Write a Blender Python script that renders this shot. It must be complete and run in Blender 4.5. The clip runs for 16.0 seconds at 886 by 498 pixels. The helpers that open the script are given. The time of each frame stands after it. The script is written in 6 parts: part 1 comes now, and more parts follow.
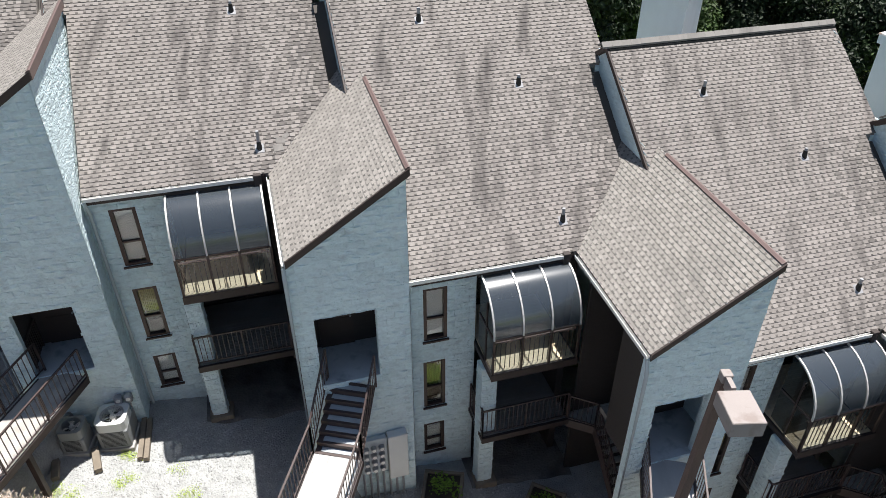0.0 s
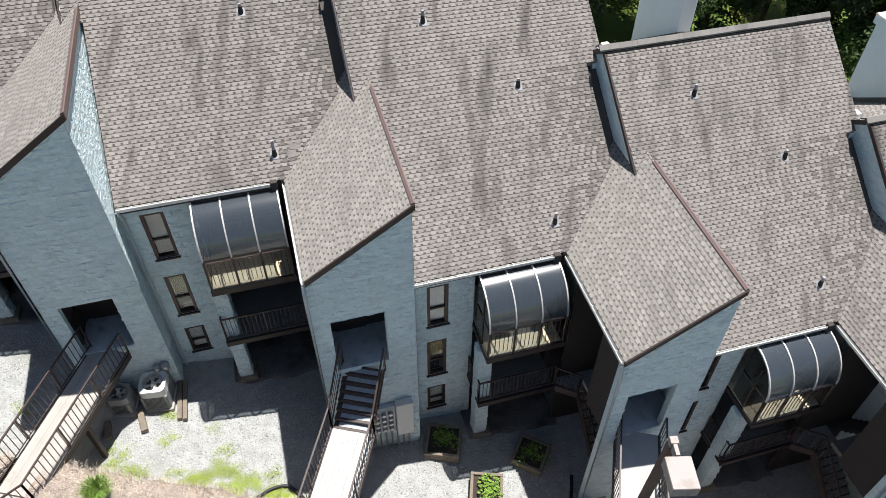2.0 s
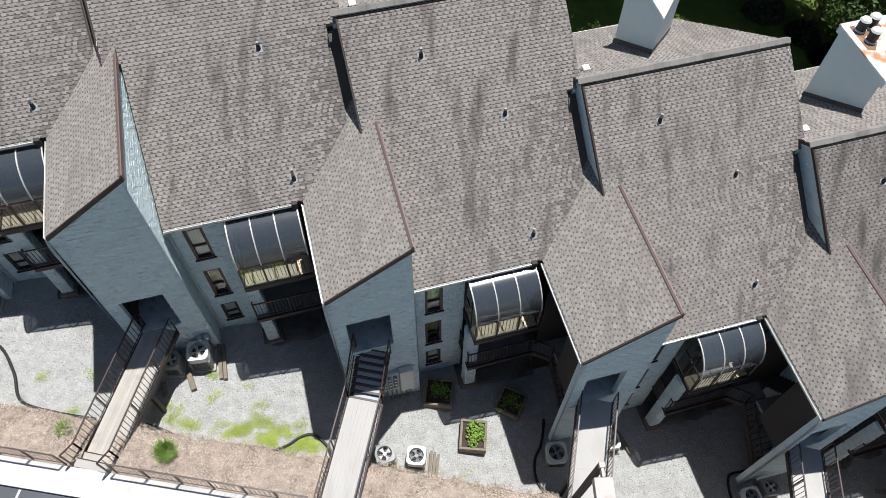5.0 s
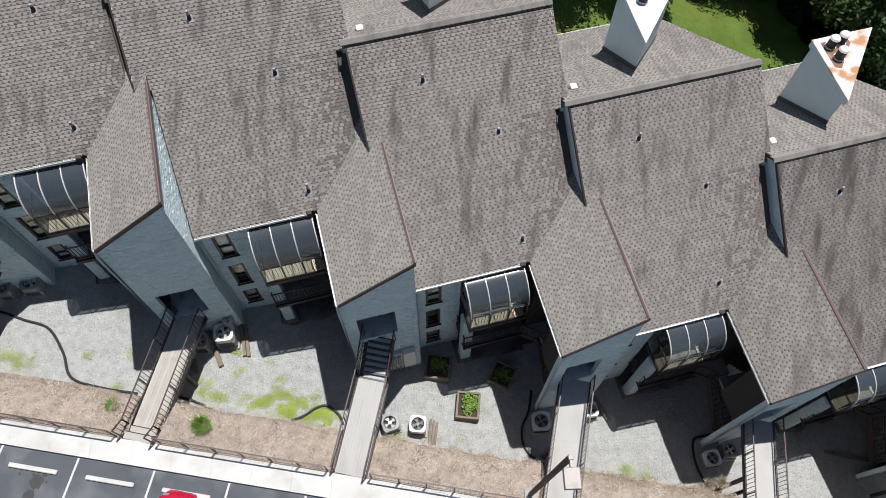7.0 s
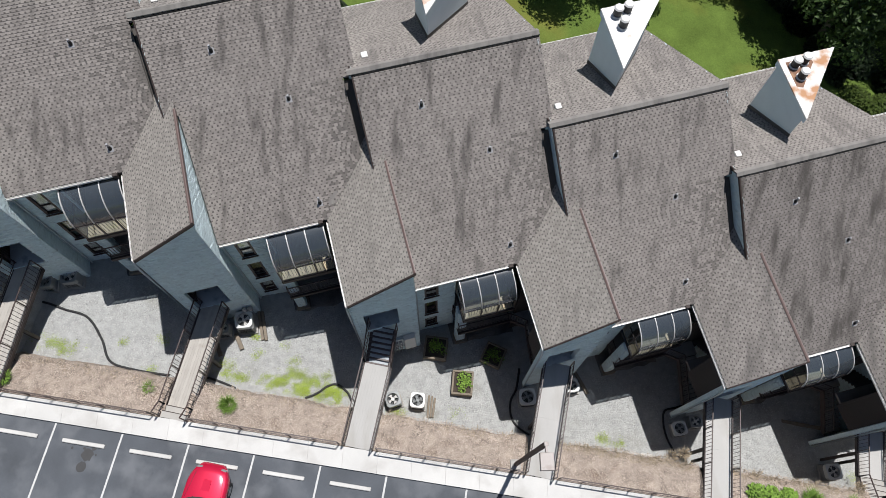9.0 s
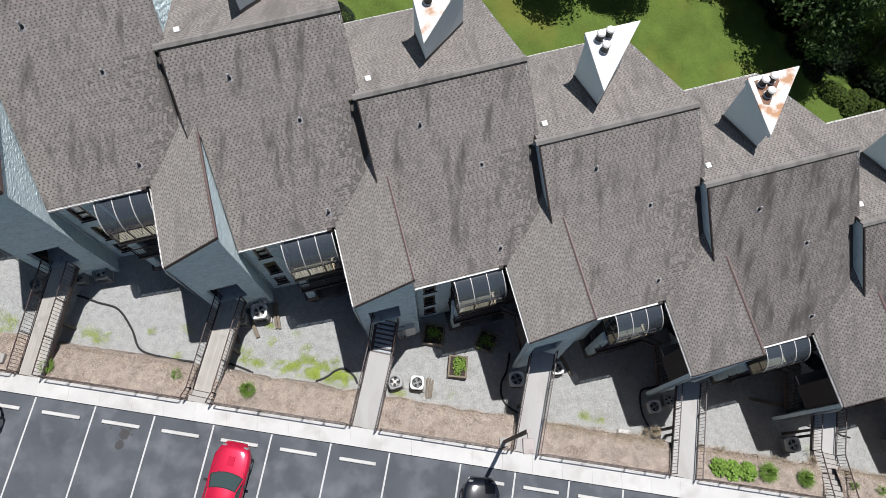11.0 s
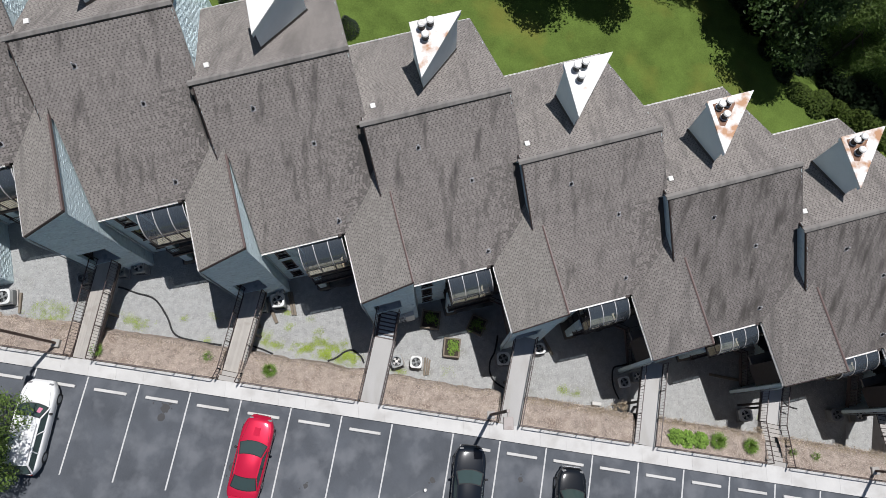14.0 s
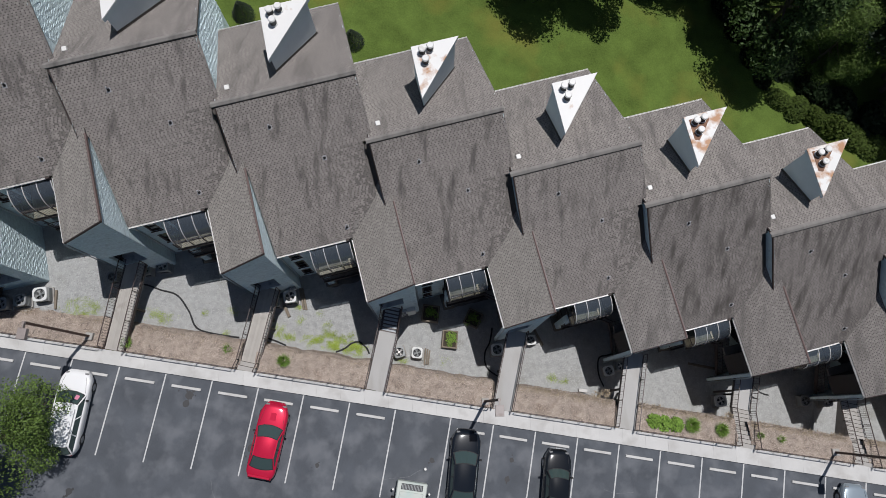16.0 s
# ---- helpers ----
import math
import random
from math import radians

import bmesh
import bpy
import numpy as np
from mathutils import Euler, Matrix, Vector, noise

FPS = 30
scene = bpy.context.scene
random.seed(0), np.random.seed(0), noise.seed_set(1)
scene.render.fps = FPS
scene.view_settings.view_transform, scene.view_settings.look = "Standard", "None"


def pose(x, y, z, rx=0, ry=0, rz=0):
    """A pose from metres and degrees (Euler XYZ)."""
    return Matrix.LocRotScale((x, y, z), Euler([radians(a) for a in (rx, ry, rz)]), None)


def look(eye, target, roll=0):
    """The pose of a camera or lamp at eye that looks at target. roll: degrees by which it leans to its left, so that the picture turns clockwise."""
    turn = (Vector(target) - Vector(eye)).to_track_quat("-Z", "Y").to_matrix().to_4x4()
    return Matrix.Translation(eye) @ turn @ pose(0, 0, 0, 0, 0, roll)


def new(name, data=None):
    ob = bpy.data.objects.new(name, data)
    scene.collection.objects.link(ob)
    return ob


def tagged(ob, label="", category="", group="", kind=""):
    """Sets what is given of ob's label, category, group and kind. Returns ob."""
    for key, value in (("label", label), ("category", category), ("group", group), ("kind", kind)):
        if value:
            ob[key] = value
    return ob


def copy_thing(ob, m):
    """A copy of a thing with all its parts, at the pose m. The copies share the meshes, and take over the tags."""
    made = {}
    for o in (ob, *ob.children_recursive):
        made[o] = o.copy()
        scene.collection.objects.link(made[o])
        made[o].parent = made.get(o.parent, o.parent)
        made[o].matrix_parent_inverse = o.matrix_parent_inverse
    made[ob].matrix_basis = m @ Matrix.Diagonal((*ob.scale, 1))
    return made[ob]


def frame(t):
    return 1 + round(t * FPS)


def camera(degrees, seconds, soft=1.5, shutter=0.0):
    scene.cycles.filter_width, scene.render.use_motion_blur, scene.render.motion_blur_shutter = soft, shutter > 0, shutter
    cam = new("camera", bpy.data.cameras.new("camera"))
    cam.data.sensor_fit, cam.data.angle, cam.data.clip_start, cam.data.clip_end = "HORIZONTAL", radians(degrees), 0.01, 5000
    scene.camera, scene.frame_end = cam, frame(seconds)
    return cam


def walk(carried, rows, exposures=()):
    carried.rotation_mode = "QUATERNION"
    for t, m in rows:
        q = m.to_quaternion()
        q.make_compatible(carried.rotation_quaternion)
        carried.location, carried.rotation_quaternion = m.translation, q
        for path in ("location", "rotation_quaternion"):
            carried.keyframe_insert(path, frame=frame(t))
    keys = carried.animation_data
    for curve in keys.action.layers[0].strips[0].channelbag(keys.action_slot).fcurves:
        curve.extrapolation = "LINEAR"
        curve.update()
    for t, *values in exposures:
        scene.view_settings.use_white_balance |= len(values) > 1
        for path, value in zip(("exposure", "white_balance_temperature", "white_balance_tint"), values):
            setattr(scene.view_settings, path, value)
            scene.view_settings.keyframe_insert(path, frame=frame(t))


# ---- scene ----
cam = camera(64.5, 16.0, soft=0.8)
METRES, EYE, TILT, LEAN, TURN = 32.0, 18.56, -35.0, 0.0, 0.0
ROWS = [
    (0.0, 0.0, 0.0, 0.0, -0.0, 0.0, 0.0),
    (0.5, 0.0001, -0.0105, 0.0301, 0.11, -2.87, -0.13),
    (1.0, 0.0002, -0.0217, 0.0592, 0.19, -5.49, -0.21),
    (1.5, 0.0002, -0.0343, 0.0878, 0.2, -8.12, -0.26),
    (2.0, 0.0001, -0.0467, 0.1164, 0.23, -10.55, -0.31),
    (2.5, -0.0005, -0.0594, 0.1453, 0.22, -12.82, -0.34),
    (3.0, -0.0005, -0.0726, 0.1741, 0.26, -14.92, -0.37),
    (3.5, 0.0006, -0.0855, 0.2025, 0.29, -16.77, -0.38),
    (4.0, 0.0029, -0.0964, 0.2321, 0.32, -18.57, -0.43),
    (6.5, 0.0075, -0.1517, 0.3827, 0.66, -26.97, -0.83),
    (7.0, 0.0087, -0.1638, 0.4119, 0.76, -28.27, -0.82),
    (7.5, 0.0095, -0.1761, 0.4419, 0.77, -29.6, -0.85),
    (8.0, 0.0111, -0.1887, 0.4722, 0.83, -30.81, -0.85),
    (8.5, 0.0118, -0.2005, 0.502, 0.84, -31.95, -0.87),
    (9.0, 0.0118, -0.2127, 0.5319, 0.8, -32.98, -0.9),
    (11.5, 0.018, -0.2701, 0.6741, 0.88, -37.4, -0.94),
    (12.0, 0.0202, -0.2821, 0.7013, 0.92, -38.15, -0.95),
    (12.5, 0.022, -0.2941, 0.7279, 0.93, -38.83, -0.97),
    (13.0, 0.0229, -0.3066, 0.7542, 0.96, -39.41, -0.99),
    (13.5, 0.0232, -0.3199, 0.7803, 0.96, -39.9, -1.0),
    (14.0, 0.0233, -0.3338, 0.8072, 0.98, -40.4, -1.02),
    (14.5, 0.024, -0.348, 0.8348, 1.0, -40.89, -1.02),
    (15.0, 0.0242, -0.363, 0.8616, 1.02, -41.35, -1.03),
    (15.5, 0.0251, -0.3784, 0.889, 1.05, -41.73, -1.03),
    (16.0, 0.026, -0.394, 0.9171, 1.06, -42.1, -1.04),
]
walk(cam, [(t, pose(0, 0, EYE, TILT, LEAN, TURN) @ pose(METRES * x, METRES * y, METRES * z, 90 + pitch, roll, yaw)) for t, x, y, z, yaw, pitch, roll in ROWS], exposures=[(0.0, 0.87, 6640, 10), (2.5, 0.66, 6620, 10), (4.0, 0.51, 6560, 10), (7.0, 0.19, 6530, 10), (9.0, 0.08, 6500, 10.5), (12.5, 0.01, 6420, 11.5), (14.5, -0.16, 6410, 11.5), (15.5, -0.26, 6400, 12), (16.0, -0.46, 6400, 12)])

# ---------------------------------------------------------------- light
world = bpy.data.worlds.new("world")
scene.world = world
world.use_nodes = True
SUN = Vector((0.155, 0.232, 1.0)).normalized()
wn = world.node_tree.nodes
sky = wn.new("ShaderNodeTexSky")
sky.sky_type = "NISHITA"
sky.sun_disc = False
sky.sun_elevation = math.asin(SUN.z)
sky.sun_rotation = math.atan2(SUN.x, SUN.y)
sky.ozone_density = 2.0
sky.dust_density = 0.6
wn["Background"].inputs["Strength"].default_value = 0.052
world.node_tree.links.new(sky.outputs[0], wn["Background"].inputs["Color"])
sun = new("sun", bpy.data.lights.new("sun", "SUN"))
sun.data.energy = 4.8
sun.data.angle = radians(0.53)
sun.data.color = (1.0, 0.985, 0.97)
sun.matrix_world = look(SUN * 100, (0, 0, 0))
scene.view_settings.exposure = 0.0


# ---------------------------------------------------------------- materials
def material(name, color, rough=0.8, metal=0.0, var=0.15, scale=3.0, grain=60.0, bump=0.15, stain=None, stain_at=0.5, stain_scale=0.6, stain_soft=0.16,
             stretch=(1, 1, 1), island=0.0, piece=0.0, spec=0.5, bump_dist=0.01, coat=0.0, coat_rough=0.03):
    """A surface with fine grain, broad tone changes, optional stains and a tone for each piece."""
    m = bpy.data.materials.new(name)
    m.use_nodes = True
    nt = m.node_tree
    n, link = nt.nodes, nt.links.new
    b = n["Principled BSDF"]
    b.inputs["Roughness"].default_value = rough
    b.inputs["Metallic"].default_value = metal
    b.inputs["Specular IOR Level"].default_value = spec
    b.inputs["Coat Weight"].default_value = coat
    b.inputs["Coat Roughness"].default_value = coat_rough
    geo = n.new("ShaderNodeNewGeometry")
    mp = n.new("ShaderNodeMapping")
    mp.inputs["Scale"].default_value = stretch
    link(geo.outputs["Position"], mp.inputs["Vector"])

    def noise_at(s, detail=4.0):
        t = n.new("ShaderNodeTexNoise")
        t.inputs["Scale"].default_value = s
        t.inputs["Detail"].default_value = detail
        link(mp.outputs[0], t.inputs["Vector"])
        return t.outputs["Fac"]

    def math_node(op, a, c):
        k = n.new("ShaderNodeMath")
        k.operation = op
        for sock, val in ((k.inputs[0], a), (k.inputs[1], c)):
            if isinstance(val, (int, float)):
                sock.default_value = val
            else:
                link(val, sock)
        return k.outputs[0]

    broad, fine = noise_at(scale), noise_at(grain, 3.0)
    tone = math_node("ADD", math_node("MULTIPLY", math_node("SUBTRACT", broad, 0.5), 2.4 * var), math_node("MULTIPLY", math_node("SUBTRACT", fine, 0.5), 1.8 * var))
    if island:
        tone = math_node("ADD", tone, math_node("MULTIPLY", math_node("SUBTRACT", geo.outputs["Random Per Island"], 0.5), 2 * island))
    if piece:
        info = n.new("ShaderNodeObjectInfo")
        tone = math_node("ADD", tone, math_node("MULTIPLY", math_node("SUBTRACT", info.outputs["Random"], 0.5), 2 * piece))
    tone = math_node("ADD", tone, 1.0)
    mul = n.new("ShaderNodeVectorMath")
    mul.operation = "SCALE"
    mul.inputs[0].default_value = color
    link(tone, mul.inputs["Scale"])
    out = mul.outputs[0]
    if stain:
        ramp = n.new("ShaderNodeMapRange")
        ramp.inputs["From Min"].default_value = stain_at
        ramp.inputs["From Max"].default_value = stain_at + stain_soft
        link(noise_at(stain_scale, 6.0), ramp.inputs["Value"])
        mix = n.new("ShaderNodeMix")
        mix.data_type = "RGBA"
        link(ramp.outputs[0], mix.inputs["Factor"])
        link(out, mix.inputs["A"])
        mix.inputs["B"].default_value = (*stain, 1)
        out = mix.outputs["Result"]
    link(out, b.inputs["Base Color"])
    if bump:
        bp = n.new("ShaderNodeBump")
        bp.inputs["Strength"].default_value = bump
        bp.inputs["Distance"].default_value = bump_dist
        link(math_node("ADD", fine, math_node("MULTIPLY", broad, 0.5)), bp.inputs["Height"])
        link(bp.outputs[0], b.inputs["Normal"])
    return m


def glass(name, tint, gloss=0.03, coat=0.0, dust=0.0):
    """Thin glass: see-through, with a reflection that grows towards grazing view, and a film of dust."""
    m = bpy.data.materials.new(name)
    m.use_nodes = True
    n, link = m.node_tree.nodes, m.node_tree.links.new
    n.remove(n["Principled BSDF"])
    tr, gl, lw, mix = (n.new("ShaderNode" + k) for k in ("BsdfTransparent", "BsdfGlossy", "LayerWeight", "MixShader"))
    tr.inputs["Color"].default_value = (*tint, 1)
    gl.inputs["Roughness"].default_value = gloss
    power, grow = n.new("ShaderNodeMath"), n.new("ShaderNodeMath")
    power.operation, grow.operation = "POWER", "MULTIPLY_ADD"
    power.inputs[1].default_value = 4.0
    grow.inputs[1].default_value, grow.inputs[2].default_value = 0.6, 0.05 + coat
    grow.use_clamp = True
    link(lw.outputs["Facing"], power.inputs[0])
    link(power.outputs[0], grow.inputs[0])
    link(grow.outputs[0], mix.inputs["Fac"])
    link(tr.outputs[0], mix.inputs[1])
    link(gl.outputs[0], mix.inputs[2])
    film, cover = n.new("ShaderNodeBsdfDiffuse"), n.new("ShaderNodeMixShader")
    film.inputs["Color"].default_value = (0.36, 0.43, 0.50, 1)
    cover.inputs["Fac"].default_value = dust
    link(mix.outputs[0], cover.inputs[1])
    link(film.outputs[0], cover.inputs[2])
    link(cover.outputs[0], n["Material Output"].inputs["Surface"])
    return m


def rusty(name, base, rust, at, scale=1.2):
    return material(name, base, rough=0.5, var=0.04, scale=1.5, bump=0.05, stain=rust, stain_at=at, stain_scale=scale)


SHINGLE_LOOK = dict(rough=0.95, var=0.12, scale=1.0, grain=60, bump=0.4, bump_dist=0.004, stain=(0.120, 0.110, 0.104), stain_at=0.50, stain_scale=1.9, stain_soft=0.30, stretch=(1, 0.16, 0.16), spec=0.2)
SHINGLE = material("asphalt_shingle", (0.254, 0.232, 0.214), island=0.17, **SHINGLE_LOOK)
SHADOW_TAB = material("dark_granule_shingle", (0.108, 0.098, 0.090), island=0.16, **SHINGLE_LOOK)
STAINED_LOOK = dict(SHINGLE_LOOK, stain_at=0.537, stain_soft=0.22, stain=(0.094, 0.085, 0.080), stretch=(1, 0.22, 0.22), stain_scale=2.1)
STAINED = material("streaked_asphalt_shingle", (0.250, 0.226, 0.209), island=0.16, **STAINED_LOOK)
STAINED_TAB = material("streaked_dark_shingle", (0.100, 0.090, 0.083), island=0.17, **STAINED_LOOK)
# valley shingles: run-off dirt and the valley's soft shade in one darker colour
STAIN_SHADE = material("valley_stain_and_shade_shingle", (0.174, 0.158, 0.146), island=0.12, **SHINGLE_LOOK)
STAIN_SHADE_TAB = material("valley_stain_and_shade_dark_shingle", (0.095, 0.087, 0.080), island=0.12, **SHINGLE_LOOK)
PALE_LOOK = dict(SHINGLE_LOOK, var=0.09, stain=(0.175, 0.165, 0.150), stain_at=0.53)
PALE = material("clean_asphalt_shingle", (0.278, 0.257, 0.233), island=0.15, **PALE_LOOK)
PALE_TAB = material("clean_dark_shingle", (0.132, 0.123, 0.113), island=0.12, **PALE_LOOK)
PALE_ONE = material("clean_shingle_piece", (0.278, 0.257, 0.233), piece=0.14, **PALE_LOOK)
LANDING = material("landing_concrete", (0.52, 0.54, 0.54), rough=0.85, var=0.12, scale=1.6, grain=50, bump=0.15, stain=(0.31, 0.33, 0.34), stain_at=0.52, stain_scale=2.2)
RIDGE = material("ridge_shingle", (0.25, 0.235, 0.218), piece=0.06, **SHINGLE_LOOK)
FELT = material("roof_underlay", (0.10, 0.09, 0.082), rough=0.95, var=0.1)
BLOCK = material("painted_split_block", (0.635, 0.757, 0.778), rough=0.85, var=0.13, scale=4.5, grain=10, bump=1.0, bump_dist=0.036, island=0.045, stain=(0.50, 0.59, 0.61), stain_at=0.58, stain_scale=2.6, stretch=(1, 1, 2.0))
SIDING = material("dark_brown_siding", (0.046, 0.036, 0.032), rough=0.8, var=0.2, scale=3, grain=20, bump=0.4, stretch=(1, 1, 8))
BROWN = material("dark_brown_paint", (0.040, 0.026, 0.022), rough=0.6, var=0.2, scale=3, bump=0.1)
RUSTBROWN = material("red_brown_flashing", (0.150, 0.102, 0.091), rough=0.5, var=0.15, scale=2, bump=0.05)
RAIL = material("brown_rail_paint", (0.065, 0.043, 0.038), rough=0.5, var=0.2, scale=4, bump=0.05)
WHITE = material("white_gutter_paint", (0.72, 0.71, 0.68), rough=0.45, var=0.06, scale=2, bump=0.05, stain=(0.45, 0.41, 0.36), stain_at=0.62, stain_scale=2)
PIPEBLUE = material("blue_grey_pipe_paint", (0.42, 0.47, 0.49), rough=0.5, var=0.06, bump=0.05)
ALU = material("aluminium_rib", (0.66, 0.64, 0.61), rough=0.4, metal=0.2, var=0.08, bump=0.03)
BRONZE = material("bronze_frame", (0.062, 0.042, 0.036), rough=0.4, metal=0.3, var=0.15, bump=0.05)
TINTED = glass("tinted_curved_glass", (0.46, 0.52, 0.57), 0.16, 0.08, 0.115)
SMOKED = glass("smoked_glass", (0.25, 0.24, 0.23), 0.05)
CLEAR = glass("clear_glass", (0.94, 0.95, 0.94), 0.02, 0.03)
PINE = material("pale_deck_wood", (0.66, 0.54, 0.36), rough=0.7, var=0.2, scale=2, grain=30, bump=0.2, stretch=(6, 1, 1))
OLDWOOD = material("weathered_timber", (0.205, 0.170, 0.130), rough=0.9, var=0.3, scale=4, grain=40, bump=0.4, stretch=(1, 1, 1))
GREYWOOD = material("grey_deck_plank", (0.23, 0.205, 0.18), rough=0.85, var=0.18, scale=2, grain=40, bump=0.2)
STEPWOOD = material("dark_stair_wood", (0.085, 0.072, 0.064), rough=0.85, var=0.25, scale=3, grain=40, bump=0.25)
TREAD = material("pale_stair_tread", (0.40, 0.425, 0.435), rough=0.85, var=0.12, scale=2, grain=50, bump=0.15)
# earth colour with the shade under the balconies put into it
RECESS_EARTH = material("shade_dark_earth", (0.17, 0.16, 0.148), rough=1.0, var=0.45, scale=1.2, grain=14, bump=0.8, bump_dist=0.04, stain=(0.085, 0.078, 0.07), stain_at=0.50, stain_scale=0.9)
CONCRETE = material("pale_concrete", (0.550, 0.541, 0.518), rough=0.9, var=0.13, scale=0.7, grain=40, bump=0.15, piece=0.03, stain=(0.43, 0.415, 0.39), stain_at=0.50, stain_soft=0.25, stain_scale=0.9)
DECK = material("worn_deck_concrete", (0.425, 0.415, 0.397), rough=0.9, var=0.1, scale=0.9, grain=50, bump=0.15, stain=(0.37, 0.355, 0.33), stain_at=0.52, stain_scale=1.2, stretch=(1, 0.3, 1))
RAMP = material("ramp_concrete", (0.38, 0.362, 0.335), rough=0.9, var=0.12, scale=1.2, grain=50, bump=0.15, stain=(0.27, 0.25, 0.22), stain_at=0.55, stain_scale=1.4)
PLANK = material("bleached_plank", (0.405, 0.378, 0.342), rough=0.9, var=0.10, scale=2.0, grain=40, bump=0.25, piece=0.06, stain=(0.32, 0.295, 0.262), stain_at=0.55, stain_scale=1.6)
ASPHALT = material("asphalt", (0.080, 0.088, 0.100), rough=0.9, var=0.34, scale=0.7, grain=40, bump=0.3, bump_dist=0.006, stain=(0.136, 0.144, 0.157), stain_at=0.47, stain_soft=0.22, stain_scale=0.8, stretch=(1.0, 0.9, 1))
OIL = material("oil_stain", (0.028, 0.028, 0.030), rough=0.6, var=0.3, scale=3, bump=0.1)
LINE = material("road_paint", (0.52, 0.52, 0.51), rough=0.8, var=0.1, scale=2, grain=70, stain=(0.30, 0.30, 0.30), stain_at=0.64, stain_scale=3)
GRAVEL = material("pale_gravel", (0.375, 0.380, 0.370), rough=0.95, var=0.28, scale=3.0, grain=24, bump=1.0, bump_dist=0.05, stain=(0.265, 0.265, 0.235), stain_at=0.56, stain_scale=0.5)
STONE = material("gravel_stone", (0.40, 0.40, 0.39), rough=0.95, var=0.15, scale=3, island=0.24, bump=0.2)
MULCH = material("straw_mulch", (0.325, 0.266, 0.222), rough=1.0, var=0.72, scale=2.6, grain=15, bump=1.0, bump_dist=0.05, stain=(0.190, 0.138, 0.104), stain_at=0.52, stain_soft=0.25, stain_scale=1.1)
STRAW = material("dry_straw", (0.49, 0.412, 0.348), rough=1.0, var=0.35, scale=1.6, island=0.36, bump=0.1)
LAWN = material("mown_lawn", (0.094, 0.140, 0.030), rough=1.0, var=0.42, scale=0.6, grain=9, bump=0.8, bump_dist=0.05, stain=(0.185, 0.178, 0.040), stain_at=0.53, stain_soft=0.22, stain_scale=0.16, spec=0.1)
WEED = material("weed_green", (0.30, 0.38, 0.07), rough=0.8, var=0.3, scale=2, island=0.3, bump=0.0, spec=0.2)
GRASS = material("tuft_green", (0.155, 0.255, 0.045), rough=0.8, var=0.25, scale=2, island=0.4, bump=0.0, spec=0.2)
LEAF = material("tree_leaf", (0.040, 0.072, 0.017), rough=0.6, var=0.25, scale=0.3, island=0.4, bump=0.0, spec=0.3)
# darker leaf: the deep shade of the woods is put into its colour
LEAF2 = material("shade_dark_leaf", (0.015, 0.028, 0.010), rough=0.6, var=0.25, scale=0.3, island=0.4, bump=0.0, spec=0.3)
# brighter leaf: the sunlit look of the near crown is in its colour
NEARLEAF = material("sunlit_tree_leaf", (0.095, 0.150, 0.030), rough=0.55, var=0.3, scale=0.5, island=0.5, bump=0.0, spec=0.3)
HEDGE = material("hedge_leaf", (0.062, 0.092, 0.018), rough=0.6, var=0.25, scale=0.5, island=0.4, bump=0.0, spec=0.3)
BARK = material("bark", (0.10, 0.080, 0.062), rough=0.95, var=0.3, scale=4, grain=20, bump=0.6, bump_dist=0.03)
SOIL = material("planter_soil", (0.055, 0.042, 0.032), rough=1.0, var=0.4, scale=3, bump=0.6, bump_dist=0.03)
ACWHITE = material("ac_pale_enamel", (0.62, 0.63, 0.61), rough=0.5, var=0.06, bump=0.05)
ACGREY = material("ac_grey_enamel", (0.23, 0.24, 0.24), rough=0.5, var=0.1, bump=0.05)
ACDARK = material("ac_dark_grille", (0.020, 0.021, 0.022), rough=0.6, var=0.1, bump=0.0)
METAL = material("grey_metal", (0.33, 0.34, 0.35), rough=0.4, metal=0.5, var=0.1, bump=0.05)
LEAD = material("lead_flashing", (0.31, 0.31, 0.32), rough=0.6, var=0.15, bump=0.1)
BLACK = material("black_rubber", (0.012, 0.012, 0.013), rough=0.6, var=0.2, bump=0.05)
# near-black, so the unlit room's darkness is in the colour
DARK = material("unlit_room", (0.028, 0.026, 0.025), rough=0.9, var=0.3, bump=0.0)
BLIND = material("cream_blind", (0.66, 0.66, 0.64), rough=0.7, var=0.06, bump=0.05)
CURTAIN = material("ochre_curtain", (0.30, 0.27, 0.10), rough=0.9, var=0.2, bump=0.1)
CAPS = [rusty("chimney_cap_%s" % k, (0.74, 0.73, 0.70), (0.42, 0.21, 0.095), a) for k, a in (("clean", 0.66), ("worn", 0.55), ("rusty", 0.46))]
RUSTPAN = material("rusted_pan", (0.20, 0.105, 0.065), rough=0.8, var=0.3, scale=3, bump=0.1, stain=(0.42, 0.24, 0.13), stain_at=0.55, stain_scale=2.5)
CHIMWALL = material("chimney_stucco", (0.64, 0.71, 0.73), rough=0.8, var=0.06, scale=1.5, bump=0.1)


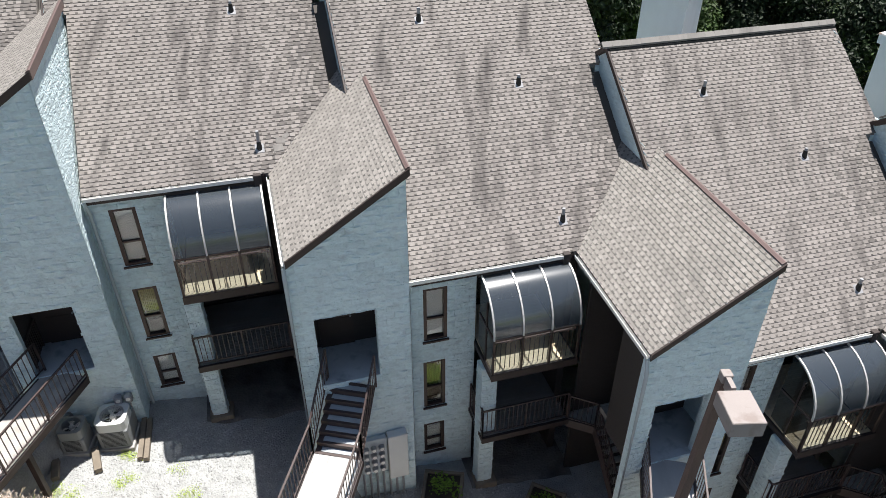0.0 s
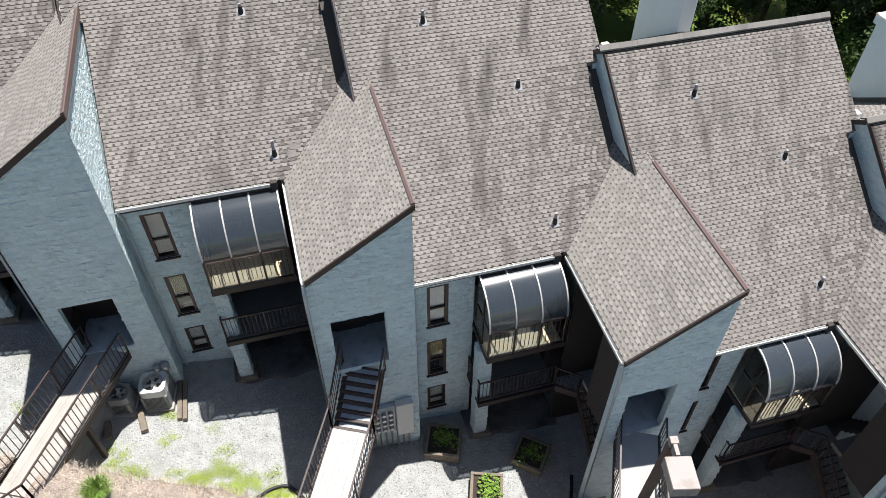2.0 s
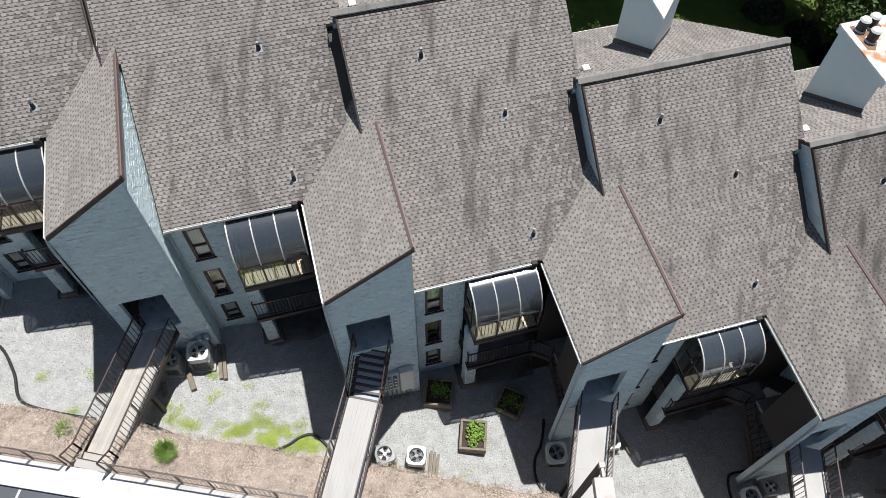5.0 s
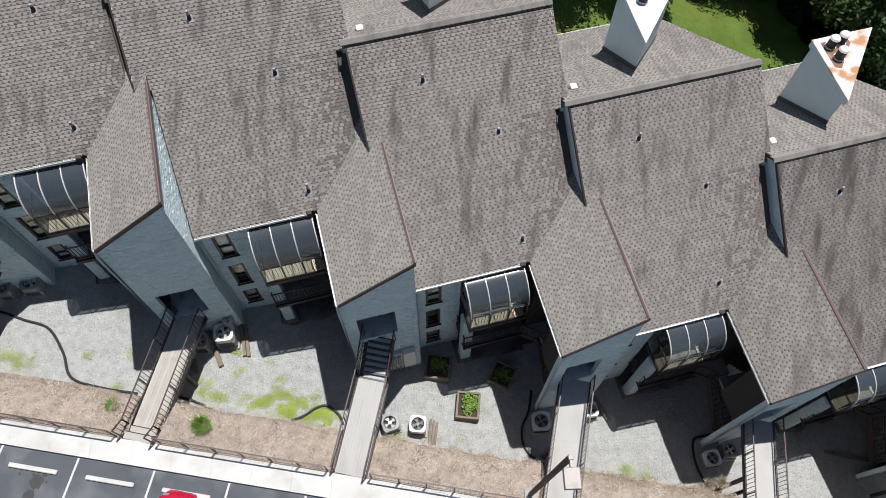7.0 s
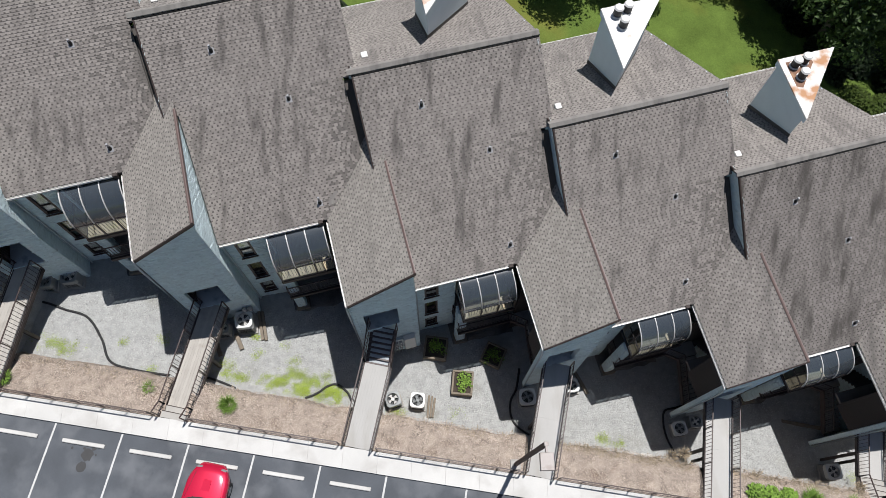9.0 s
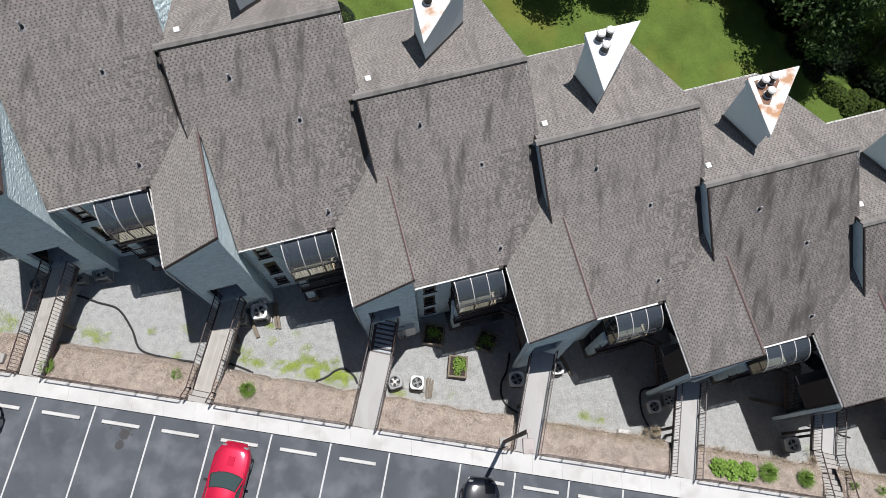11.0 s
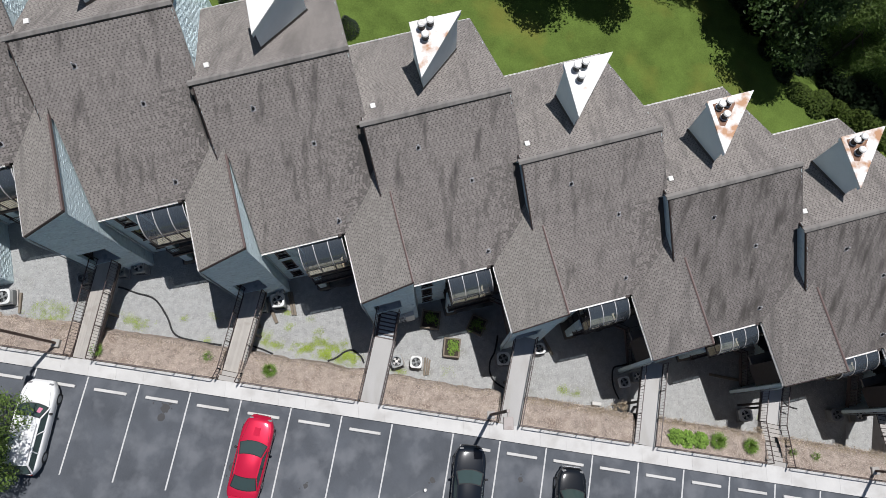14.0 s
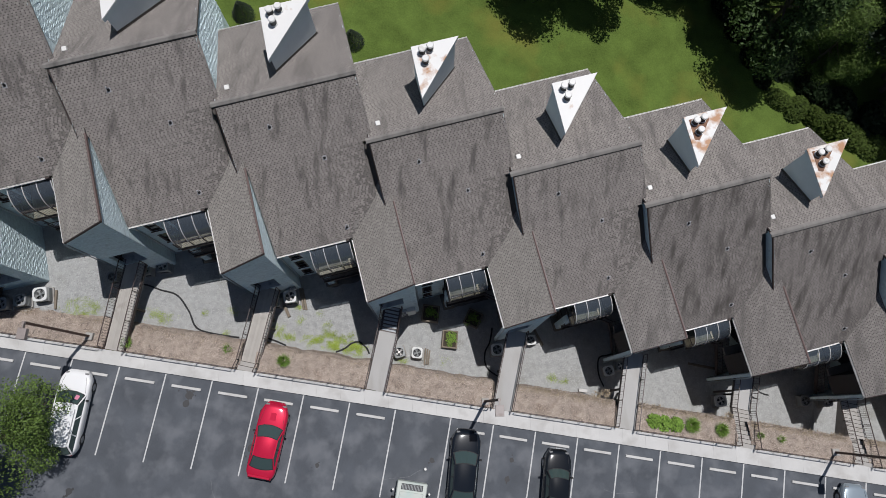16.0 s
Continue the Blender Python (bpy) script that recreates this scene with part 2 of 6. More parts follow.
# ---------------------------------------------------------------- mesh tools
class Shape:
    def __init__(self):
        self.v, self.f = [], []
        self.kind = {}

    def add(self, pts, faces):
        k = len(self.v)
        self.v += [tuple(p) for p in pts]
        self.f += [tuple(i + k for i in f) for f in faces]
        return self

    def quad(self, *pts):
        return self.add(pts, [tuple(range(len(pts)))])

    def box(self, x0, x1, y0, y1, z0, z1):
        return self.add([(x0, y0, z0), (x1, y0, z0), (x1, y1, z0), (x0, y1, z0), (x0, y0, z1), (x1, y0, z1), (x1, y1, z1), (x0, y1, z1)],
                        [(3, 2, 1, 0), (4, 5, 6, 7), (0, 1, 5, 4), (1, 2, 6, 5), (2, 3, 7, 6), (3, 0, 4, 7)])

    def bevel_box(self, x0, x1, y0, y1, z0, z1, r):
        """A box with its upright edges and its top edge cut off."""
        def ring(i, z):
            a, b, c, d = x0 + i, x1 - i, y0 + i, y1 - i
            return [(a + r, c, z), (b - r, c, z), (b, c + r, z), (b, d - r, z), (b - r, d, z), (a + r, d, z), (a, d - r, z), (a, c + r, z)]
        k = ring(0, z0) + ring(0, z1 - r) + ring(r * 0.8, z1)
        f = [tuple(reversed(range(8))), tuple(range(16, 24))]
        for s in (0, 8):
            f += [(s + i, s + (i + 1) % 8, s + 8 + (i + 1) % 8, s + 8 + i) for i in range(8)]
        return self.add(k, f)

    def prism(self, base, top):
        """Between two rings of the same number of points, counter-clockwise from above."""
        n = len(base)
        return self.add(list(base) + list(top), [tuple(reversed(range(n))), tuple(range(n, 2 * n))] + [(i, (i + 1) % n, n + (i + 1) % n, n + i) for i in range(n)])

    def beam(self, a, b, w, h, up=(0, 0, 1)):
        a, b = Vector(a), Vector(b)
        d = (b - a).normalized()
        s = d.cross(Vector(up))
        s = (s if s.length > 1e-4 else d.cross(Vector((0, 1, 0)))).normalized()
        t = s.cross(d)
        s, t = s * w / 2, t * h / 2
        return self.prism([a - s - t, a - s + t, a + s + t, a + s - t], [b - s - t, b - s + t, b + s + t, b + s - t])

    def cyl(self, a, b, r0, r1=None, n=10):
        a, b = Vector(a), Vector(b)
        r1 = r0 if r1 is None else r1
        d = (b - a).normalized()
        s = d.orthogonal().normalized()
        t = d.cross(s)
        ring = [(s * math.cos(2 * math.pi * i / n) + t * math.sin(2 * math.pi * i / n)) for i in range(n)]
        return self.prism([a + q * r0 for q in ring], [b + q * r1 for q in ring])

    def tube(self, pts, r, n=8):
        pts = [Vector(p) for p in pts]
        rings = []
        for i, p in enumerate(pts):
            d = (pts[min(i + 1, len(pts) - 1)] - pts[max(i - 1, 0)]).normalized()
            s = d.cross(Vector((0, 0, 1)))
            s = (s if s.length > 1e-3 else Vector((1, 0, 0))).normalized()
            t = s.cross(d)
            rings += [p + (s * math.cos(2 * math.pi * k / n) + t * math.sin(2 * math.pi * k / n)) * r for k in range(n)]
        f = [(i * n + k, i * n + (k + 1) % n, (i + 1) * n + (k + 1) % n, (i + 1) * n + k) for i in range(len(pts) - 1) for k in range(n)]
        return self.add(rings, f + [tuple(reversed(range(n))), tuple(range(len(rings) - n, len(rings)))])

    def mesh(self, name, mat, smooth=False, mat2=None):
        me = bpy.data.meshes.new(name)
        me.from_pydata(self.v, [], self.f)
        me.materials.append(mat)
        if mat2:
            for m in mat2:
                me.materials.append(m)
            me.polygons.foreach_set("material_index", [self.kind.get(i, 0) for i in range(len(self.f))])
        if smooth:
            me.polygons.foreach_set("use_smooth", [True] * len(me.polygons))
        me.update()
        return me


def part(name, shape, mat, parent, label="", smooth=False, at=None):
    ob = new(name, shape if isinstance(shape, bpy.types.Mesh) else shape.mesh(name, mat, smooth))
    ob.parent = parent
    if at is not None:
        ob.location = at
    return tagged(ob, label)


def thing(name, m, label, category, group="", kind=""):
    ob = new(name)
    ob.matrix_world = m
    return tagged(ob, label, category, group, kind)


def whole(name, shape, mat, m, label, category, group="", kind="", smooth=False):
    ob = new(name, shape.mesh(name, mat, smooth))
    ob.matrix_world = m
    return tagged(ob, label, category, group, kind)


# ---------------------------------------------------------------- the lie of the land
TURN_UNIT = 16.0
ORIGIN = Vector((-3.573, 12.501, 0.0))
STEP = Vector((8.105, -1.130, -1.71))
YARD = {n: 0.30 - 1.71 * n for n in range(-4, 8)}
PORCH = {-3: 2.0, -2: 3.0, -1: 2.88, 0: 5.45, 1: 5.45, 2: 5.45, 3: 5.45, 4: 5.45, 5: 5.45, 6: 5.45}


def unit_pose(n):
    p = ORIGIN + STEP * n
    return pose(p.x, p.y, p.z, 0, 0, TURN_UNIT)


def yard_z(n, x, y):
    """Height of the gravel in yard n: it falls gently along the row."""
    d = Vector((x, y, 0)) - ORIGIN - STEP * n
    u = d.x * math.cos(radians(TURN_UNIT)) + d.y * math.sin(radians(TURN_UNIT))
    return YARD[n] - 0.15 * (max(0.0, min(7.5, u)) - 3.6)


def lot(x):
    return 3.73 - 0.095 * max(-60, min(70, x))


def kerb_y(x):
    return 6.23 - 0.1265 * x


def walk_y(x):
    return 7.17 - 0.1228 * x


BRIDGE_X = {n: -3.3 + 8.12 * n for n in range(-4, 8)}


# ---------------------------------------------------------------- setting: ground, parking, walk, banks, yards
def front_z(x):
    return lot(x) - 0.35


def back_z(x):
    return 1.2 - 0.2 * max(-45, min(45, x))


g = Shape()
xs = [-900, -500, -250, -120] + list(range(-80, 81, 4)) + [120, 250, 500, 900]
rows = [("front", y) for y in (-900, -500, -250, -120, -70, -50)] + [("kerb", -6.0), ("kerb", 0.4), ("pit", 0.5), ("pit", 6.0), ("deep", 21.0)]
rows += [("back", y) for y in [22.5] + list(range(26, 80, 4)) + [120, 250, 500, 900]]
for kind, y in rows:
    for x in xs:
        c = max(-80, min(80, x))
        low = min(front_z(c), back_z(c)) - 6
        far = 0.02 * min(200, max(0.0, math.hypot(x, y - 15) - 90))
        yy = y + kerb_y(c) if kind in ("kerb", "pit") else y
        z = {"front": front_z(c) - far, "kerb": front_z(c) - far, "pit": low, "deep": low, "back": back_z(c) - far + 0.25 * noise.noise((x * 0.08, y * 0.08, 0))}[kind]
        g.v.append((x, yy, z))
nx = len(xs)
g.f = [(j * nx + i, j * nx + i + 1, (j + 1) * nx + i + 1, (j + 1) * nx + i) for j in range(len(rows) - 1) for i in range(nx - 1)]
whole("ground", g, LAWN, Matrix(), "green mown lawn running back to dark woods", "lawn", kind="structure")

road = Shape()
rx = [-70 + 2 * i for i in range(70)]
for x in rx:
    road.v += [(x, kerb_y(x), lot(x)), (x, kerb_y(x) - 8, lot(x)), (x, -48, lot(x)), (x, kerb_y(x), lot(x) - 0.5)]
for i in range(len(rx) - 1):
    a, b = 4 * i, 4 * i + 4
    road.f += [(a + 1, b + 1, b, a), (a + 2, b + 2, b + 1, a + 1)]
whole("road", road, ASPHALT, Matrix(), "dark grey sealed asphalt parking lot with oil stains", "parking lot", kind="structure")

# sidewalk in cast slabs, a kerb step above the lot
pave = thing("pavement", Matrix(), "pale cast concrete sidewalk along the parking lot", "sidewalk", kind="structure")
x = -45.0
while x < 56:
    w = 1.52
    s = Shape()
    a, b = x + 0.0015, x + w - 0.0015
    def rim(q, d, up):
        return [(a + d, kerb_y(a) + d, lot(a) + q), (b - d, kerb_y(b) + d, lot(b) + q), (b - d, walk_y(b) - d, lot(b) + q + up), (a + d, walk_y(a) - d, lot(a) + q + up)]
    s.prism(rim(-0.4, 0, 0), rim(0.12, 0, 0.02))
    s.prism(rim(0.12, 0, 0.02), rim(0.124, 0.003, 0.02))
    part("slab", s, CONCRETE, pave)
    x += w

# stall lines, wheel stops and oil marks
STALLS = [-27.6, -24.8, -22.0, -19.15, -16.32, -13.48, -10.63, -7.8, -4.9, -2.0, 1.55, 4.3, 7.04, 9.8, 12.55, 15.3, 18.1, 20.9, 23.7, 26.5, 29.3, 32.1]
for x in STALLS:
    s = Shape()
    n = 12
    for k in range(n):
        for q in (k, k + 1):
            t = q / n * 5.3
            c = x - 0.145 * t
            y = kerb_y(x) - 0.04 - t
            s.v += [(c - 0.042, y, lot(c) + 0.006), (c + 0.042, y, lot(c) + 0.006)]
        s.f.append((4 * k, 4 * k + 2, 4 * k + 3, 4 * k + 1))
    whole("stall_line", s, LINE, Matrix(), "worn white painted parking stall line", "road marking", "stall lines")
for i, x in enumerate(STALLS[:-1]):
    if i == 9:
        continue
    c = (x + STALLS[i + 1]) / 2 - 0.1
    y = kerb_y(c) - 0.68
    s = Shape()
    s.bevel_box(-0.91, 0.91, -0.085, 0.085, 0, 0.11, 0.03)
    s.box(-0.86, -0.80, -0.08, 0.08, 0.0, 0.03)
    ang = math.degrees(math.atan(-0.13))
    whole("wheel_stop", s, CONCRETE, pose(c, y, lot(c) + 0.004, 0, 5.4, ang), "pale concrete wheel stop on the asphalt", "wheel stop", "wheel stops at the stalls")
rnd = random.Random(4)
SPOTS = [(-14.77, 6.99, 0.24), (-14.92, 6.49, 0.20), (-10.75, 3.9, 0.22), (-10.6, 3.3, 0.16), (0.4, 3.4, 0.15), (5.5, 3.5, 0.14)]
SPOTS += [(rnd.choice(STALLS) + 1.3 + rnd.uniform(-0.5, 0.5), rnd.uniform(-1.0, 4.5), rnd.uniform(0.06, 0.2)) for _ in range(14)]
for x, y, r0 in SPOTS:
    s = Shape()
    y = min(y, kerb_y(x) - 0.85)
    for b in range(5):
        bx, by = (x, y) if b == 0 else (x + rnd.gauss(0, r0), y + rnd.gauss(0, r0 * 1.3))
        rr = r0 if b == 0 else r0 * rnd.uniform(0.12, 0.4)
        pts = []
        for k in range(18):
            q = rr * (0.85 + 0.3 * rnd.random())
            px, py = bx + q * math.cos(k * math.pi / 9), by + 1.1 * q * math.sin(k * math.pi / 9)
            pts.append((px, py, lot(px) + 0.005 + 0.0004 * b))
        s.quad(*pts)
    whole("oil_mark", s, OIL, Matrix(), "dark oil drip stain on the asphalt", "stain", "oil marks", "stuff")

# hairline cracks across the lot
CRACK = material("crack_filler", (0.20, 0.205, 0.21), rough=0.9, var=0.3, scale=6)
for cx, cy, ang, n in ((-3.2, 2.4, 0.2, 16), (-4.6, 0.9, 0.7, 9), (-13.0, 2.0, 1.0, 8), (11.5, 1.8, 0.5, 10), (19.0, 0.6, 0.3, 12)):
    s = Shape()
    px, py, a = cx, cy, ang
    for k in range(n):
        a += rnd.uniform(-0.35, 0.25)
        qx, qy = px + 0.2 * math.cos(a), py - 0.2 * math.sin(a)
        ox, oy = 0.006 * math.sin(a), 0.006 * math.cos(a)
        s.quad((px - ox, py - oy, lot(px) + 0.0055), (px + ox, py + oy, lot(px) + 0.0055), (qx + ox, qy + oy, lot(qx) + 0.0055), (qx - ox, qy - oy, lot(qx) + 0.0055))
        px, py = qx, qy
    whole("asphalt_crack", s, CRACK, Matrix(), "pale filled crack winding over the asphalt", "crack", "cracks", "stuff")


# banks of straw mulch behind the walk, with a timber edge and the drop to the yard
def yard_edge(n, right):
    """Plan line of the bridge at unit n, as x at a height y."""
    p = ORIGIN + STEP * n
    def at(y):
        x0, y0 = p.x + 1.15, p.y + 0.3
        x1 = BRIDGE_X[n]
        y1 = walk_y(x1)
        return x0 + (x1 - x0) * (y - y0) / (y1 - y0)
    return at


rnd = random.Random(11)
for n in range(-4, 6):
    lo, hi = (yard_edge(n, False), yard_edge(n + 1, True))
    s = Shape()
    cols, rows = 30, 8
    zy = YARD[n]
    for j in range(rows + 3):
        for i in range(cols + 1):
            u = i / cols
            xa = BRIDGE_X[n] + 0.45 + u * (8.12 - 0.9)
            wob = 0.16 * noise.noise((xa * 0.9, 3.1, 0)) + 0.07 * noise.noise((xa * 4, 1.7, 0))
            top = lot(xa) + 0.05
            if j <= rows:
                f = j / rows
                y = walk_y(xa) + 0.02 + (1.72 + wob) * f
                z = top - 0.45 * f * f + 0.07 * noise.noise((xa * 1.8, y * 1.8, 0.3)) * min(1, 4 * f) + 0.04 * noise.noise((xa * 7, y * 7, 0.3)) * min(1, 4 * f)
            else:
                f = (j - rows) / 2
                y = walk_y(xa) + 1.74 + wob + 0.35 * f
                z = (top - 0.47) * (1 - f) + (yard_z(n, xa, y) - 0.05) * f
            s.v.append((xa, y, z))
    w = cols + 1
    s.f = [(j * w + i, j * w + i + 1, (j + 1) * w + i + 1, (j + 1) * w + i) for j in range(rows + 2) for i in range(cols)]
    bank = whole("mulch_bank", s, MULCH, Matrix(), "bank of dry straw mulch behind the sidewalk", "mulch bed", "mulch banks", kind="structure", smooth=True)
    st = Shape()
    for k in range(8500):
        xa = BRIDGE_X[n] + 0.5 + rnd.random() * 7.1
        f = rnd.random() ** 0.8
        y = walk_y(xa) + 0.05 + 1.76 * f + 0.16 * noise.noise((xa * 0.9, 3.1, 0)) * f
        z = lot(xa) + 0.05 - 0.45 * f * f + 0.07 * noise.noise((xa * 1.8, y * 1.8, 0.3)) * min(1, 4 * f)
        a = rnd.random() * 6.28
        L, wd, tilt = rnd.uniform(0.03, 0.10), rnd.uniform(0.0034, 0.0072), rnd.uniform(-0.02, 0.035)
        if f > 0.93:
            a = rnd.uniform(0.9, 2.2)
            tilt = rnd.uniform(-0.1, 0.1)
        dx, dy = math.cos(a) * L, math.sin(a) * L
        ox, oy = -math.sin(a) * wd, math.cos(a) * wd
        z += 0.02
        st.quad((xa - ox, y - oy, z), (xa + dx - ox, y + dy - oy, z + tilt), (xa + dx + ox, y + dy + oy, z + tilt), (xa + ox, y + oy, z))
    tagged(part("straw", st, STRAW, bank), kind="stuff")

    # yard of pale gravel
    s = Shape()
    cols, rows = 40, 40
    for j in range(rows + 1):
        for i in range(cols + 1):
            f = j / rows
            y0 = walk_y(BRIDGE_X[n]) + 1.3
            y = y0 - 0.1228 * 8 * (i / cols) + f * 11
            xa = lo(y) + (hi(y) - lo(y)) * i / cols
            z = yard_z(n, xa, y) + 0.05 * noise.noise((xa * 0.5, y * 0.5, 1)) + 0.018 * noise.noise((xa * 3, y * 3, 2))
            if i == cols:
                z = min(z, yard_z(n + 1, xa, y) - 0.05)
                xa += 0.02
            s.v.append((xa, y, z))
    w = cols + 1
    s.f = [(j * w + i, j * w + i + 1, (j + 1) * w + i + 1, (j + 1) * w + i) for j in range(rows) for i in range(cols)]
    whole("gravel_yard", s, GRAVEL, Matrix(), "yard of pale crushed gravel with weeds", "gravel yard", "gravel yards", kind="structure", smooth=True)
    st = Shape()
    for k in range(6500):
        y = walk_y(BRIDGE_X[n] + 4) + 1.9 + rnd.random() * 4.6
        a, b = lo(y) + 0.5, hi(y) - 0.5
        xa = a + (b - a) * rnd.random()
        z = yard_z(n, xa, y) + 0.05 * noise.noise((xa * 0.5, y * 0.5, 1)) + 0.018 * noise.noise((xa * 3, y * 3, 2))
        r = rnd.uniform(0.018, 0.05)
        t = rnd.random() * 6.28
        p = [(xa + r * math.cos(t + q), y + r * math.sin(t + q), z - 0.004) for q in (0, 1.6, 3.1, 4.7)]
        top = (xa + rnd.uniform(-0.3, 0.3) * r, y + rnd.uniform(-0.3, 0.3) * r, z + r * rnd.uniform(0.5, 1.0))
        st.add(p + [top], [(0, 1, 4), (1, 2, 4), (2, 3, 4), (3, 0, 4)])
    whole("loose_stones", st, STONE, Matrix(), "loose crushed stones strewn over the gravel", "stones", "", "stuff")


# ---------------------------------------------------------------- the row of town houses
EAVE_V, EAVE_Z, RIDGE_V, RIDGE_Z, BACK_V, BACK_Z = 0.60, 7.92, 7.95, 13.53, 15.1, 8.95
U0, U1, NEXT = 2.95, 7.48, 9.99
RAKE, FLANK, SLOT = 2.44, 2.455, 9.55
TL, TR, FRONT = 0.06, 2.87, 0.82
SHED_LOW, SHED_HIGH = 9.38, 11.34
SLOPE = (RIDGE_Z - EAVE_Z) / (RIDGE_V - EAVE_V)


def roof_z(v):
    return EAVE_Z + SLOPE * (v - EAVE_V) if v <= RIDGE_V else RIDGE_Z + (BACK_Z - RIDGE_Z) / (BACK_V - RIDGE_V) * (v - RIDGE_V)


RISE = 0.04


def shed_z(u, v=0.0):
    """The tower roof climbs across the tower and a little towards the back."""
    return SHED_LOW + (SHED_HIGH - SHED_LOW) * u / U0 + RISE * max(0.0, v)


def blocks(s, p, along, out, length, z0, z1, top=None, holes=(), seed=0, bw=0.405, bh=0.203, relief=1.0):
    """Rough split-face blocks laid in bond on a wall that starts at p. top(d): height of the wall's upper edge at d metres."""
    r = random.Random(seed)
    p, along, out = Vector(p), Vector(along), Vector(out)
    j = 0
    z = z0
    while z < z1 - 0.02:
        d = -bw / 2 if j % 2 else 0.0
        while d < length - 0.01:
            a, b = max(0.0, d) + 0.001, min(length, d + bw) - 0.001
            zt = z + bh - 0.002
            d += bw
            if b - a < 0.03:
                continue
            ta, tb = (min(zt, top(a)), min(zt, top(b))) if top else (min(zt, z1), min(zt, z1))
            if max(ta, tb) - z < 0.03:
                continue
            pieces = [(a, b, z, ta, tb)]
            for h0, h1, hz0, hz1 in holes:
                nxt = []
                for a1, b1, c0, t0, t1 in pieces:
                    if b1 <= h0 or a1 >= h1 or c0 >= hz1 or max(t0, t1) <= hz0:
                        nxt.append((a1, b1, c0, t0, t1))
                        continue
                    if a1 < h0 - 0.02:
                        nxt.append((a1, h0, c0, t0, t1))
                    if b1 > h1 + 0.02:
                        nxt.append((h1, b1, c0, t0, t1))
                    m0, m1 = max(a1, h0), min(b1, h1)
                    if c0 < hz0 - 0.02:
                        nxt.append((m0, m1, c0, min(t0, hz0), min(t1, hz0)))
                    if min(t0, t1) > hz1 + 0.02:
                        nxt.append((m0, m1, hz1, t0, t1))
                pieces = nxt
            for a1, b1, c0, t0, t1 in pieces:
                g, e = 0.010, 0.010 + 0.012 * relief
                def at(dd, zz, o):
                    q = p + along * dd + out * o
                    return (q.x, q.y, zz)
                t0, t1 = max(t0, c0 + 0.01), max(t1, c0 + 0.01)
                mid = (a1 + b1) / 2 + r.uniform(-0.06, 0.06)
                i = (b1 - a1) * r.uniform(0.08, 0.3)
                zi = (min(t0, t1) - c0) * r.uniform(0.1, 0.35)
                tm = t0 + (t1 - t0) * (mid - a1) / max(1e-6, b1 - a1)
                pts = [at(a1, c0, g), at(b1, c0, g), at(b1, t1, g), at(a1, t0, g),
                       at(a1 + i, c0 + zi, e + relief * r.uniform(-0.012, 0.018)), at(mid, c0 + zi, e + relief * r.uniform(-0.010, 0.026)), at(b1 - i, c0 + zi, e + relief * r.uniform(-0.012, 0.018)),
                       at(b1 - i, t1 - zi, e + relief * r.uniform(-0.012, 0.018)), at(mid, tm - zi, e + relief * r.uniform(-0.010, 0.026)), at(a1 + i, t0 - zi, e + relief * r.uniform(-0.012, 0.018))]
                f = [(4, 5, 8, 9), (5, 6, 7, 8), (0, 1, 6, 5, 4), (1, 2, 7, 6), (2, 3, 9, 8, 7), (3, 0, 4, 9)]
                if along.cross(Vector((0, 0, 1))).dot(out) < 0:
                    f = [tuple(reversed(q)) for q in f]
                s.add(pts, f)
        z += bh
        j += 1
    return s


def core(s, p, along, inward, length, z0, z1, thick, top=None, holes=()):
    """The solid wall behind the blocks, with its openings cut through."""
    p, along, inward = Vector(p), Vector(along), Vector(inward)
    cuts = sorted({0.0, length, *[min(length, max(0.0, q)) for h in holes for q in h[:2]]})
    for a, b in zip(cuts, cuts[1:]):
        if b - a < 1e-4:
            continue
        spans, z = [], z0
        levels = sorted({q for h in holes for q in h[2:4]})
        for h in sorted((h for h in holes if h[0] < b - 1e-4 and h[1] > a + 1e-4), key=lambda q: q[2]):
            while z < h[2] - 1e-4:
                nxt = min([q for q in levels if q > z + 1e-4] + [h[2]])
                spans.append((z, nxt, False))
                z = nxt
            z = h[3]
        for q in levels:
            if q > z + 1e-4:
                spans.append((z, q, False))
                z = q
        spans.append((z, None, True))
        for c, d, last in spans:
            ta, tb = (top(a), top(b)) if last and top else ((z1, z1) if last else (d, d))
            def ring(o):
                return [p + along * a + inward * o + Vector((0, 0, c)), p + along * b + inward * o + Vector((0, 0, c)),
                        p + along * b + inward * o + Vector((0, 0, tb)), p + along * a + inward * o + Vector((0, 0, ta))]
            r0, r1 = ring(0), ring(thick)
            if along.cross(Vector((0, 0, 1))).dot(inward) > 0:
                r0, r1 = r1, r0
            s.prism(list(reversed(r0)), list(reversed(r1)))
    # the cells around the openings join into one wall
    seen, verts = {}, []
    index = []
    for q in s.v:
        key = tuple(round(c, 4) for c in q)
        if key not in seen:
            seen[key] = len(verts)
            verts.append(q)
        index.append(seen[key])
    s.v, s.f = verts, [tuple(index[i] for i in f) for f in s.f]
    return s


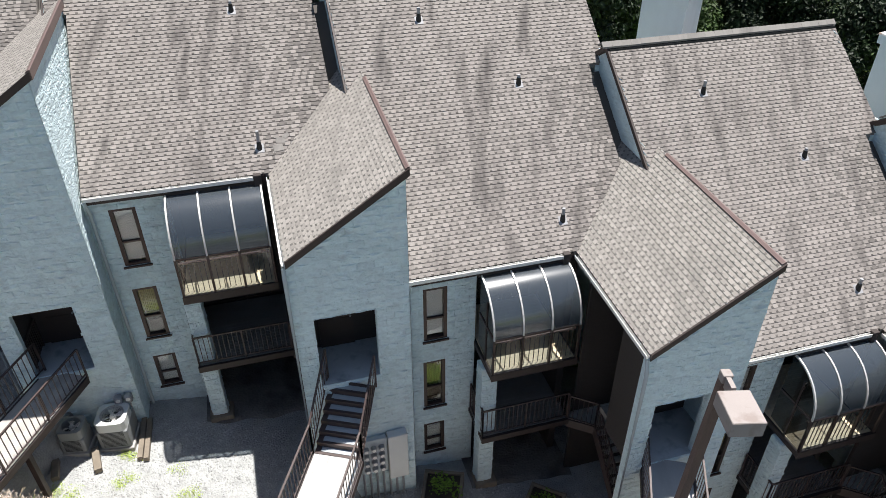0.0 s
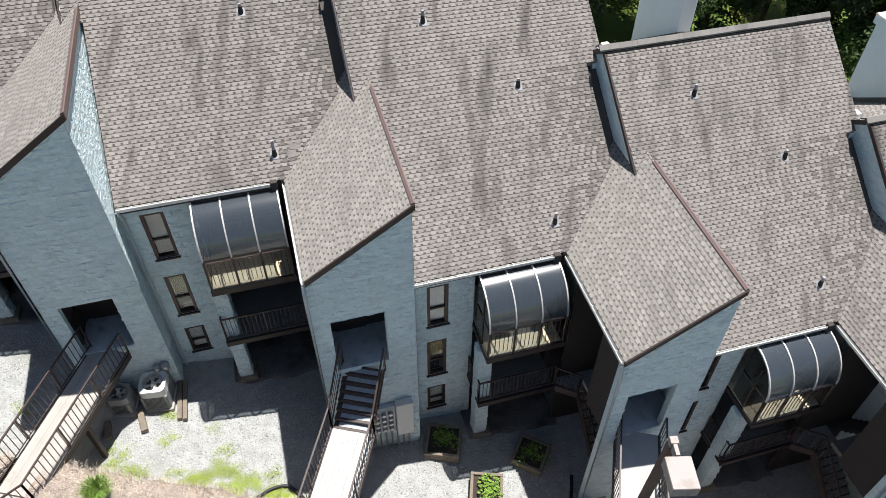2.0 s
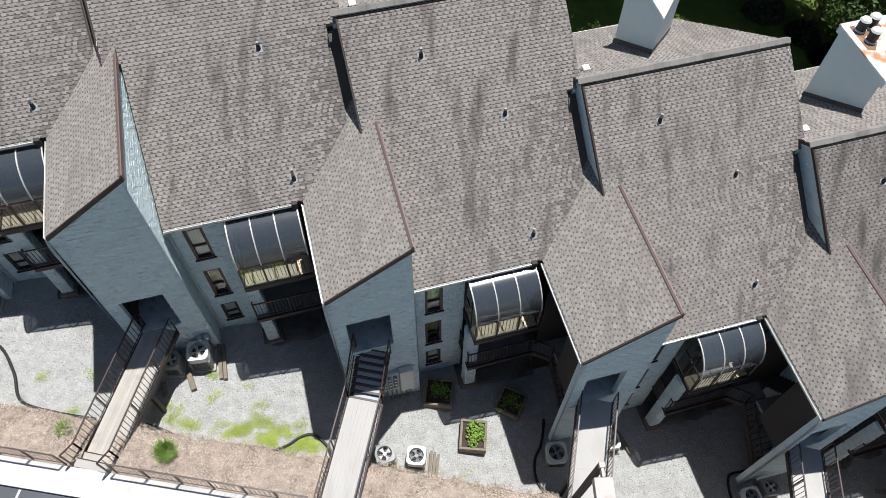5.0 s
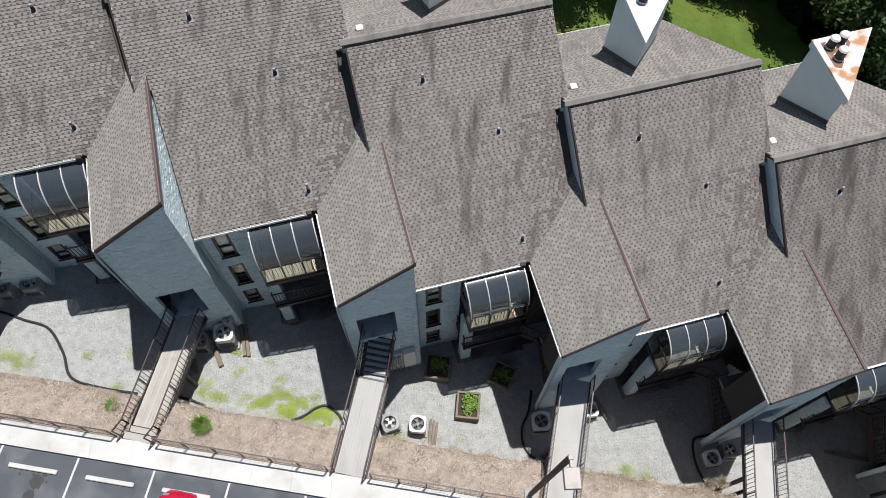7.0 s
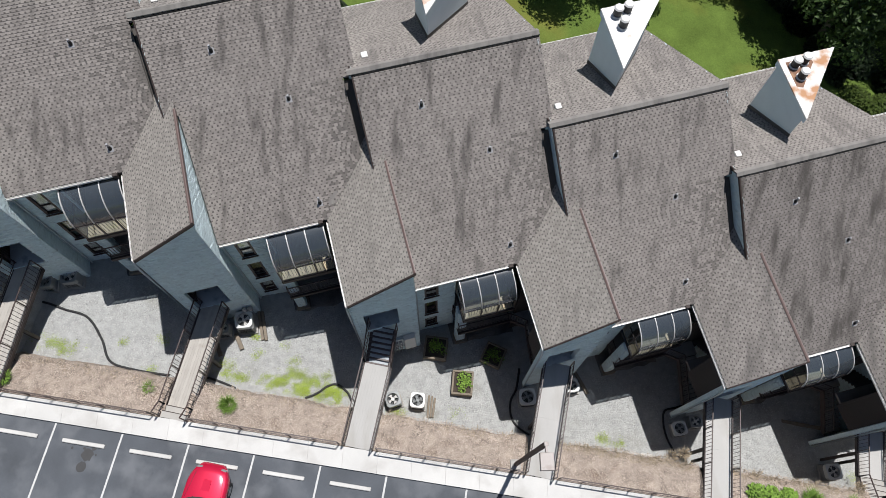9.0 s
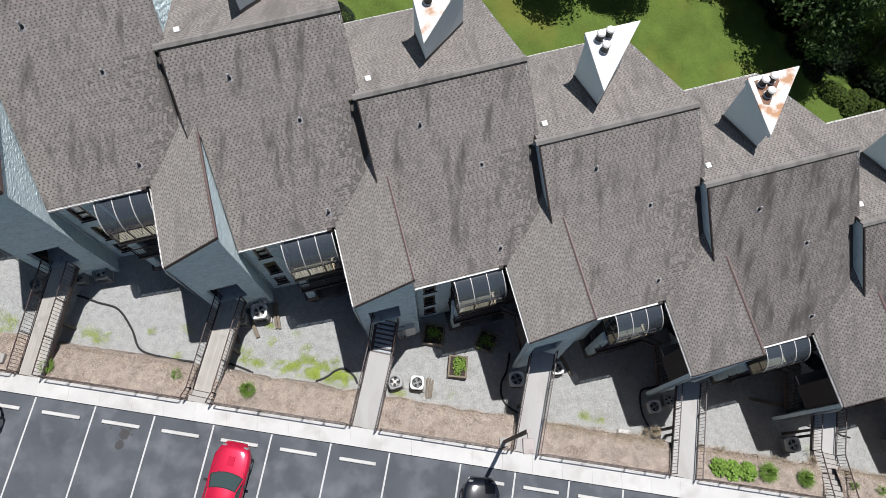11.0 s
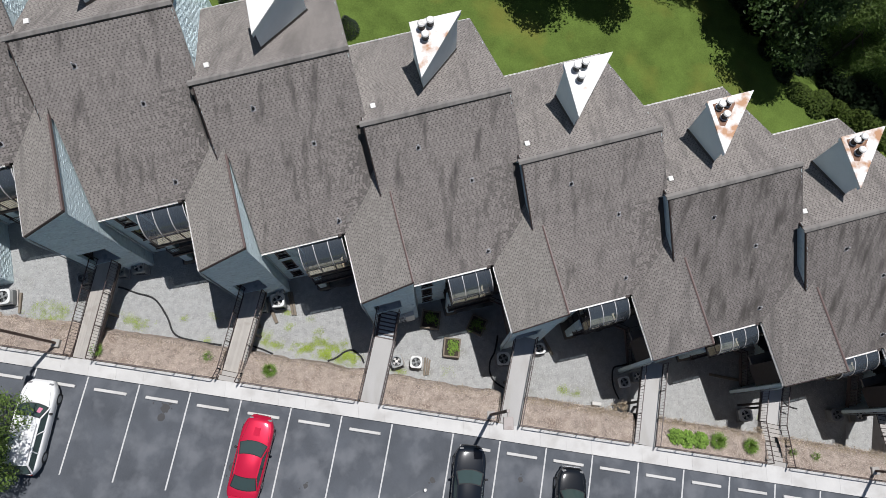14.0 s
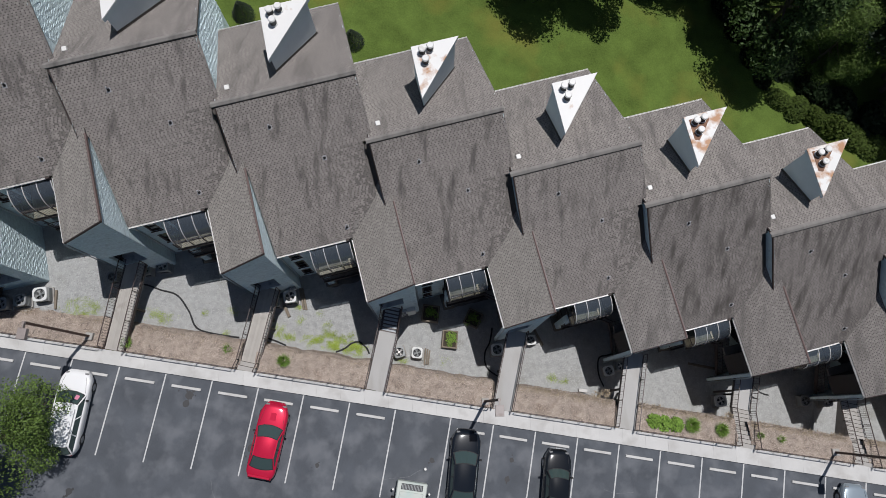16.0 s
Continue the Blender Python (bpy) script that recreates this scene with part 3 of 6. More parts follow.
def tabs(s, p, along, up, length, height, start, end, seed, gap=0.001, course=0.122, valley=None):
    """Laminated shingles laid in courses up a slope: raised teeth and dark slots between them.
    start(h), end(h): limits along the course at that height; valley(h): where the course meets a valley or a wall,
    beside which run-off dirt and soft shade are painted darker."""
    r = random.Random(seed)
    p, along, up = Vector(p), Vector(along), Vector(up).normalized()
    nrm = along.cross(up).normalized()
    base = p + nrm * 0.004
    h, j = 0.0, 0
    while h < height:
        d, slot = -0.3 + (0.0, 0.095, 0.035, 0.130)[j % 4] + r.uniform(-0.008, 0.008), False
        lim0, lim1 = start(h + 0.05), end(h + 0.05)
        lift = r.uniform(-0.0015, 0.0015)
        brink = valley(h + 0.05) if valley else None
        j += 1
        while d < length:
            slot = not slot
            w = 0.072 if slot else 0.138 + r.uniform(-0.012, 0.012)
            a, b = max(d, lim0), min(d + w - gap, lim1)
            d += w
            if b - a < 0.004:
                continue
            dimmed = 2 if brink is not None and r.random() < 1.1 * math.exp((a - brink) / 0.62) else 0
            hi = min(h + course + 0.012, height)
            pieces = [(0.0145 + lift, h + 0.004, hi, 0.004, dimmed), (0.0165 + lift, h + 0.004, min(h + 0.070, height), 0.0085, dimmed + 1)] if slot else [(0.0195 + lift, h + r.uniform(-0.0015, 0.0015), hi, 0.004, dimmed)]
            for thick, low, top, back, kind in pieces:
                if kind:
                    s.kind[len(s.f)] = s.kind[len(s.f) + 1] = kind
                s.add([base + along * a + up * low + nrm * thick, base + along * b + up * low + nrm * thick, base + along * b + up * top + nrm * back, base + along * a + up * top + nrm * back,
                       base + along * a + up * low - nrm * 0.01, base + along * b + up * low - nrm * 0.01], [(0, 1, 2, 3), (4, 5, 1, 0)])
        h += course
    return s


def window(parent, u0, u1, z0, z1, v, mode):
    """A brown double-hung window set into the front wall."""
    fr = Shape()
    for a, b, c, d in ((u0, u0 + 0.095, z0, z1), (u1 - 0.095, u1, z0, z1), (u0 + 0.095, u1 - 0.095, z0, z0 + 0.07), (u0 + 0.095, u1 - 0.095, z1 - 0.07, z1)):
        fr.box(a, b, v - 0.030, v + 0.10, c, d)
    win = part("window", fr, BRONZE, parent, "dark bronze window frame")
    zm = z0 + (z1 - z0) * 0.42
    part("sash_bar", Shape().box(u0 + 0.095, u1 - 0.095, v - 0.02, v + 0.05, zm - 0.025, zm + 0.025), BRONZE, win)
    part("sill", Shape().box(u0 - 0.04, u1 + 0.04, v - 0.11, v - 0.046, z0 - 0.05, z0 - 0.003), BRONZE, win)
    part("pane", Shape().box(u0 + 0.095, u1 - 0.095, v + 0.035, v + 0.041, zm + 0.025, z1 - 0.07), CLEAR, win)
    part("pane", Shape().box(u0 + 0.095, u1 - 0.095, v + 0.055, v + 0.061, z0 + 0.07, zm - 0.025), CLEAR, win)
    # a sheet behind the panes, painted as dark as the unlit room
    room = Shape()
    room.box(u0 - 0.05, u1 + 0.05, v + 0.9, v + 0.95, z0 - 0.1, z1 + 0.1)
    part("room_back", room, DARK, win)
    if mode == "blind":
        b = Shape()
        z = z1 - 0.10
        while z > z0 + 0.12:
            b.add([(u0 + 0.10, v + 0.074, z), (u1 - 0.10, v + 0.074, z), (u1 - 0.10, v + 0.086, z + 0.036), (u0 + 0.10, v + 0.086, z + 0.036)], [(0, 1, 2, 3)])
            z -= 0.04
        part("blind", b, BLIND, win, "pale slatted blind, lowered")
    elif mode == "shade":
        part("shade", Shape().box(u0 + 0.10, u1 - 0.10, v + 0.074, v + 0.082, z0 + 0.12, z1 - 0.08), BLIND, win, "pale roller shade, drawn")
    elif mode == "curtain":
        c = Shape()
        n = 18
        for i in range(n):
            a, b = u0 + 0.10 + (u1 - u0 - 0.20) * i / n, u0 + 0.10 + (u1 - u0 - 0.20) * (i + 1) / n
            va, vb = v + 0.085 + 0.02 * (i % 2), v + 0.085 + 0.02 * ((i + 1) % 2)
            c.quad((a, va, zm + 0.1), (b, vb, zm + 0.1), (b, vb, z1 - 0.08), (a, va, z1 - 0.08))
        part("curtain", c, CURTAIN, win, "ochre curtain drawn across the top")
    return win


BALUSTER = Shape().box(-0.009, 0.009, -0.009, 0.009, 0.0, 1.0).mesh("baluster", RAIL)


def railing(parent, pts, height=1.0, gap=0.125, post=1.5, name="railing", low=0.10):
    """A brown steel railing along pts (at floor level): rails, posts and upright bars."""
    s = Shape()
    pts = [Vector(p) for p in pts]
    for a, b in zip(pts, pts[1:]):
        s.beam(a + Vector((0, 0, height)), b + Vector((0, 0, height)), 0.045, 0.045)
        s.beam(a + Vector((0, 0, low)), b + Vector((0, 0, low)), 0.028, 0.03)
    rail = part(name, s, RAIL, parent, "dark brown steel railing")
    for a, b in zip(pts, pts[1:]):
        L = (b - a).length
        k = max(1, round(L / post))
        for i in range(k + 1):
            q = a.lerp(b, i / k)
            part("post", Shape().box(q.x - 0.022, q.x + 0.022, q.y - 0.022, q.y + 0.022, q.z - 0.1, q.z + height - 0.02), RAIL, rail)
        m = max(1, int(L / gap))
        for i in range(1, m):
            q = a.lerp(b, i / m)
            ob = part("baluster", BALUSTER, RAIL, rail, at=(q.x, q.y, q.z + low))
            ob.scale = (1, 1, height - low - 0.02)
    return rail


def bay(parent):
    """The glazed sunroom under the eave: curved tinted panes on ribs over a railed wooden floor."""
    u0, u1, vb, vf, zf, zt = 4.90, 7.29, 0.58, -0.60, 5.20, 7.66
    prof = [(vf, zf + 0.03), (vf, 6.40)]
    for k in range(1, 11):
        a = math.radians(9 * k)
        prof.append((vf + (vb - vf) * (1 - math.cos(a)), 6.40 + (zt - 6.40) * math.sin(a)))
    fl = Shape().box(u0 - 0.05, u1 + 0.05, vf - 0.03, 2.3, zf - 0.16, zf)
    room = part("sunroom", fl, BROWN, parent, "glazed sunroom with curved tinted panes and a wooden floor")
    y = vf + 0.05
    while y < 2.2:
        part("floor_board", Shape().box(u0 + 0.02, u1 - 0.02, y, y + 0.135, zf, zf + 0.022), PINE, room)
        y += 0.141
    part("sill_beam", Shape().box(u0 - 0.05, u1 + 0.05, vf - 0.06, vf - 0.031, zf - 0.20, zf + 0.03), BROWN, room)
    n = 3
    for i in range(n + 1):
        u = u0 + (u1 - u0) * i / n
        s = Shape()
        for (va, za), (vc, zc) in zip(prof[1:], prof[2:]):
            s.beam((u, va, za), (u, vc, zc), 0.042, 0.05, up=(0, -1, 0.3))
        part("rib", s, ALU, room, "pale aluminium glazing rib")
        part("mullion", Shape().box(u - 0.03, u + 0.03, vf - 0.03, vf + 0.03, zf + 0.03, 6.40), BRONZE, room)
    for i in range(n):
        a, b = u0 + (u1 - u0) * i / n + 0.03, u0 + (u1 - u0) * (i + 1) / n - 0.03
        s = Shape()
        for va, za in prof[1:]:
            s.v += [(a, va, za), (b, va, za)]
        s.f = [(2 * q, 2 * q + 1, 2 * q + 3, 2 * q + 2) for q in range(len(prof) - 2)]
        part("curved_pane", s, TINTED, room, "dark tinted curved glass", smooth=True)
        part("pane", Shape().quad((a, vf, zf + 0.03), (b, vf, zf + 0.03), (b, vf, 6.38), (a, vf, 6.38)), CLEAR, room)
        part("transom", Shape().box(a, b, vf - 0.02, vf + 0.03, 6.37, 6.42), BRONZE, room)
    side = Shape()
    side.v = [(u0, v, z) for v, z in prof] + [(u0, vb, zf + 0.12)]
    side.f = [tuple(range(len(side.v)))]
    part("side_pane", side, SMOKED, room, "smoked glass end pane")
    part("side_bar", Shape().beam((u0, vf, 6.40), (u0, vb, 6.40), 0.05, 0.05), BRONZE, room)
    part("side_bar", Shape().beam((u0, (vf + vb) / 2, zf), (u0, (vf + vb) / 2, 7.2), 0.05, 0.05), BRONZE, room)
    part("head_bar", Shape().box(u0 - 0.04, u1 + 0.04, vb - 0.05, vb + 0.1, zt - 0.06, zt + 0.06), BROWN, room)
    s = Shape().beam((u0 + 0.05, vf + 0.14, zf + 0.98), (u1 - 0.05, vf + 0.14, zf + 0.98), 0.06, 0.05)
    part("hand_rail", s, RUSTBROWN, room)
    u = u0 + 0.12
    while u < u1 - 0.1:
        ob = part("baluster", BALUSTER, RAIL, room, at=(u, vf + 0.14, zf + 0.02))
        u += 0.135
    return room


def glass_door(parent, u0, u1, z0, v):
    s = Shape()
    for a, b, c, d in ((u0, u0 + 0.07, z0, z0 + 2.1), (u1 - 0.07, u1, z0, z0 + 2.1), ((u0 + u1) / 2 - 0.04, (u0 + u1) / 2 + 0.04, z0, z0 + 2.1), (u0, u1, z0 + 2.1, z0 + 2.18), (u0, u1, z0, z0 + 0.06)):
        s.box(a, b, v - 0.06, v - 0.004, c, d)
    door = part("sliding_door", s, BRONZE, parent, "dark framed sliding glass door")
    part("pane", Shape().box(u0 + 0.07, (u0 + u1) / 2 - 0.04, v - 0.035, v - 0.03, z0 + 0.06, z0 + 2.1), CLEAR, door)
    part("pane", Shape().box((u0 + u1) / 2 + 0.04, u1 - 0.07, v - 0.03, v - 0.025, z0 + 0.06, z0 + 2.1), CLEAR, door)


def vent_pipe(parent, u, v, h=0.30):
    z = roof_z(v)
    s = Shape()
    a = math.atan(SLOPE)
    c, d = math.cos(a), math.sin(a)
    s.prism([(u - 0.12, v - 0.15 * c, z - 0.15 * d + 0.02), (u + 0.12, v - 0.15 * c, z - 0.15 * d + 0.02), (u + 0.12, v + 0.12 * c, z + 0.12 * d + 0.02), (u - 0.12, v + 0.12 * c, z + 0.12 * d + 0.02)],
            [(u - 0.115, v - 0.145 * c, z - 0.145 * d + 0.032), (u + 0.115, v - 0.145 * c, z - 0.145 * d + 0.032), (u + 0.115, v + 0.11 * c, z + 0.11 * d + 0.032), (u - 0.115, v + 0.11 * c, z + 0.11 * d + 0.032)])
    p = part("vent_pipe", s, LEAD, parent, "roof vent pipe with a lead flashing")
    part("boot", Shape().cyl((u, v, z - 0.05), (u, v, z + 0.2), 0.085, 0.055, 12), BLACK, p, "black rubber boot", smooth=False)
    part("pipe", Shape().cyl((u, v, z + 0.15), (u, v, z + 0.15 + h), 0.045, None, 12), LEAD, p)


def chimney(parent, cap):
    tri = [(6.02, 12.36), (5.90, 9.55), (8.46, 12.36)]
    zt = 14.25
    base = [(u, v, roof_z(v) - 0.3) for u, v in tri]
    ch = part("chimney", Shape().prism(base, [(u, v, zt) for u, v in tri]), CHIMWALL, parent, "tall three-cornered chimney of pale grey stucco")
    c = Vector((6.79, 11.42))
    def grow(k, z):
        return [(*(c + (Vector(q) - c) * k), z) for q in tri]
    part("trim", Shape().prism(grow(1.11, zt - 0.30), grow(1.11, zt - 0.003)), CHIMWALL, ch)
    part("cap", Shape().prism(grow(1.14, zt), grow(1.12, zt + 0.05)), cap, ch, "white sheet-metal cap streaked with rust")
    if cap is CAPS[2]:
        pan = [(a, b, zt + 0.052) for a, b in ((6.16, 12.24), (6.10, 10.95), (6.36, 10.84), (7.36, 11.95), (7.32, 12.24))]
        part("rust_pan", Shape().prism(pan, [(a, b, z + 0.006) for a, b, z in pan]), RUSTPAN, ch, "rust-brown sunken pan round the flues")
    fl = Shape().prism([(u, v, roof_z(v) - 0.2) for u, v in [tuple(c + (Vector(q) - c) * 1.05) for q in tri]], [(u, v, roof_z(v) + 0.22) for u, v in [tuple(c + (Vector(q) - c) * 1.03) for q in tri]])
    part("flashing", fl, FELT, ch, "dark flashing at the foot")
    for a, b in ((6.46, 11.98), (6.94, 12.06), (6.50, 11.36)):
        f = part("flue", Shape().cyl((a, b, zt + 0.04), (a, b, zt + 0.50), 0.185, None, 18), ACDARK, ch, "round black flue with a white lid", smooth=False)
        part("collar", Shape().cyl((a, b, zt + 0.055), (a, b, zt + 0.11), 0.235, 0.22, 18), WHITE, f)
        part("lid", Shape().cyl((a, b, zt + 0.50), (a, b, zt + 0.57), 0.215, 0.17, 18), WHITE, f)
    return ch


def house_common(h):
    """All that the houses have alike, in the house's own frame."""
    low = -4.5
    # --- walls
    s = Shape()
    wins = [(3.41, 4.07, 5.52, 7.31), (3.38, 4.02, 2.94, 4.73), (3.36, 3.99, 0.98, 2.20)]
    holes = [(a - TR, b - TR, c, d) for a, b, c, d in wins]
    core(s, (TR, FRONT, 0), (1, 0, 0), (0, 1, 0), 4.87 - TR, low, 7.62, 0.2, holes=holes)
    wf = part("front_wall", s, BLOCK, h, "blue-grey painted split-face block wall")
    tagged(part("block_facing", blocks(Shape(), (TR, FRONT, 0), (1, 0, 0), (0, -1, 0), 4.87 - TR, low, 7.62, holes=holes, seed=3), BLOCK, wf), kind="stuff")
    s = Shape()
    core(s, (4.87, FRONT, 0), (0, 1, 0), (-1, 0, 0), 1.65, low, 7.6, 0.2)
    core(s, (4.87, 2.45, 0), (1, 0, 0), (0, 1, 0), U1 - 4.87, low, 8.6, 0.2)
    part("recess_wall", s, SIDING, h, "dark brown siding behind the balconies")
    for z in (0.1, 2.55, 5.05):
        glass_door(h, 5.35, 7.15, z, 2.45)
    # tower side walls and the flank above the lower roofs
    s = Shape().box(TL, TL + 0.2, 4.1, 6.5, low, SHED_LOW - 0.15)
    part("stair_hall_wall", s, SIDING, h, "dark brown siding in the open stair hall")
    s = Shape()
    core(s, (TR, 0.2, 0), (0, 1, 0), (-1, 0, 0), 5.0, low, 0, 0.2, top=lambda d: SHED_HIGH - 0.40 + RISE * (d + 0.2))
    rw = part("tower_right_wall", s, BLOCK, h)
    tagged(part("block_facing", blocks(Shape(), (TR, 0.0, 0), (0, 1, 0), (1, 0, 0), 5.2, low, 11.8, top=lambda d: SHED_HIGH - 0.12 + RISE * d, seed=6, relief=0.4), BLOCK, rw), kind="stuff")
    s = Shape()
    for x0, x1, va in ((FLANK, 2.66, 4.85), (9.79, 9.99, 4.96)):
        ring = [(va, 2.0), (BACK_V - 0.35, 2.0), (BACK_V - 0.35, roof_z(BACK_V - 0.35) - 0.1), (RIDGE_V, RIDGE_Z - 0.1), (va, roof_z(va) - 0.1)]
        s.prism([(x0, a, b) for a, b in reversed(ring)], [(x1, a, b) for a, b in reversed(ring)])
    fk = part("flank_wall", s, BLOCK, h, "blue-grey painted flank wall")
    bf = Shape()
    blocks(bf, (FLANK, BACK_V - 0.35, 0), (0, -1, 0), (-1, 0, 0), BACK_V - 0.35 - 4.85, 7.0, 13.4, top=lambda d: roof_z(BACK_V - 0.35 - d) - 0.06, seed=7, relief=0.3)
    blocks(bf, (9.99, 6.5, 0), (0, 1, 0), (1, 0, 0), BACK_V - 0.35 - 6.5, 5.0, 13.4, top=lambda d: roof_z(6.5 + d) - 0.1, seed=8)
    tagged(part("block_facing", bf, BLOCK, fk), kind="stuff")
    s = Shape().box(2.98, 9.79, BACK_V - 0.55, BACK_V - 0.35, low, BACK_Z - 0.05)
    part("back_wall", s, BLOCK, h)
    # --- pillar, balcony
    pl = part("pillar", Shape().box(4.76, 5.20, -0.21, 0.22, low, 5.02), BLOCK, h, "blue-grey painted block pillar")
    bf = Shape()
    blocks(bf, (4.76, -0.21, 0), (1, 0, 0), (0, -1, 0), 0.44, low, 5.0, seed=9)
    blocks(bf, (5.20, -0.21, 0), (0, 1, 0), (1, 0, 0), 0.43, low, 5.0, seed=10)
    blocks(bf, (4.76, 0.22, 0), (0, -1, 0), (-1, 0, 0), 0.43, low, 5.0, seed=12)
    tagged(part("block_facing", bf, BLOCK, pl), kind="stuff")
    part("pillar_foot", Shape().bevel_box(4.66, 5.36, -0.38, 0.26, -1.0, 0.30, 0.03), OLDWOOD, pl)
    s = Shape().box(4.74, 7.44, -0.42, 2.44, 2.40, 2.53)
    dk = part("balcony", s, BROWN, h, "dark brown timber balcony")
    y = -0.38
    while y < 2.3:
        part("deck_board", Shape().box(4.76, 7.42, y, y + 0.135, 2.533, 2.56), GREYWOOD, dk)
        y += 0.142
    railing(h, [(4.78, 0.74, 2.56), (4.78, -0.38, 2.56), (7.40, -0.38, 2.56)], height=1.02)
    part("beam", Shape().box(4.74, 7.44, -0.49, -0.422, 2.36, 2.56), BROWN, h)
    bay(h)
    for w, mode in zip(wins, ("blind", "curtain", "shade")):
        window(h, *w, FRONT + 0.03, mode)
    # --- roofs
    e = 0.16
    s = Shape()
    def slab(ring):
        s.prism([(u, v, z - e) for u, v, z in ring], ring)
    slab([(U0 + 0.02, EAVE_V, EAVE_Z), (U1 + 0.03, EAVE_V, EAVE_Z), (U1 + 0.03, 5.3, roof_z(5.3)), (U0 + 0.02, 5.3, roof_z(5.3))])
    vv = lambda x: (x - U1 + 0.419) / 1.027 - 0.2
    slab([(U1 + 0.03, EAVE_V, EAVE_Z), (U1 + 0.2, EAVE_V, EAVE_Z), (SLOT, vv(SLOT), roof_z(vv(SLOT))), (SLOT, 5.3, roof_z(5.3)), (U1 + 0.03, 5.3, roof_z(5.3))])
    slab([(RAKE, 4.85, roof_z(4.85)), (SLOT, 4.85, roof_z(4.85)), (SLOT, RIDGE_V, RIDGE_Z), (RAKE, RIDGE_V, RIDGE_Z)])
    slab([(SLOT, 4.97, roof_z(4.97)), (NEXT + 0.12, 4.97, roof_z(4.97)), (NEXT + 0.12, RIDGE_V, RIDGE_Z), (SLOT, RIDGE_V, RIDGE_Z)])
    roof = part("roof", s, SHINGLE, h, "steep roof of taupe asphalt shingles")
    # the narrow slot between this roof and the next house's flank wall,
    # with dark strips added for the shade in it
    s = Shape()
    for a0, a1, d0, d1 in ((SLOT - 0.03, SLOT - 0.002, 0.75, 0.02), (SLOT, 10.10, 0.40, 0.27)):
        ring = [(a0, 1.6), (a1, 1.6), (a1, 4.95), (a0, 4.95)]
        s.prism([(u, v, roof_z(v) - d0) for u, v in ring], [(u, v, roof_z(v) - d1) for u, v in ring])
    part("slot_lining", s, FELT, roof, "dark lining standing in for the shade in the slot beside the flank")
    a = math.atan(SLOPE)
    up = (0, math.cos(a), math.sin(a))
    H = (RIDGE_V - EAVE_V) / math.cos(a)
    hh = lambda v: (v - EAVE_V) / math.cos(a)
    def start(q):
        v = EAVE_V + q * math.cos(a)
        return (U0 + 0.02 if v < 4.85 else RAKE) - RAKE
    def end(q):
        v = EAVE_V + q * math.cos(a)
        return (min(SLOT, U1 - 0.02 + 1.027 * (v - 0.18)) if v < 4.95 else NEXT + 0.12) - RAKE
    def valley_end(q):
        v = EAVE_V + q * math.cos(a)
        return end(q) if v < 4.95 else None
    tagged(part("shingles", tabs(Shape(), (RAKE, EAVE_V - 0.03, EAVE_Z - 0.02), (1, 0, 0), up, 9, H + 0.02, start, end, 21, valley=valley_end).mesh("shingles", STAINED, mat2=(STAINED_TAB, STAIN_SHADE, STAIN_SHADE_TAB)), STAINED, roof, "weathered taupe asphalt shingles"), kind="stuff")
    s = Shape()
    slab([(RAKE, RIDGE_V, RIDGE_Z), (NEXT + 0.12, RIDGE_V, RIDGE_Z), (NEXT + 0.12, BACK_V, BACK_Z), (RAKE, BACK_V, BACK_Z)])
    back = part("back_roof", s, FELT, h)
    b = math.atan((RIDGE_Z - BACK_Z) / (BACK_V - RIDGE_V))
    HB = (BACK_V - RIDGE_V) / math.cos(b)
    tagged(part("shingles", tabs(Shape(), (NEXT + 0.12, BACK_V + 0.03, BACK_Z - 0.02), (-1, 0, 0), (0, -math.cos(b), math.sin(b)), NEXT - 2.3, HB, lambda q: 0.0, lambda q: NEXT + 0.12 - RAKE, 22).mesh("shingles", SHINGLE, mat2=(SHADOW_TAB,)), SHINGLE, back), kind="stuff")
    # ridge vent and caps
    part("ridge_vent", Shape().prism([(2.44, RIDGE_V - 0.17, RIDGE_Z - 0.17 * SLOPE), (NEXT + 0.1, RIDGE_V - 0.17, RIDGE_Z - 0.17 * SLOPE), (NEXT + 0.1, RIDGE_V + 0.2, RIDGE_Z - 0.09), (2.44, RIDGE_V + 0.2, RIDGE_Z - 0.09)],
                                     [(2.44, RIDGE_V - 0.15, RIDGE_Z - 0.15 * SLOPE + 0.07), (NEXT + 0.1, RIDGE_V - 0.15, RIDGE_Z - 0.15 * SLOPE + 0.07), (NEXT + 0.1, RIDGE_V + 0.18, RIDGE_Z - 0.05), (2.44, RIDGE_V + 0.18, RIDGE_Z - 0.05)]), BLACK, roof, "black ridge vent strip")
    u = 2.23
    r = random.Random(2)
    while u < NEXT + 0.1:
        t = r.uniform(0, 0.008)
        L = 0.30
        s = Shape()
        rr = [(-0.13, -0.13 * SLOPE + 0.035), (0.0, 0.05), (0.20, -0.20 * 0.65 + 0.035)]
        for (d0, z0), (d1, z1) in zip(rr, rr[1:]):
            s.prism([(u, RIDGE_V + d0, RIDGE_Z + 0.04 + z0 + t), (u + L, RIDGE_V + d0, RIDGE_Z + 0.04 + z0 + t), (u + L, RIDGE_V + d1, RIDGE_Z + 0.04 + z1 + t), (u, RIDGE_V + d1, RIDGE_Z + 0.04 + z1 + t)],
                    [(u, RIDGE_V + d0, RIDGE_Z + 0.04 + z0 + t + 0.05), (u + L, RIDGE_V + d0, RIDGE_Z + 0.04 + z0 + t + 0.05), (u + L, RIDGE_V + d1, RIDGE_Z + 0.04 + z1 + t + 0.05), (u, RIDGE_V + d1, RIDGE_Z + 0.04 + z1 + t + 0.05)])
        part("ridge_cap", s, RIDGE, roof)
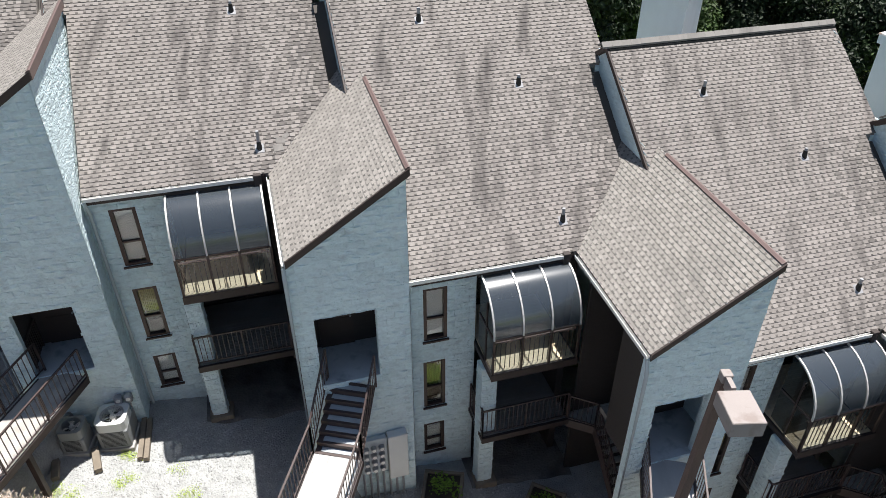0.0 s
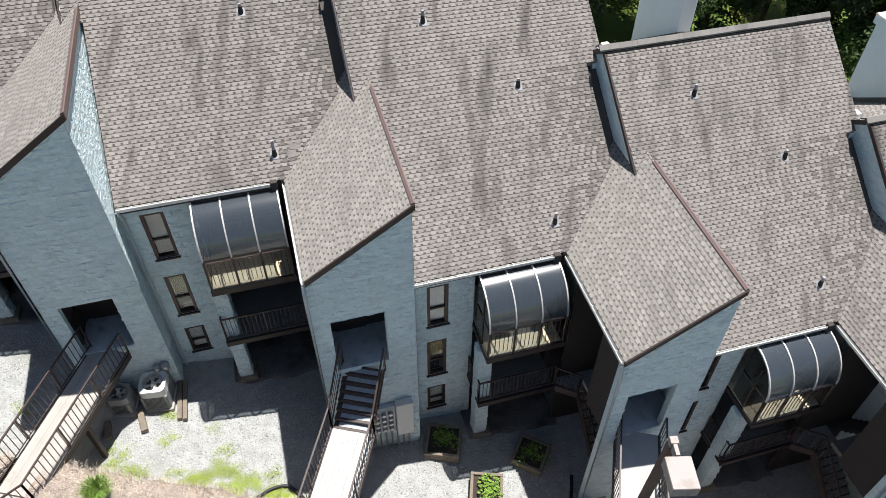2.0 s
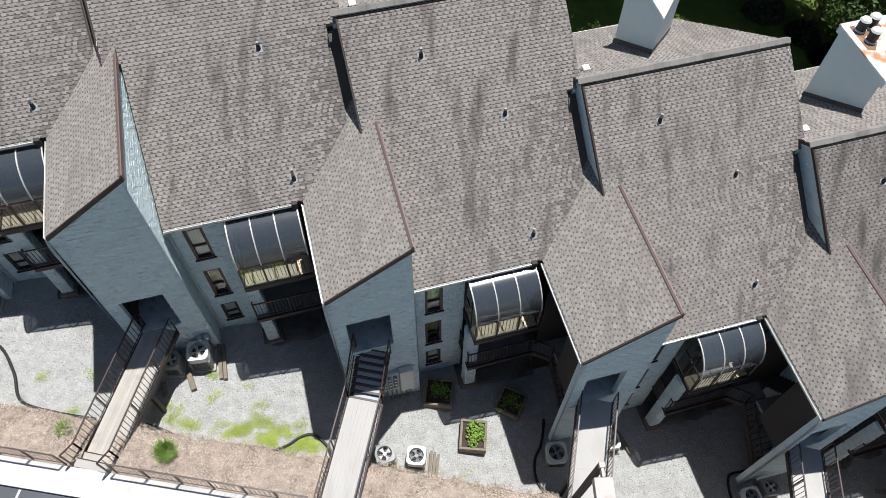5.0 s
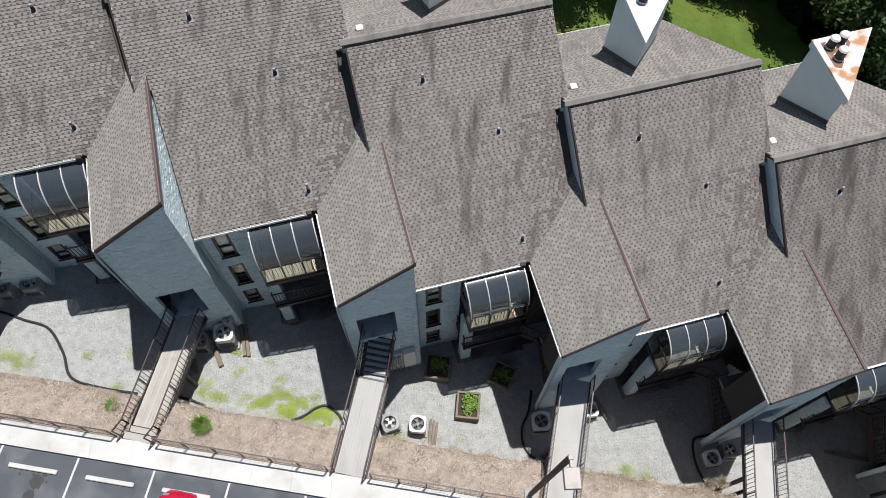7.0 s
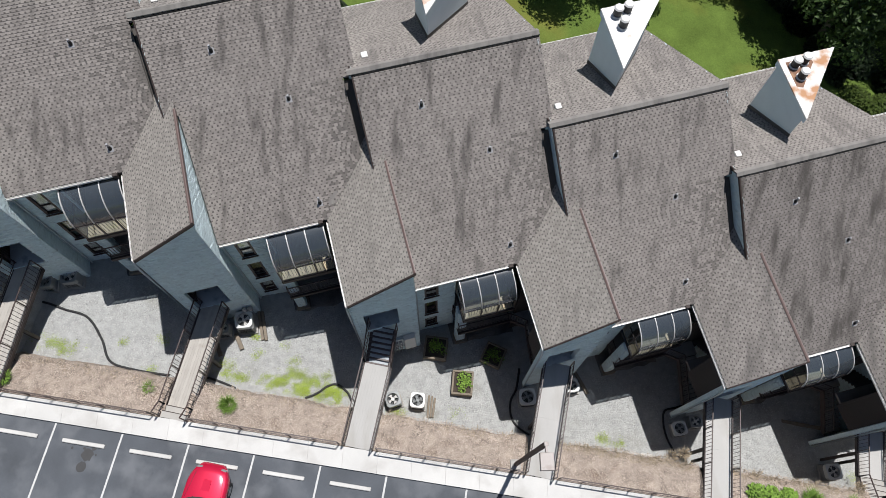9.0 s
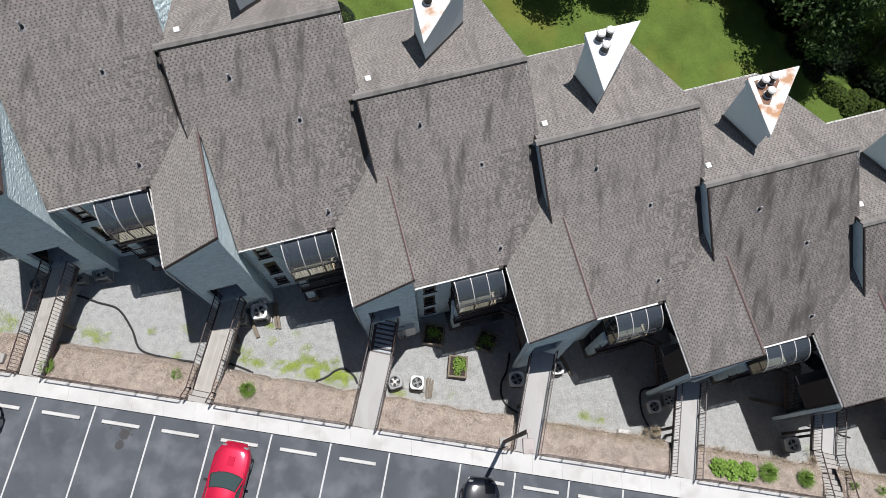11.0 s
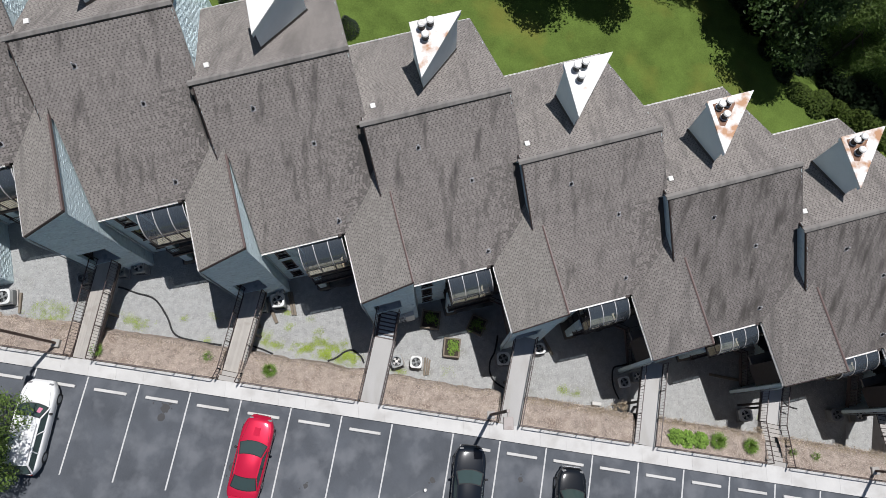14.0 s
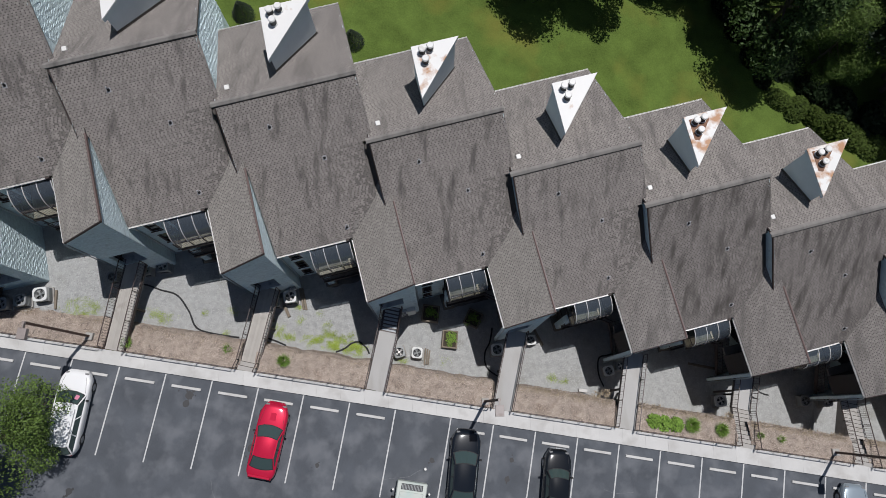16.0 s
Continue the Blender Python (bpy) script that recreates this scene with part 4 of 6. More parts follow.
        u += L + 0.003
    # shed roof of the entrance tower
    s = Shape()
    v0, v1, low_u, top_u = 0.0, 6.6, 0.09, U0 - 0.01
    slab([(low_u, v0, shed_z(low_u)), (top_u, v0, shed_z(top_u)), (top_u, 5.4, shed_z(top_u, 5.4)), (low_u, 5.4, shed_z(low_u, 5.4))])
    slab([(low_u, 5.4, shed_z(low_u, 5.4)), (2.75, 5.4, shed_z(2.75, 5.4)), (2.75, v1, shed_z(2.75, v1)), (low_u, v1, shed_z(low_u, v1))])
    shed = part("shed_roof", s, FELT, h, "sloping roof of the entrance tower")
    c = math.atan((SHED_HIGH - SHED_LOW) / U0)
    up = (math.cos(c), 0, math.sin(c))
    HS = (top_u - low_u + 0.03) / math.cos(c)
    BACK = Vector((0, -1, -RISE)).normalized()
    lim = lambda q: (5.4 if q > (2.80 - low_u) / math.cos(c) else v1) - v0
    tail = lambda q: v1 - v0 - lim(q)
    tagged(part("shingles", tabs(Shape(), (low_u - 0.02, v1, shed_z(low_u - 0.02, v1)), BACK, up, v1 - v0 + 0.1, HS, tail, lambda q: (v1 - v0 - 2.05) * math.hypot(1, RISE) + 0.004, 23).mesh("shingles", PALE, mat2=(PALE_TAB,)), PALE, shed), kind="stuff")
    # trims and gutters
    s = Shape()
    q0, q1 = (low_u - 0.02, shed_z(low_u - 0.02)), (top_u + 0.02, shed_z(top_u + 0.02))
    s.prism([(q0[0], v0 - 0.05, q0[1] - 0.165), (q1[0], v0 - 0.05, q1[1] - 0.165), (q1[0], v0 - 0.003, q1[1] - 0.165), (q0[0], v0 - 0.003, q0[1] - 0.165)],
            [(q0[0], v0 - 0.05, q0[1] + 0.02), (q1[0], v0 - 0.05, q1[1] + 0.02), (q1[0], v0 - 0.003, q1[1] + 0.02), (q0[0], v0 - 0.003, q0[1] + 0.02)])
    part("gable_trim", s, BROWN, h, "dark brown gable board")
    e0, e1, end_v = top_u - 0.065, top_u + 0.035, 4.9
    def strip(a, b, lift0, lift1):
        """A strip along the high edge of the tower roof, between two heights over the roof."""
        ring = [(a, v0), (b, v0), (b, end_v), (a, end_v)]
        s.prism([(u, v, shed_z(min(u, top_u), v) + lift0) for u, v in ring], [(u, v, shed_z(min(u, top_u), v) + lift1) for u, v in ring])
    s = Shape()
    strip(top_u + 0.003, e1, -0.17, 0.055)
    strip(e0, top_u + 0.002, 0.026, 0.055)
    part("edge_flashing", s, RUSTBROWN, h, "red-brown metal roof edge")
    s = Shape()
    for (va, za), (vb, zb) in (((4.85, roof_z(4.85)), (RIDGE_V, RIDGE_Z)), ((RIDGE_V, RIDGE_Z), (BACK_V, BACK_Z))):
        ring = [(RAKE - 0.062, va, za), (RAKE - 0.003, va, za), (RAKE - 0.003, vb, zb), (RAKE - 0.062, vb, zb)]
        s.prism([(u, v, z - 0.13) for u, v, z in ring], [(u, v, z + 0.030) for u, v, z in ring])
    part("rake_board", s, BROWN, h, "dark brown rake board")

    def gutter(a, b, side, mat=WHITE):
        a, b, side = Vector(a), Vector(b), Vector(side)
        s = Shape()
        dn = Vector((0, 0, -0.10))
        w = 0.08
        for p0, p1, q0, q1 in ((0, 0, 0.006, 1), (w - 0.012, 0, w + 0.006, 1)):
            s.prism([a + side * p0 + dn, b + side * p0 + dn, b + side * q0 + dn, a + side * q0 + dn], [a + side * p0, b + side * p0, b + side * q0, a + side * q0])
        s.prism([a + dn, b + dn, b + side * w + dn, a + side * w + dn], [a + dn * 0.88, b + dn * 0.88, b + side * w + dn * 0.88, a + side * w + dn * 0.88])
        L = (b - a).length
        k = int(L / 0.9)
        g = part("gutter", s, mat, h, "white metal gutter")
        part("trough", Shape().prism([a + side * 0.008 + dn * 0.86, b + side * 0.008 + dn * 0.86, b + side * (w - 0.014) + dn * 0.86, a + side * (w - 0.014) + dn * 0.86],
                                          [a + side * 0.008 + dn * 0.7, b + side * 0.008 + dn * 0.7, b + side * (w - 0.014) + dn * 0.7, a + side * (w - 0.014) + dn * 0.7]), WHITE, g)
        for i in range(k + 1):
            p = a.lerp(b, (i + 0.5) / (k + 1)) + side * w / 2
            d = (b - a).normalized() * 0.012
            part("strap", Shape().prism([p - d - side * w / 2, p + d - side * w / 2, p + d + side * w / 2, p - d + side * w / 2], [p - d - side * w / 2 + Vector((0, 0, 0.012)), p + d - side * w / 2 + Vector((0, 0, 0.012)), p + d + side * w / 2 + Vector((0, 0, 0.012)), p - d + side * w / 2 + Vector((0, 0, 0.012))]), mat, g)
    gutter((U0 + 0.03, EAVE_V - 0.05, EAVE_Z - 0.03), (U1 - 0.345, EAVE_V - 0.05, EAVE_Z - 0.03), (0, -1, 0))
    part("rain_head", Shape().bevel_box(U1 - 0.34, U1 - 0.14, EAVE_V - 0.16, EAVE_V + 0.0, EAVE_Z - 0.28, EAVE_Z + 0.02, 0.012), SIDING, h, "dark brown rain-water head")
    gutter((low_u - 0.02, v0 + 0.02, shed_z(low_u) - 0.05), (low_u - 0.02, 3.80, shed_z(low_u, 3.80) - 0.05), (-1, 0, 0))
    gutter((2.45, BACK_V + 0.05, BACK_Z - 0.03), (NEXT + 0.1, BACK_V + 0.05, BACK_Z - 0.03), (0, 1, 0))
    part("fascia", Shape().box(U0 + 0.03, U1 - 0.02, EAVE_V - 0.044, EAVE_V - 0.004, EAVE_Z - 0.26, EAVE_Z - 0.035), BROWN, h)
    part("soffit", Shape().box(U0 + 0.03, U1, EAVE_V, 2.6, EAVE_Z - 0.27, EAVE_Z - 0.20), BROWN, h)
    s = Shape().tube([(U0 + 0.05, EAVE_V - 0.10, EAVE_Z - 0.14), (U0 + 0.05, EAVE_V + 0.02, EAVE_Z - 0.40), (U0 + 0.05, FRONT - 0.10, EAVE_Z - 0.6), (U0 + 0.05, FRONT - 0.10, 0.15)], 0.05, 8)
    part("downspout", s, PIPEBLUE, h, "blue-grey painted downspout")
    s = Shape().tube([(0.03, 0.02, SHED_LOW - 0.12), (0.02, -0.06, SHED_LOW - 0.35), (0.02, -0.09, SHED_LOW - 0.6), (0.02, -0.09, -0.2)], 0.05, 8)
    part("downspout", s, PIPEBLUE, h, "blue-grey painted downspout")
    for u, v, k in ((4.86, 6.50, 0.22), (7.26, 4.62, 0.13)):
        vent_pipe(h, u, v, k)
    zb = roof_z(9.1)
    part("vent_box", Shape().bevel_box(3.00, 3.26, 8.98, 9.26, zb - 0.2, zb + 0.16, 0.02), WHITE, h, "small white roof vent box")


def tower_front(h, porch, v0=0.0):
    """The gable wall of the entrance tower with its open doorway and the porch behind it."""
    hole = (0.53, 2.03, porch, porch + 2.2)
    s = Shape()
    gap = (hole[0] - TL, hole[1] - TL, hole[2], hole[3])
    core(s, (TL, v0, 0), (1, 0, 0), (0, 1, 0), TR - TL, -4.5, 0, 0.2, top=lambda d: shed_z(TL + d) - 0.16, holes=[gap])
    w = part("gable_wall", s, BLOCK, h, "blue-grey painted split-face block gable with an open doorway")
    tagged(part("block_facing", blocks(Shape(), (TL, v0, 0), (1, 0, 0), (0, -1, 0), TR - TL, -4.5, 11.4, top=lambda d: shed_z(TL + d) - 0.16, holes=[gap], seed=31), BLOCK, w), kind="stuff")
    part("porch_floor", Shape().box(0.465, TR - 0.21, v0 + 0.22, v0 + 1.45, porch - 0.18, porch), LANDING, h, "blue-grey concrete landing")
    part("door_sill", Shape().box(0.55, 2.01, v0 + 0.0, v0 + 0.215, porch - 0.1, porch + 0.004), LANDING, h)
    # dark walls added close behind the doorway to keep sky light off the porch
    part("porch_wall", Shape().box(0.34, 2.66, v0 + 1.455, v0 + 1.56, porch - 0.2, SHED_LOW + 0.1), SIDING, h)
    part("porch_side_wall", Shape().box(0.34, 0.46, v0 + 0.22, v0 + 1.45, porch - 0.25, SHED_LOW - 0.2), SIDING, h)
    part("stair_back_wall", Shape().box(0.27, 2.66, v0 + 3.2, v0 + 3.3, -4.5, SHED_LOW + 0.1), SIDING, h)
    if v0 == 0.0 and porch > 4:
        top = porch - 1.28
        part("upper_landing", Shape().box(0.46, 2.66, 1.565, 2.10, porch - 0.18, porch - 0.004), GREYWOOD, h)
        for i in range(7):
            z = porch - 0.177 * (i + 1)
            part("stair_tread", Shape().box(1.65, 2.64, 2.104 + 0.15 * i, 2.28 + 0.15 * i, z - 0.05, z), STEPWOOD, h)
        part("middle_landing", Shape().prism([(u, v, top - 0.16) for u, v in ((-0.05, 2.96), (0.58, 2.46), (1.62, 2.46), (1.62, 3.19), (-0.05, 3.19))],
                                             [(u, v, top) for u, v in ((-0.05, 2.96), (0.58, 2.46), (1.62, 2.46), (1.62, 3.19), (-0.05, 3.19))]), RAMP, h, "blue-grey concrete landing between the flights")
        for i in range(10):
            z = top - 0.18 * (i + 1)
            t = part("stair_tread", Shape().box(0.66, 1.60, 2.25 - 0.21 * i, 2.45 - 0.21 * i, z - 0.05, z), RAMP, h, "grey stair tread")
            part("riser", Shape().box(0.66, 1.60, 2.44 - 0.21 * i, 2.455 - 0.21 * i, z + 0.004, z + 0.125), SIDING, t)
        part("stringer", Shape().beam((0.62, 2.46, top - 0.12), (0.62, 0.35, top - 1.93), 0.05, 0.30), RAIL, h, "red-brown stair stringer")
        part("stringer", Shape().beam((-0.06, 2.93, top - 0.12), (0.60, 2.43, top - 0.12), 0.05, 0.30), RAIL, h)
        railing(h, [(-0.04, 2.92, top), (0.60, 2.42, top), (0.62, 0.42, top - 1.72)], height=1.0)
    railing(h, [(0.50, v0 + 0.4, porch), (0.50, v0 + 1.35, porch)], height=1.0)
    d = part("entry_door", Shape().box(0.7, 1.62, v0 + 1.395, v0 + 1.45, porch + 0.01, porch + 2.05), BROWN, h, "dark brown panelled entry door")
    part("door_panel", Shape().box(0.80, 1.52, v0 + 1.380, v0 + 1.394, porch + 1.1, porch + 1.9), BROWN, d)
    part("door_panel", Shape().box(0.80, 1.52, v0 + 1.380, v0 + 1.394, porch + 0.2, porch + 0.95), BROWN, d)
    part("door_knob", Shape().cyl((1.54, v0 + 1.33, porch + 1.0), (1.54, v0 + 1.394, porch + 1.0), 0.03, 0.02, 10), METAL, d)


first = thing("town_house", unit_pose(0), "blue-grey block town house with taupe shingle roofs and glazed sunroom", "town house", "row of town houses")
house_common(first)
HOUSES = {0: first}
for n in (-3, -2, -1, 1, 2, 3, 4, 5, 6):
    HOUSES[n] = copy_thing(first, unit_pose(n))
for n, h in HOUSES.items():
    tower_front(h, PORCH[n], -2.9 if n == -3 else 0.0)
    vent_pipe(h, *{-1: (7.42, 1.16, 0.36), 0: (7.40, 1.28, 0.24), 1: (7.27, 1.48, 0.20)}.get(n, (7.40, 1.35, 0.22)))
    chimney(h, CAPS[{-3: 0, -2: 0, -1: 0, 0: 1, 1: 0, 2: 2, 3: 2, 4: 1, 5: 1, 6: 2}[n]])

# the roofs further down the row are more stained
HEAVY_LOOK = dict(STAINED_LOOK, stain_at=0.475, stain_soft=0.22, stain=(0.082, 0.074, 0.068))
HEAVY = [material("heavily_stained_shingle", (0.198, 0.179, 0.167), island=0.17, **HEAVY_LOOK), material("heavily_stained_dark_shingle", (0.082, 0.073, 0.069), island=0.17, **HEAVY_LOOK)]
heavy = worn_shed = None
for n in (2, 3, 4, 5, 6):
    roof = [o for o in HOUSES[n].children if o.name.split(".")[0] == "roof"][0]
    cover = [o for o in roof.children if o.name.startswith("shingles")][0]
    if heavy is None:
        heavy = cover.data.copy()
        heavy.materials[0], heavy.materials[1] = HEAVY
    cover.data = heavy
    shed = [o for o in HOUSES[n].children if o.name.startswith("shed_roof")][0]
    cover = [o for o in shed.children if o.name.startswith("shingles")][0]
    if worn_shed is None:
        worn_shed = cover.data.copy()
        worn_shed.materials[0], worn_shed.materials[1] = SHINGLE, SHADOW_TAB
    cover.data = worn_shed

# loose pieces of shingle left in one valley
for a, b, w, d, turn in ((7.90, 1.10, 0.26, 0.15, 0.10), (7.99, 1.27, 0.24, 0.13, -0.10), (8.15, 1.36, 0.17, 0.10, 0.55)):
    c, s = math.cos(turn), math.sin(turn)
    ring = [(a + x * c - y * s, b + x * s + y * c) for x, y in ((-w / 2, -d / 2), (w / 2, -d / 2), (w / 2, d / 2), (-w / 2, d / 2))]
    part("loose_shingle", Shape().prism([(u, v, roof_z(v) + 0.012) for u, v in ring], [(u, v, roof_z(v) + 0.034) for u, v in ring]), RIDGE, HOUSES[-1], "loose grey piece of shingle")

# the end house's tower stands further forward
h = HOUSES[-3]
s = Shape()
core(s, (TR, -2.7, 0), (0, 1, 0), (-1, 0, 0), 2.9, -4.5, SHED_HIGH - 0.20, 0.2)
core(s, (TL, -2.7, 0), (0, 1, 0), (1, 0, 0), 2.9, -4.5, SHED_LOW - 0.14, 0.2)
s.prism([(u, v, shed_z(u) - 0.16) for u, v in ((0.09, -3.0), (U0 - 0.01, -3.0), (U0 - 0.01, -0.06), (0.09, -0.06))], [(u, v, shed_z(u)) for u, v in ((0.09, -3.0), (U0 - 0.01, -3.0), (U0 - 0.01, -0.06), (0.09, -0.06))])
w = part("tower_extension", s, BLOCK, h)
tagged(part("block_facing", blocks(Shape(), (TR, -2.9, 0), (0, 1, 0), (1, 0, 0), 2.9, -4.5, SHED_HIGH - 0.18, seed=41), BLOCK, w), kind="stuff")


# bare earth under the balconies and in the stair halls, recess shade painted into it
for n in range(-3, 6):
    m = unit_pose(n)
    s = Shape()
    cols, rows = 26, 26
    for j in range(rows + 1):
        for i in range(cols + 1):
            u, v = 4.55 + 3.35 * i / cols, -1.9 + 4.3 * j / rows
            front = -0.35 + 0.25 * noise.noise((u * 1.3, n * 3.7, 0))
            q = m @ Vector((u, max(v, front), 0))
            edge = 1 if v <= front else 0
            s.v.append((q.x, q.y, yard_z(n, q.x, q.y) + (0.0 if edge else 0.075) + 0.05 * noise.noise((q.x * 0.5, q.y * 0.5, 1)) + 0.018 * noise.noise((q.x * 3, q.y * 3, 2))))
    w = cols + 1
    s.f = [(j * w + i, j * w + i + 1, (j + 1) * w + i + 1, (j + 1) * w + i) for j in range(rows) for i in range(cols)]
    whole("bare_earth", s, RECESS_EARTH, Matrix(), "bare earth under a balcony, darkened for the recess shade", "earth", "bare earth under the balconies", kind="structure", smooth=True)


# ---------------------------------------------------------------- footbridges from the walk to the porches
def footbridge(n):
    p = unit_pose(n)
    a, b = p @ Vector((0.60, -0.02, PORCH[n])), p @ Vector((1.96, -0.02, PORCH[n]))
    xe = BRIDGE_X[n]
    ye = walk_y(xe) + 0.02
    ze = lot(xe) + 0.14
    mid = (a + b) / 2
    end = Vector((xe, ye, ze))
    d = (end - mid)
    d.z = 0
    L = d.length
    d.normalize()
    s = Vector((-d.y, d.x, 0))
    br = thing("footbridge", Matrix(), "narrow %s footbridge with dark brown steel railings" % ("bleached plank" if n < 1 else "concrete"), "footbridge", "footbridges to the entrances")
    zp = mid.z - 0.01
    w = 0.60
    x0 = 0.0
    drop = zp - ze
    if n == 0:
        zl = ze + 0.17
        k = 7
        for i in range(k):
            q = mid + d * (0.02 + 0.215 * i)
            z = zp - (zp - zl) / k * (i + 1)
            def plank(half, a, b, low, high):
                ring = [q - s * half + d * a, q + s * half + d * a, q + s * half + d * b, q - s * half + d * b]
                return Shape().prism([v + Vector((0, 0, z - zp + low)) for v in ring], [v + Vector((0, 0, z - zp + high)) for v in ring])
            step = part("tread", plank(w, 0.0, 0.24, -0.06, -0.004), RAIL, br, "dark brown stair tread with a pale inlay")
            part("tread_inlay", plank(w - 0.15, 0.015, 0.165, -0.003, 0.008), TREAD, step, "pale grey tread inlay")
            part("riser", plank(w, -0.012, 0.02, 0.0, (zp - zl) / k - 0.066), RAIL, br)
        x0 = 0.02 + 0.215 * k
        z0, z1, x1 = zl - 0.005, ze, L
        line = [(0.0, zp), (x0, zl), (L - 0.05, ze)]
    elif drop < -0.12 and n != 2:
        k = max(1, round(-drop / 0.17))
        x1 = L - 0.28 * k
        z0 = z1 = zp
        for i in range(k):
            q = mid + d * (x1 + 0.28 * i)
            z = zp + (-drop) / (k + 0.0) * (i + 1) - 0.01
            base = [q - s * w, q + s * w, q + s * w + d * 0.30, q - s * w + d * 0.30]
            part("step", Shape().prism([v + Vector((0, 0, zp - 0.3 - zp)) for v in base], [v + Vector((0, 0, z - zp)) for v in base]), RAMP, br)
            nose = [q - s * w, q + s * w, q + s * w + d * 0.035, q - s * w + d * 0.035]
            part("nosing", Shape().prism([v + Vector((0, 0, z - zp + 0.002)) for v in nose], [v + Vector((0, 0, z - zp + 0.012)) for v in nose]), BROWN, br)
        line = [(0.0, zp), (x1, zp), (L - 0.02, ze)]
    else:
        z0, z1, x1 = zp, ze, L
        line = [(0.0, zp), (L - 0.05, ze)]
    def at(x, z):
        return Vector((mid.x, mid.y, 0)) + d * x + Vector((0, 0, z))
    dn = Vector((0, 0, -0.14))
    lanes = 9 if n < 1 else 1
    m = 1 if n < 1 else 2
    seam = 0.0022 if n < 0 else 0.0010
    jig = random.Random(50 + n)
    for i in range(m):
        f0, f1 = i / m, (i + 1) / m
        a0, a1 = at(x0 + (x1 - x0) * f0 + 0.001, z0 + (z1 - z0) * f0), at(x0 + (x1 - x0) * f1 - 0.001, z0 + (z1 - z0) * f1)
        for k in range(lanes):
            l0, l1 = -w + 2 * w * k / lanes + seam, -w + 2 * w * (k + 1) / lanes - seam
            up = Vector((0, 0, jig.uniform(-0.006, 0.0) if lanes > 1 else 0))
            part("deck_plank" if lanes > 1 else "deck_slab", Shape().prism([a0 + s * l0 + dn, a0 + s * l1 + dn, a1 + s * l1 + dn, a1 + s * l0 + dn], [a0 + s * l0 + up, a0 + s * l1 + up, a1 + s * l1 + up, a1 + s * l0 + up]), PLANK if n < 0 else DECK, br)
    for sg in (-1, 1):
        q = Shape().beam(at(x0, z0 - 0.12) + s * sg * (w + 0.035), at(x1, z1 - 0.12) + s * sg * (w + 0.035), 0.05, 0.22)
        part("side_beam", q, BROWN, br, "dark brown steel side beam")
        pts = [at(x, z) + s * sg * (w + 0.035) for x, z in line]
        railing(br, pts, height=1.0, gap=0.17, post=1.6)
    # a bent trestle under the deck
    c = at((x0 + x1) / 2, (z0 + z1) / 2 - 0.2)
    for sg in (-1, 1):
        q = c + s * sg * 0.45
        part("trestle_post", Shape().beam(q, Vector((q.x, q.y, YARD[n] - 0.8)), 0.14, 0.14, up=(0, 1, 0)), BROWN, br)
    return br


for n in range(-3, 7):
    footbridge(n)

# low railings along the back of the walk, between the bridges
for n in range(-4, 6):
    xa, xb = BRIDGE_X[n] + 0.85, BRIDGE_X[n + 1] - 0.85
    th = thing("walk_railing", Matrix(), "low dark brown steel railing along the sidewalk", "railing", "railings along the sidewalk")
    a, b = (Vector((x, walk_y(x) + 0.06, lot(x) + 0.13)) for x in (xa, xb))
    lift = Vector((0, 0, 0.95))
    part("top_rail", Shape().beam(a + lift, b + lift, 0.045, 0.045), RAIL, th)
    part("bottom_rail", Shape().beam(a + lift * 0.1, b + lift * 0.1, 0.028, 0.03), RAIL, th)
    for i in range(7):
        q = a.lerp(b, i / 6)
        part("post", Shape().box(q.x - 0.022, q.x + 0.022, q.y - 0.022, q.y + 0.022, q.z - 0.1, q.z + 0.93), RAIL, th)
    for i in range(1, 40):
        q = a.lerp(b, i / 40)
        part("baluster", BALUSTER, RAIL, th, at=(q.x, q.y, q.z + 0.10)).scale = (0.7, 0.7, 0.84)


# ---------------------------------------------------------------- street lamps
POLEWOOD = material("dark_stained_pole", (0.125, 0.080, 0.062), rough=0.85, var=0.3, scale=3, grain=25, bump=0.5, stretch=(4, 4, 0.4))
HEADMETAL = material("faded_lamp_paint", (0.285, 0.245, 0.225), rough=0.45, var=0.08, scale=3, bump=0.05, stain=(0.22, 0.175, 0.155), stain_at=0.55, stain_scale=4.5)


def street_lamp(x, y, z, height, ang, label, lean=0.0):
    la = thing("street_lamp", pose(x, y, z, 0, 0, ang), label, "street lamp", "lamps along the sidewalk")
    part("base", Shape().bevel_box(-0.23, 0.23, -0.23 - lean, 0.23 - lean, -0.3, 0.16, 0.03), RAMP, la, "square concrete footing")
    part("pole", Shape().beam((0, -lean, 0.1), (0, 0, height - 0.15), 0.14, 0.14, up=(1, 0, 0)), POLEWOOD, la, "dark stained square timber pole")
    part("pole_cap", Shape().bevel_box(-0.075, 0.075, -0.075, 0.075, height - 0.147, height, 0.01), HEADMETAL, la)
    part("arm", Shape().box(0.077, 0.28, -0.035, 0.035, height - 0.22, height - 0.02), HEADMETAL, la)
    hd = part("head", Shape().bevel_box(0.28, 0.88, -0.235, 0.235, height - 0.32, height - 0.06, 0.012), HEADMETAL, la, "boxy pale brown lamp head")
    part("lens", Shape().box(0.34, 0.82, -0.19, 0.19, height - 0.335, height - 0.323), WHITE, hd)


street_lamp(4.01, 7.12, lot(4.01) + 0.05, 8.05, -88, "tall timber lamp post with a boxy head beside a footbridge", lean=0.27)


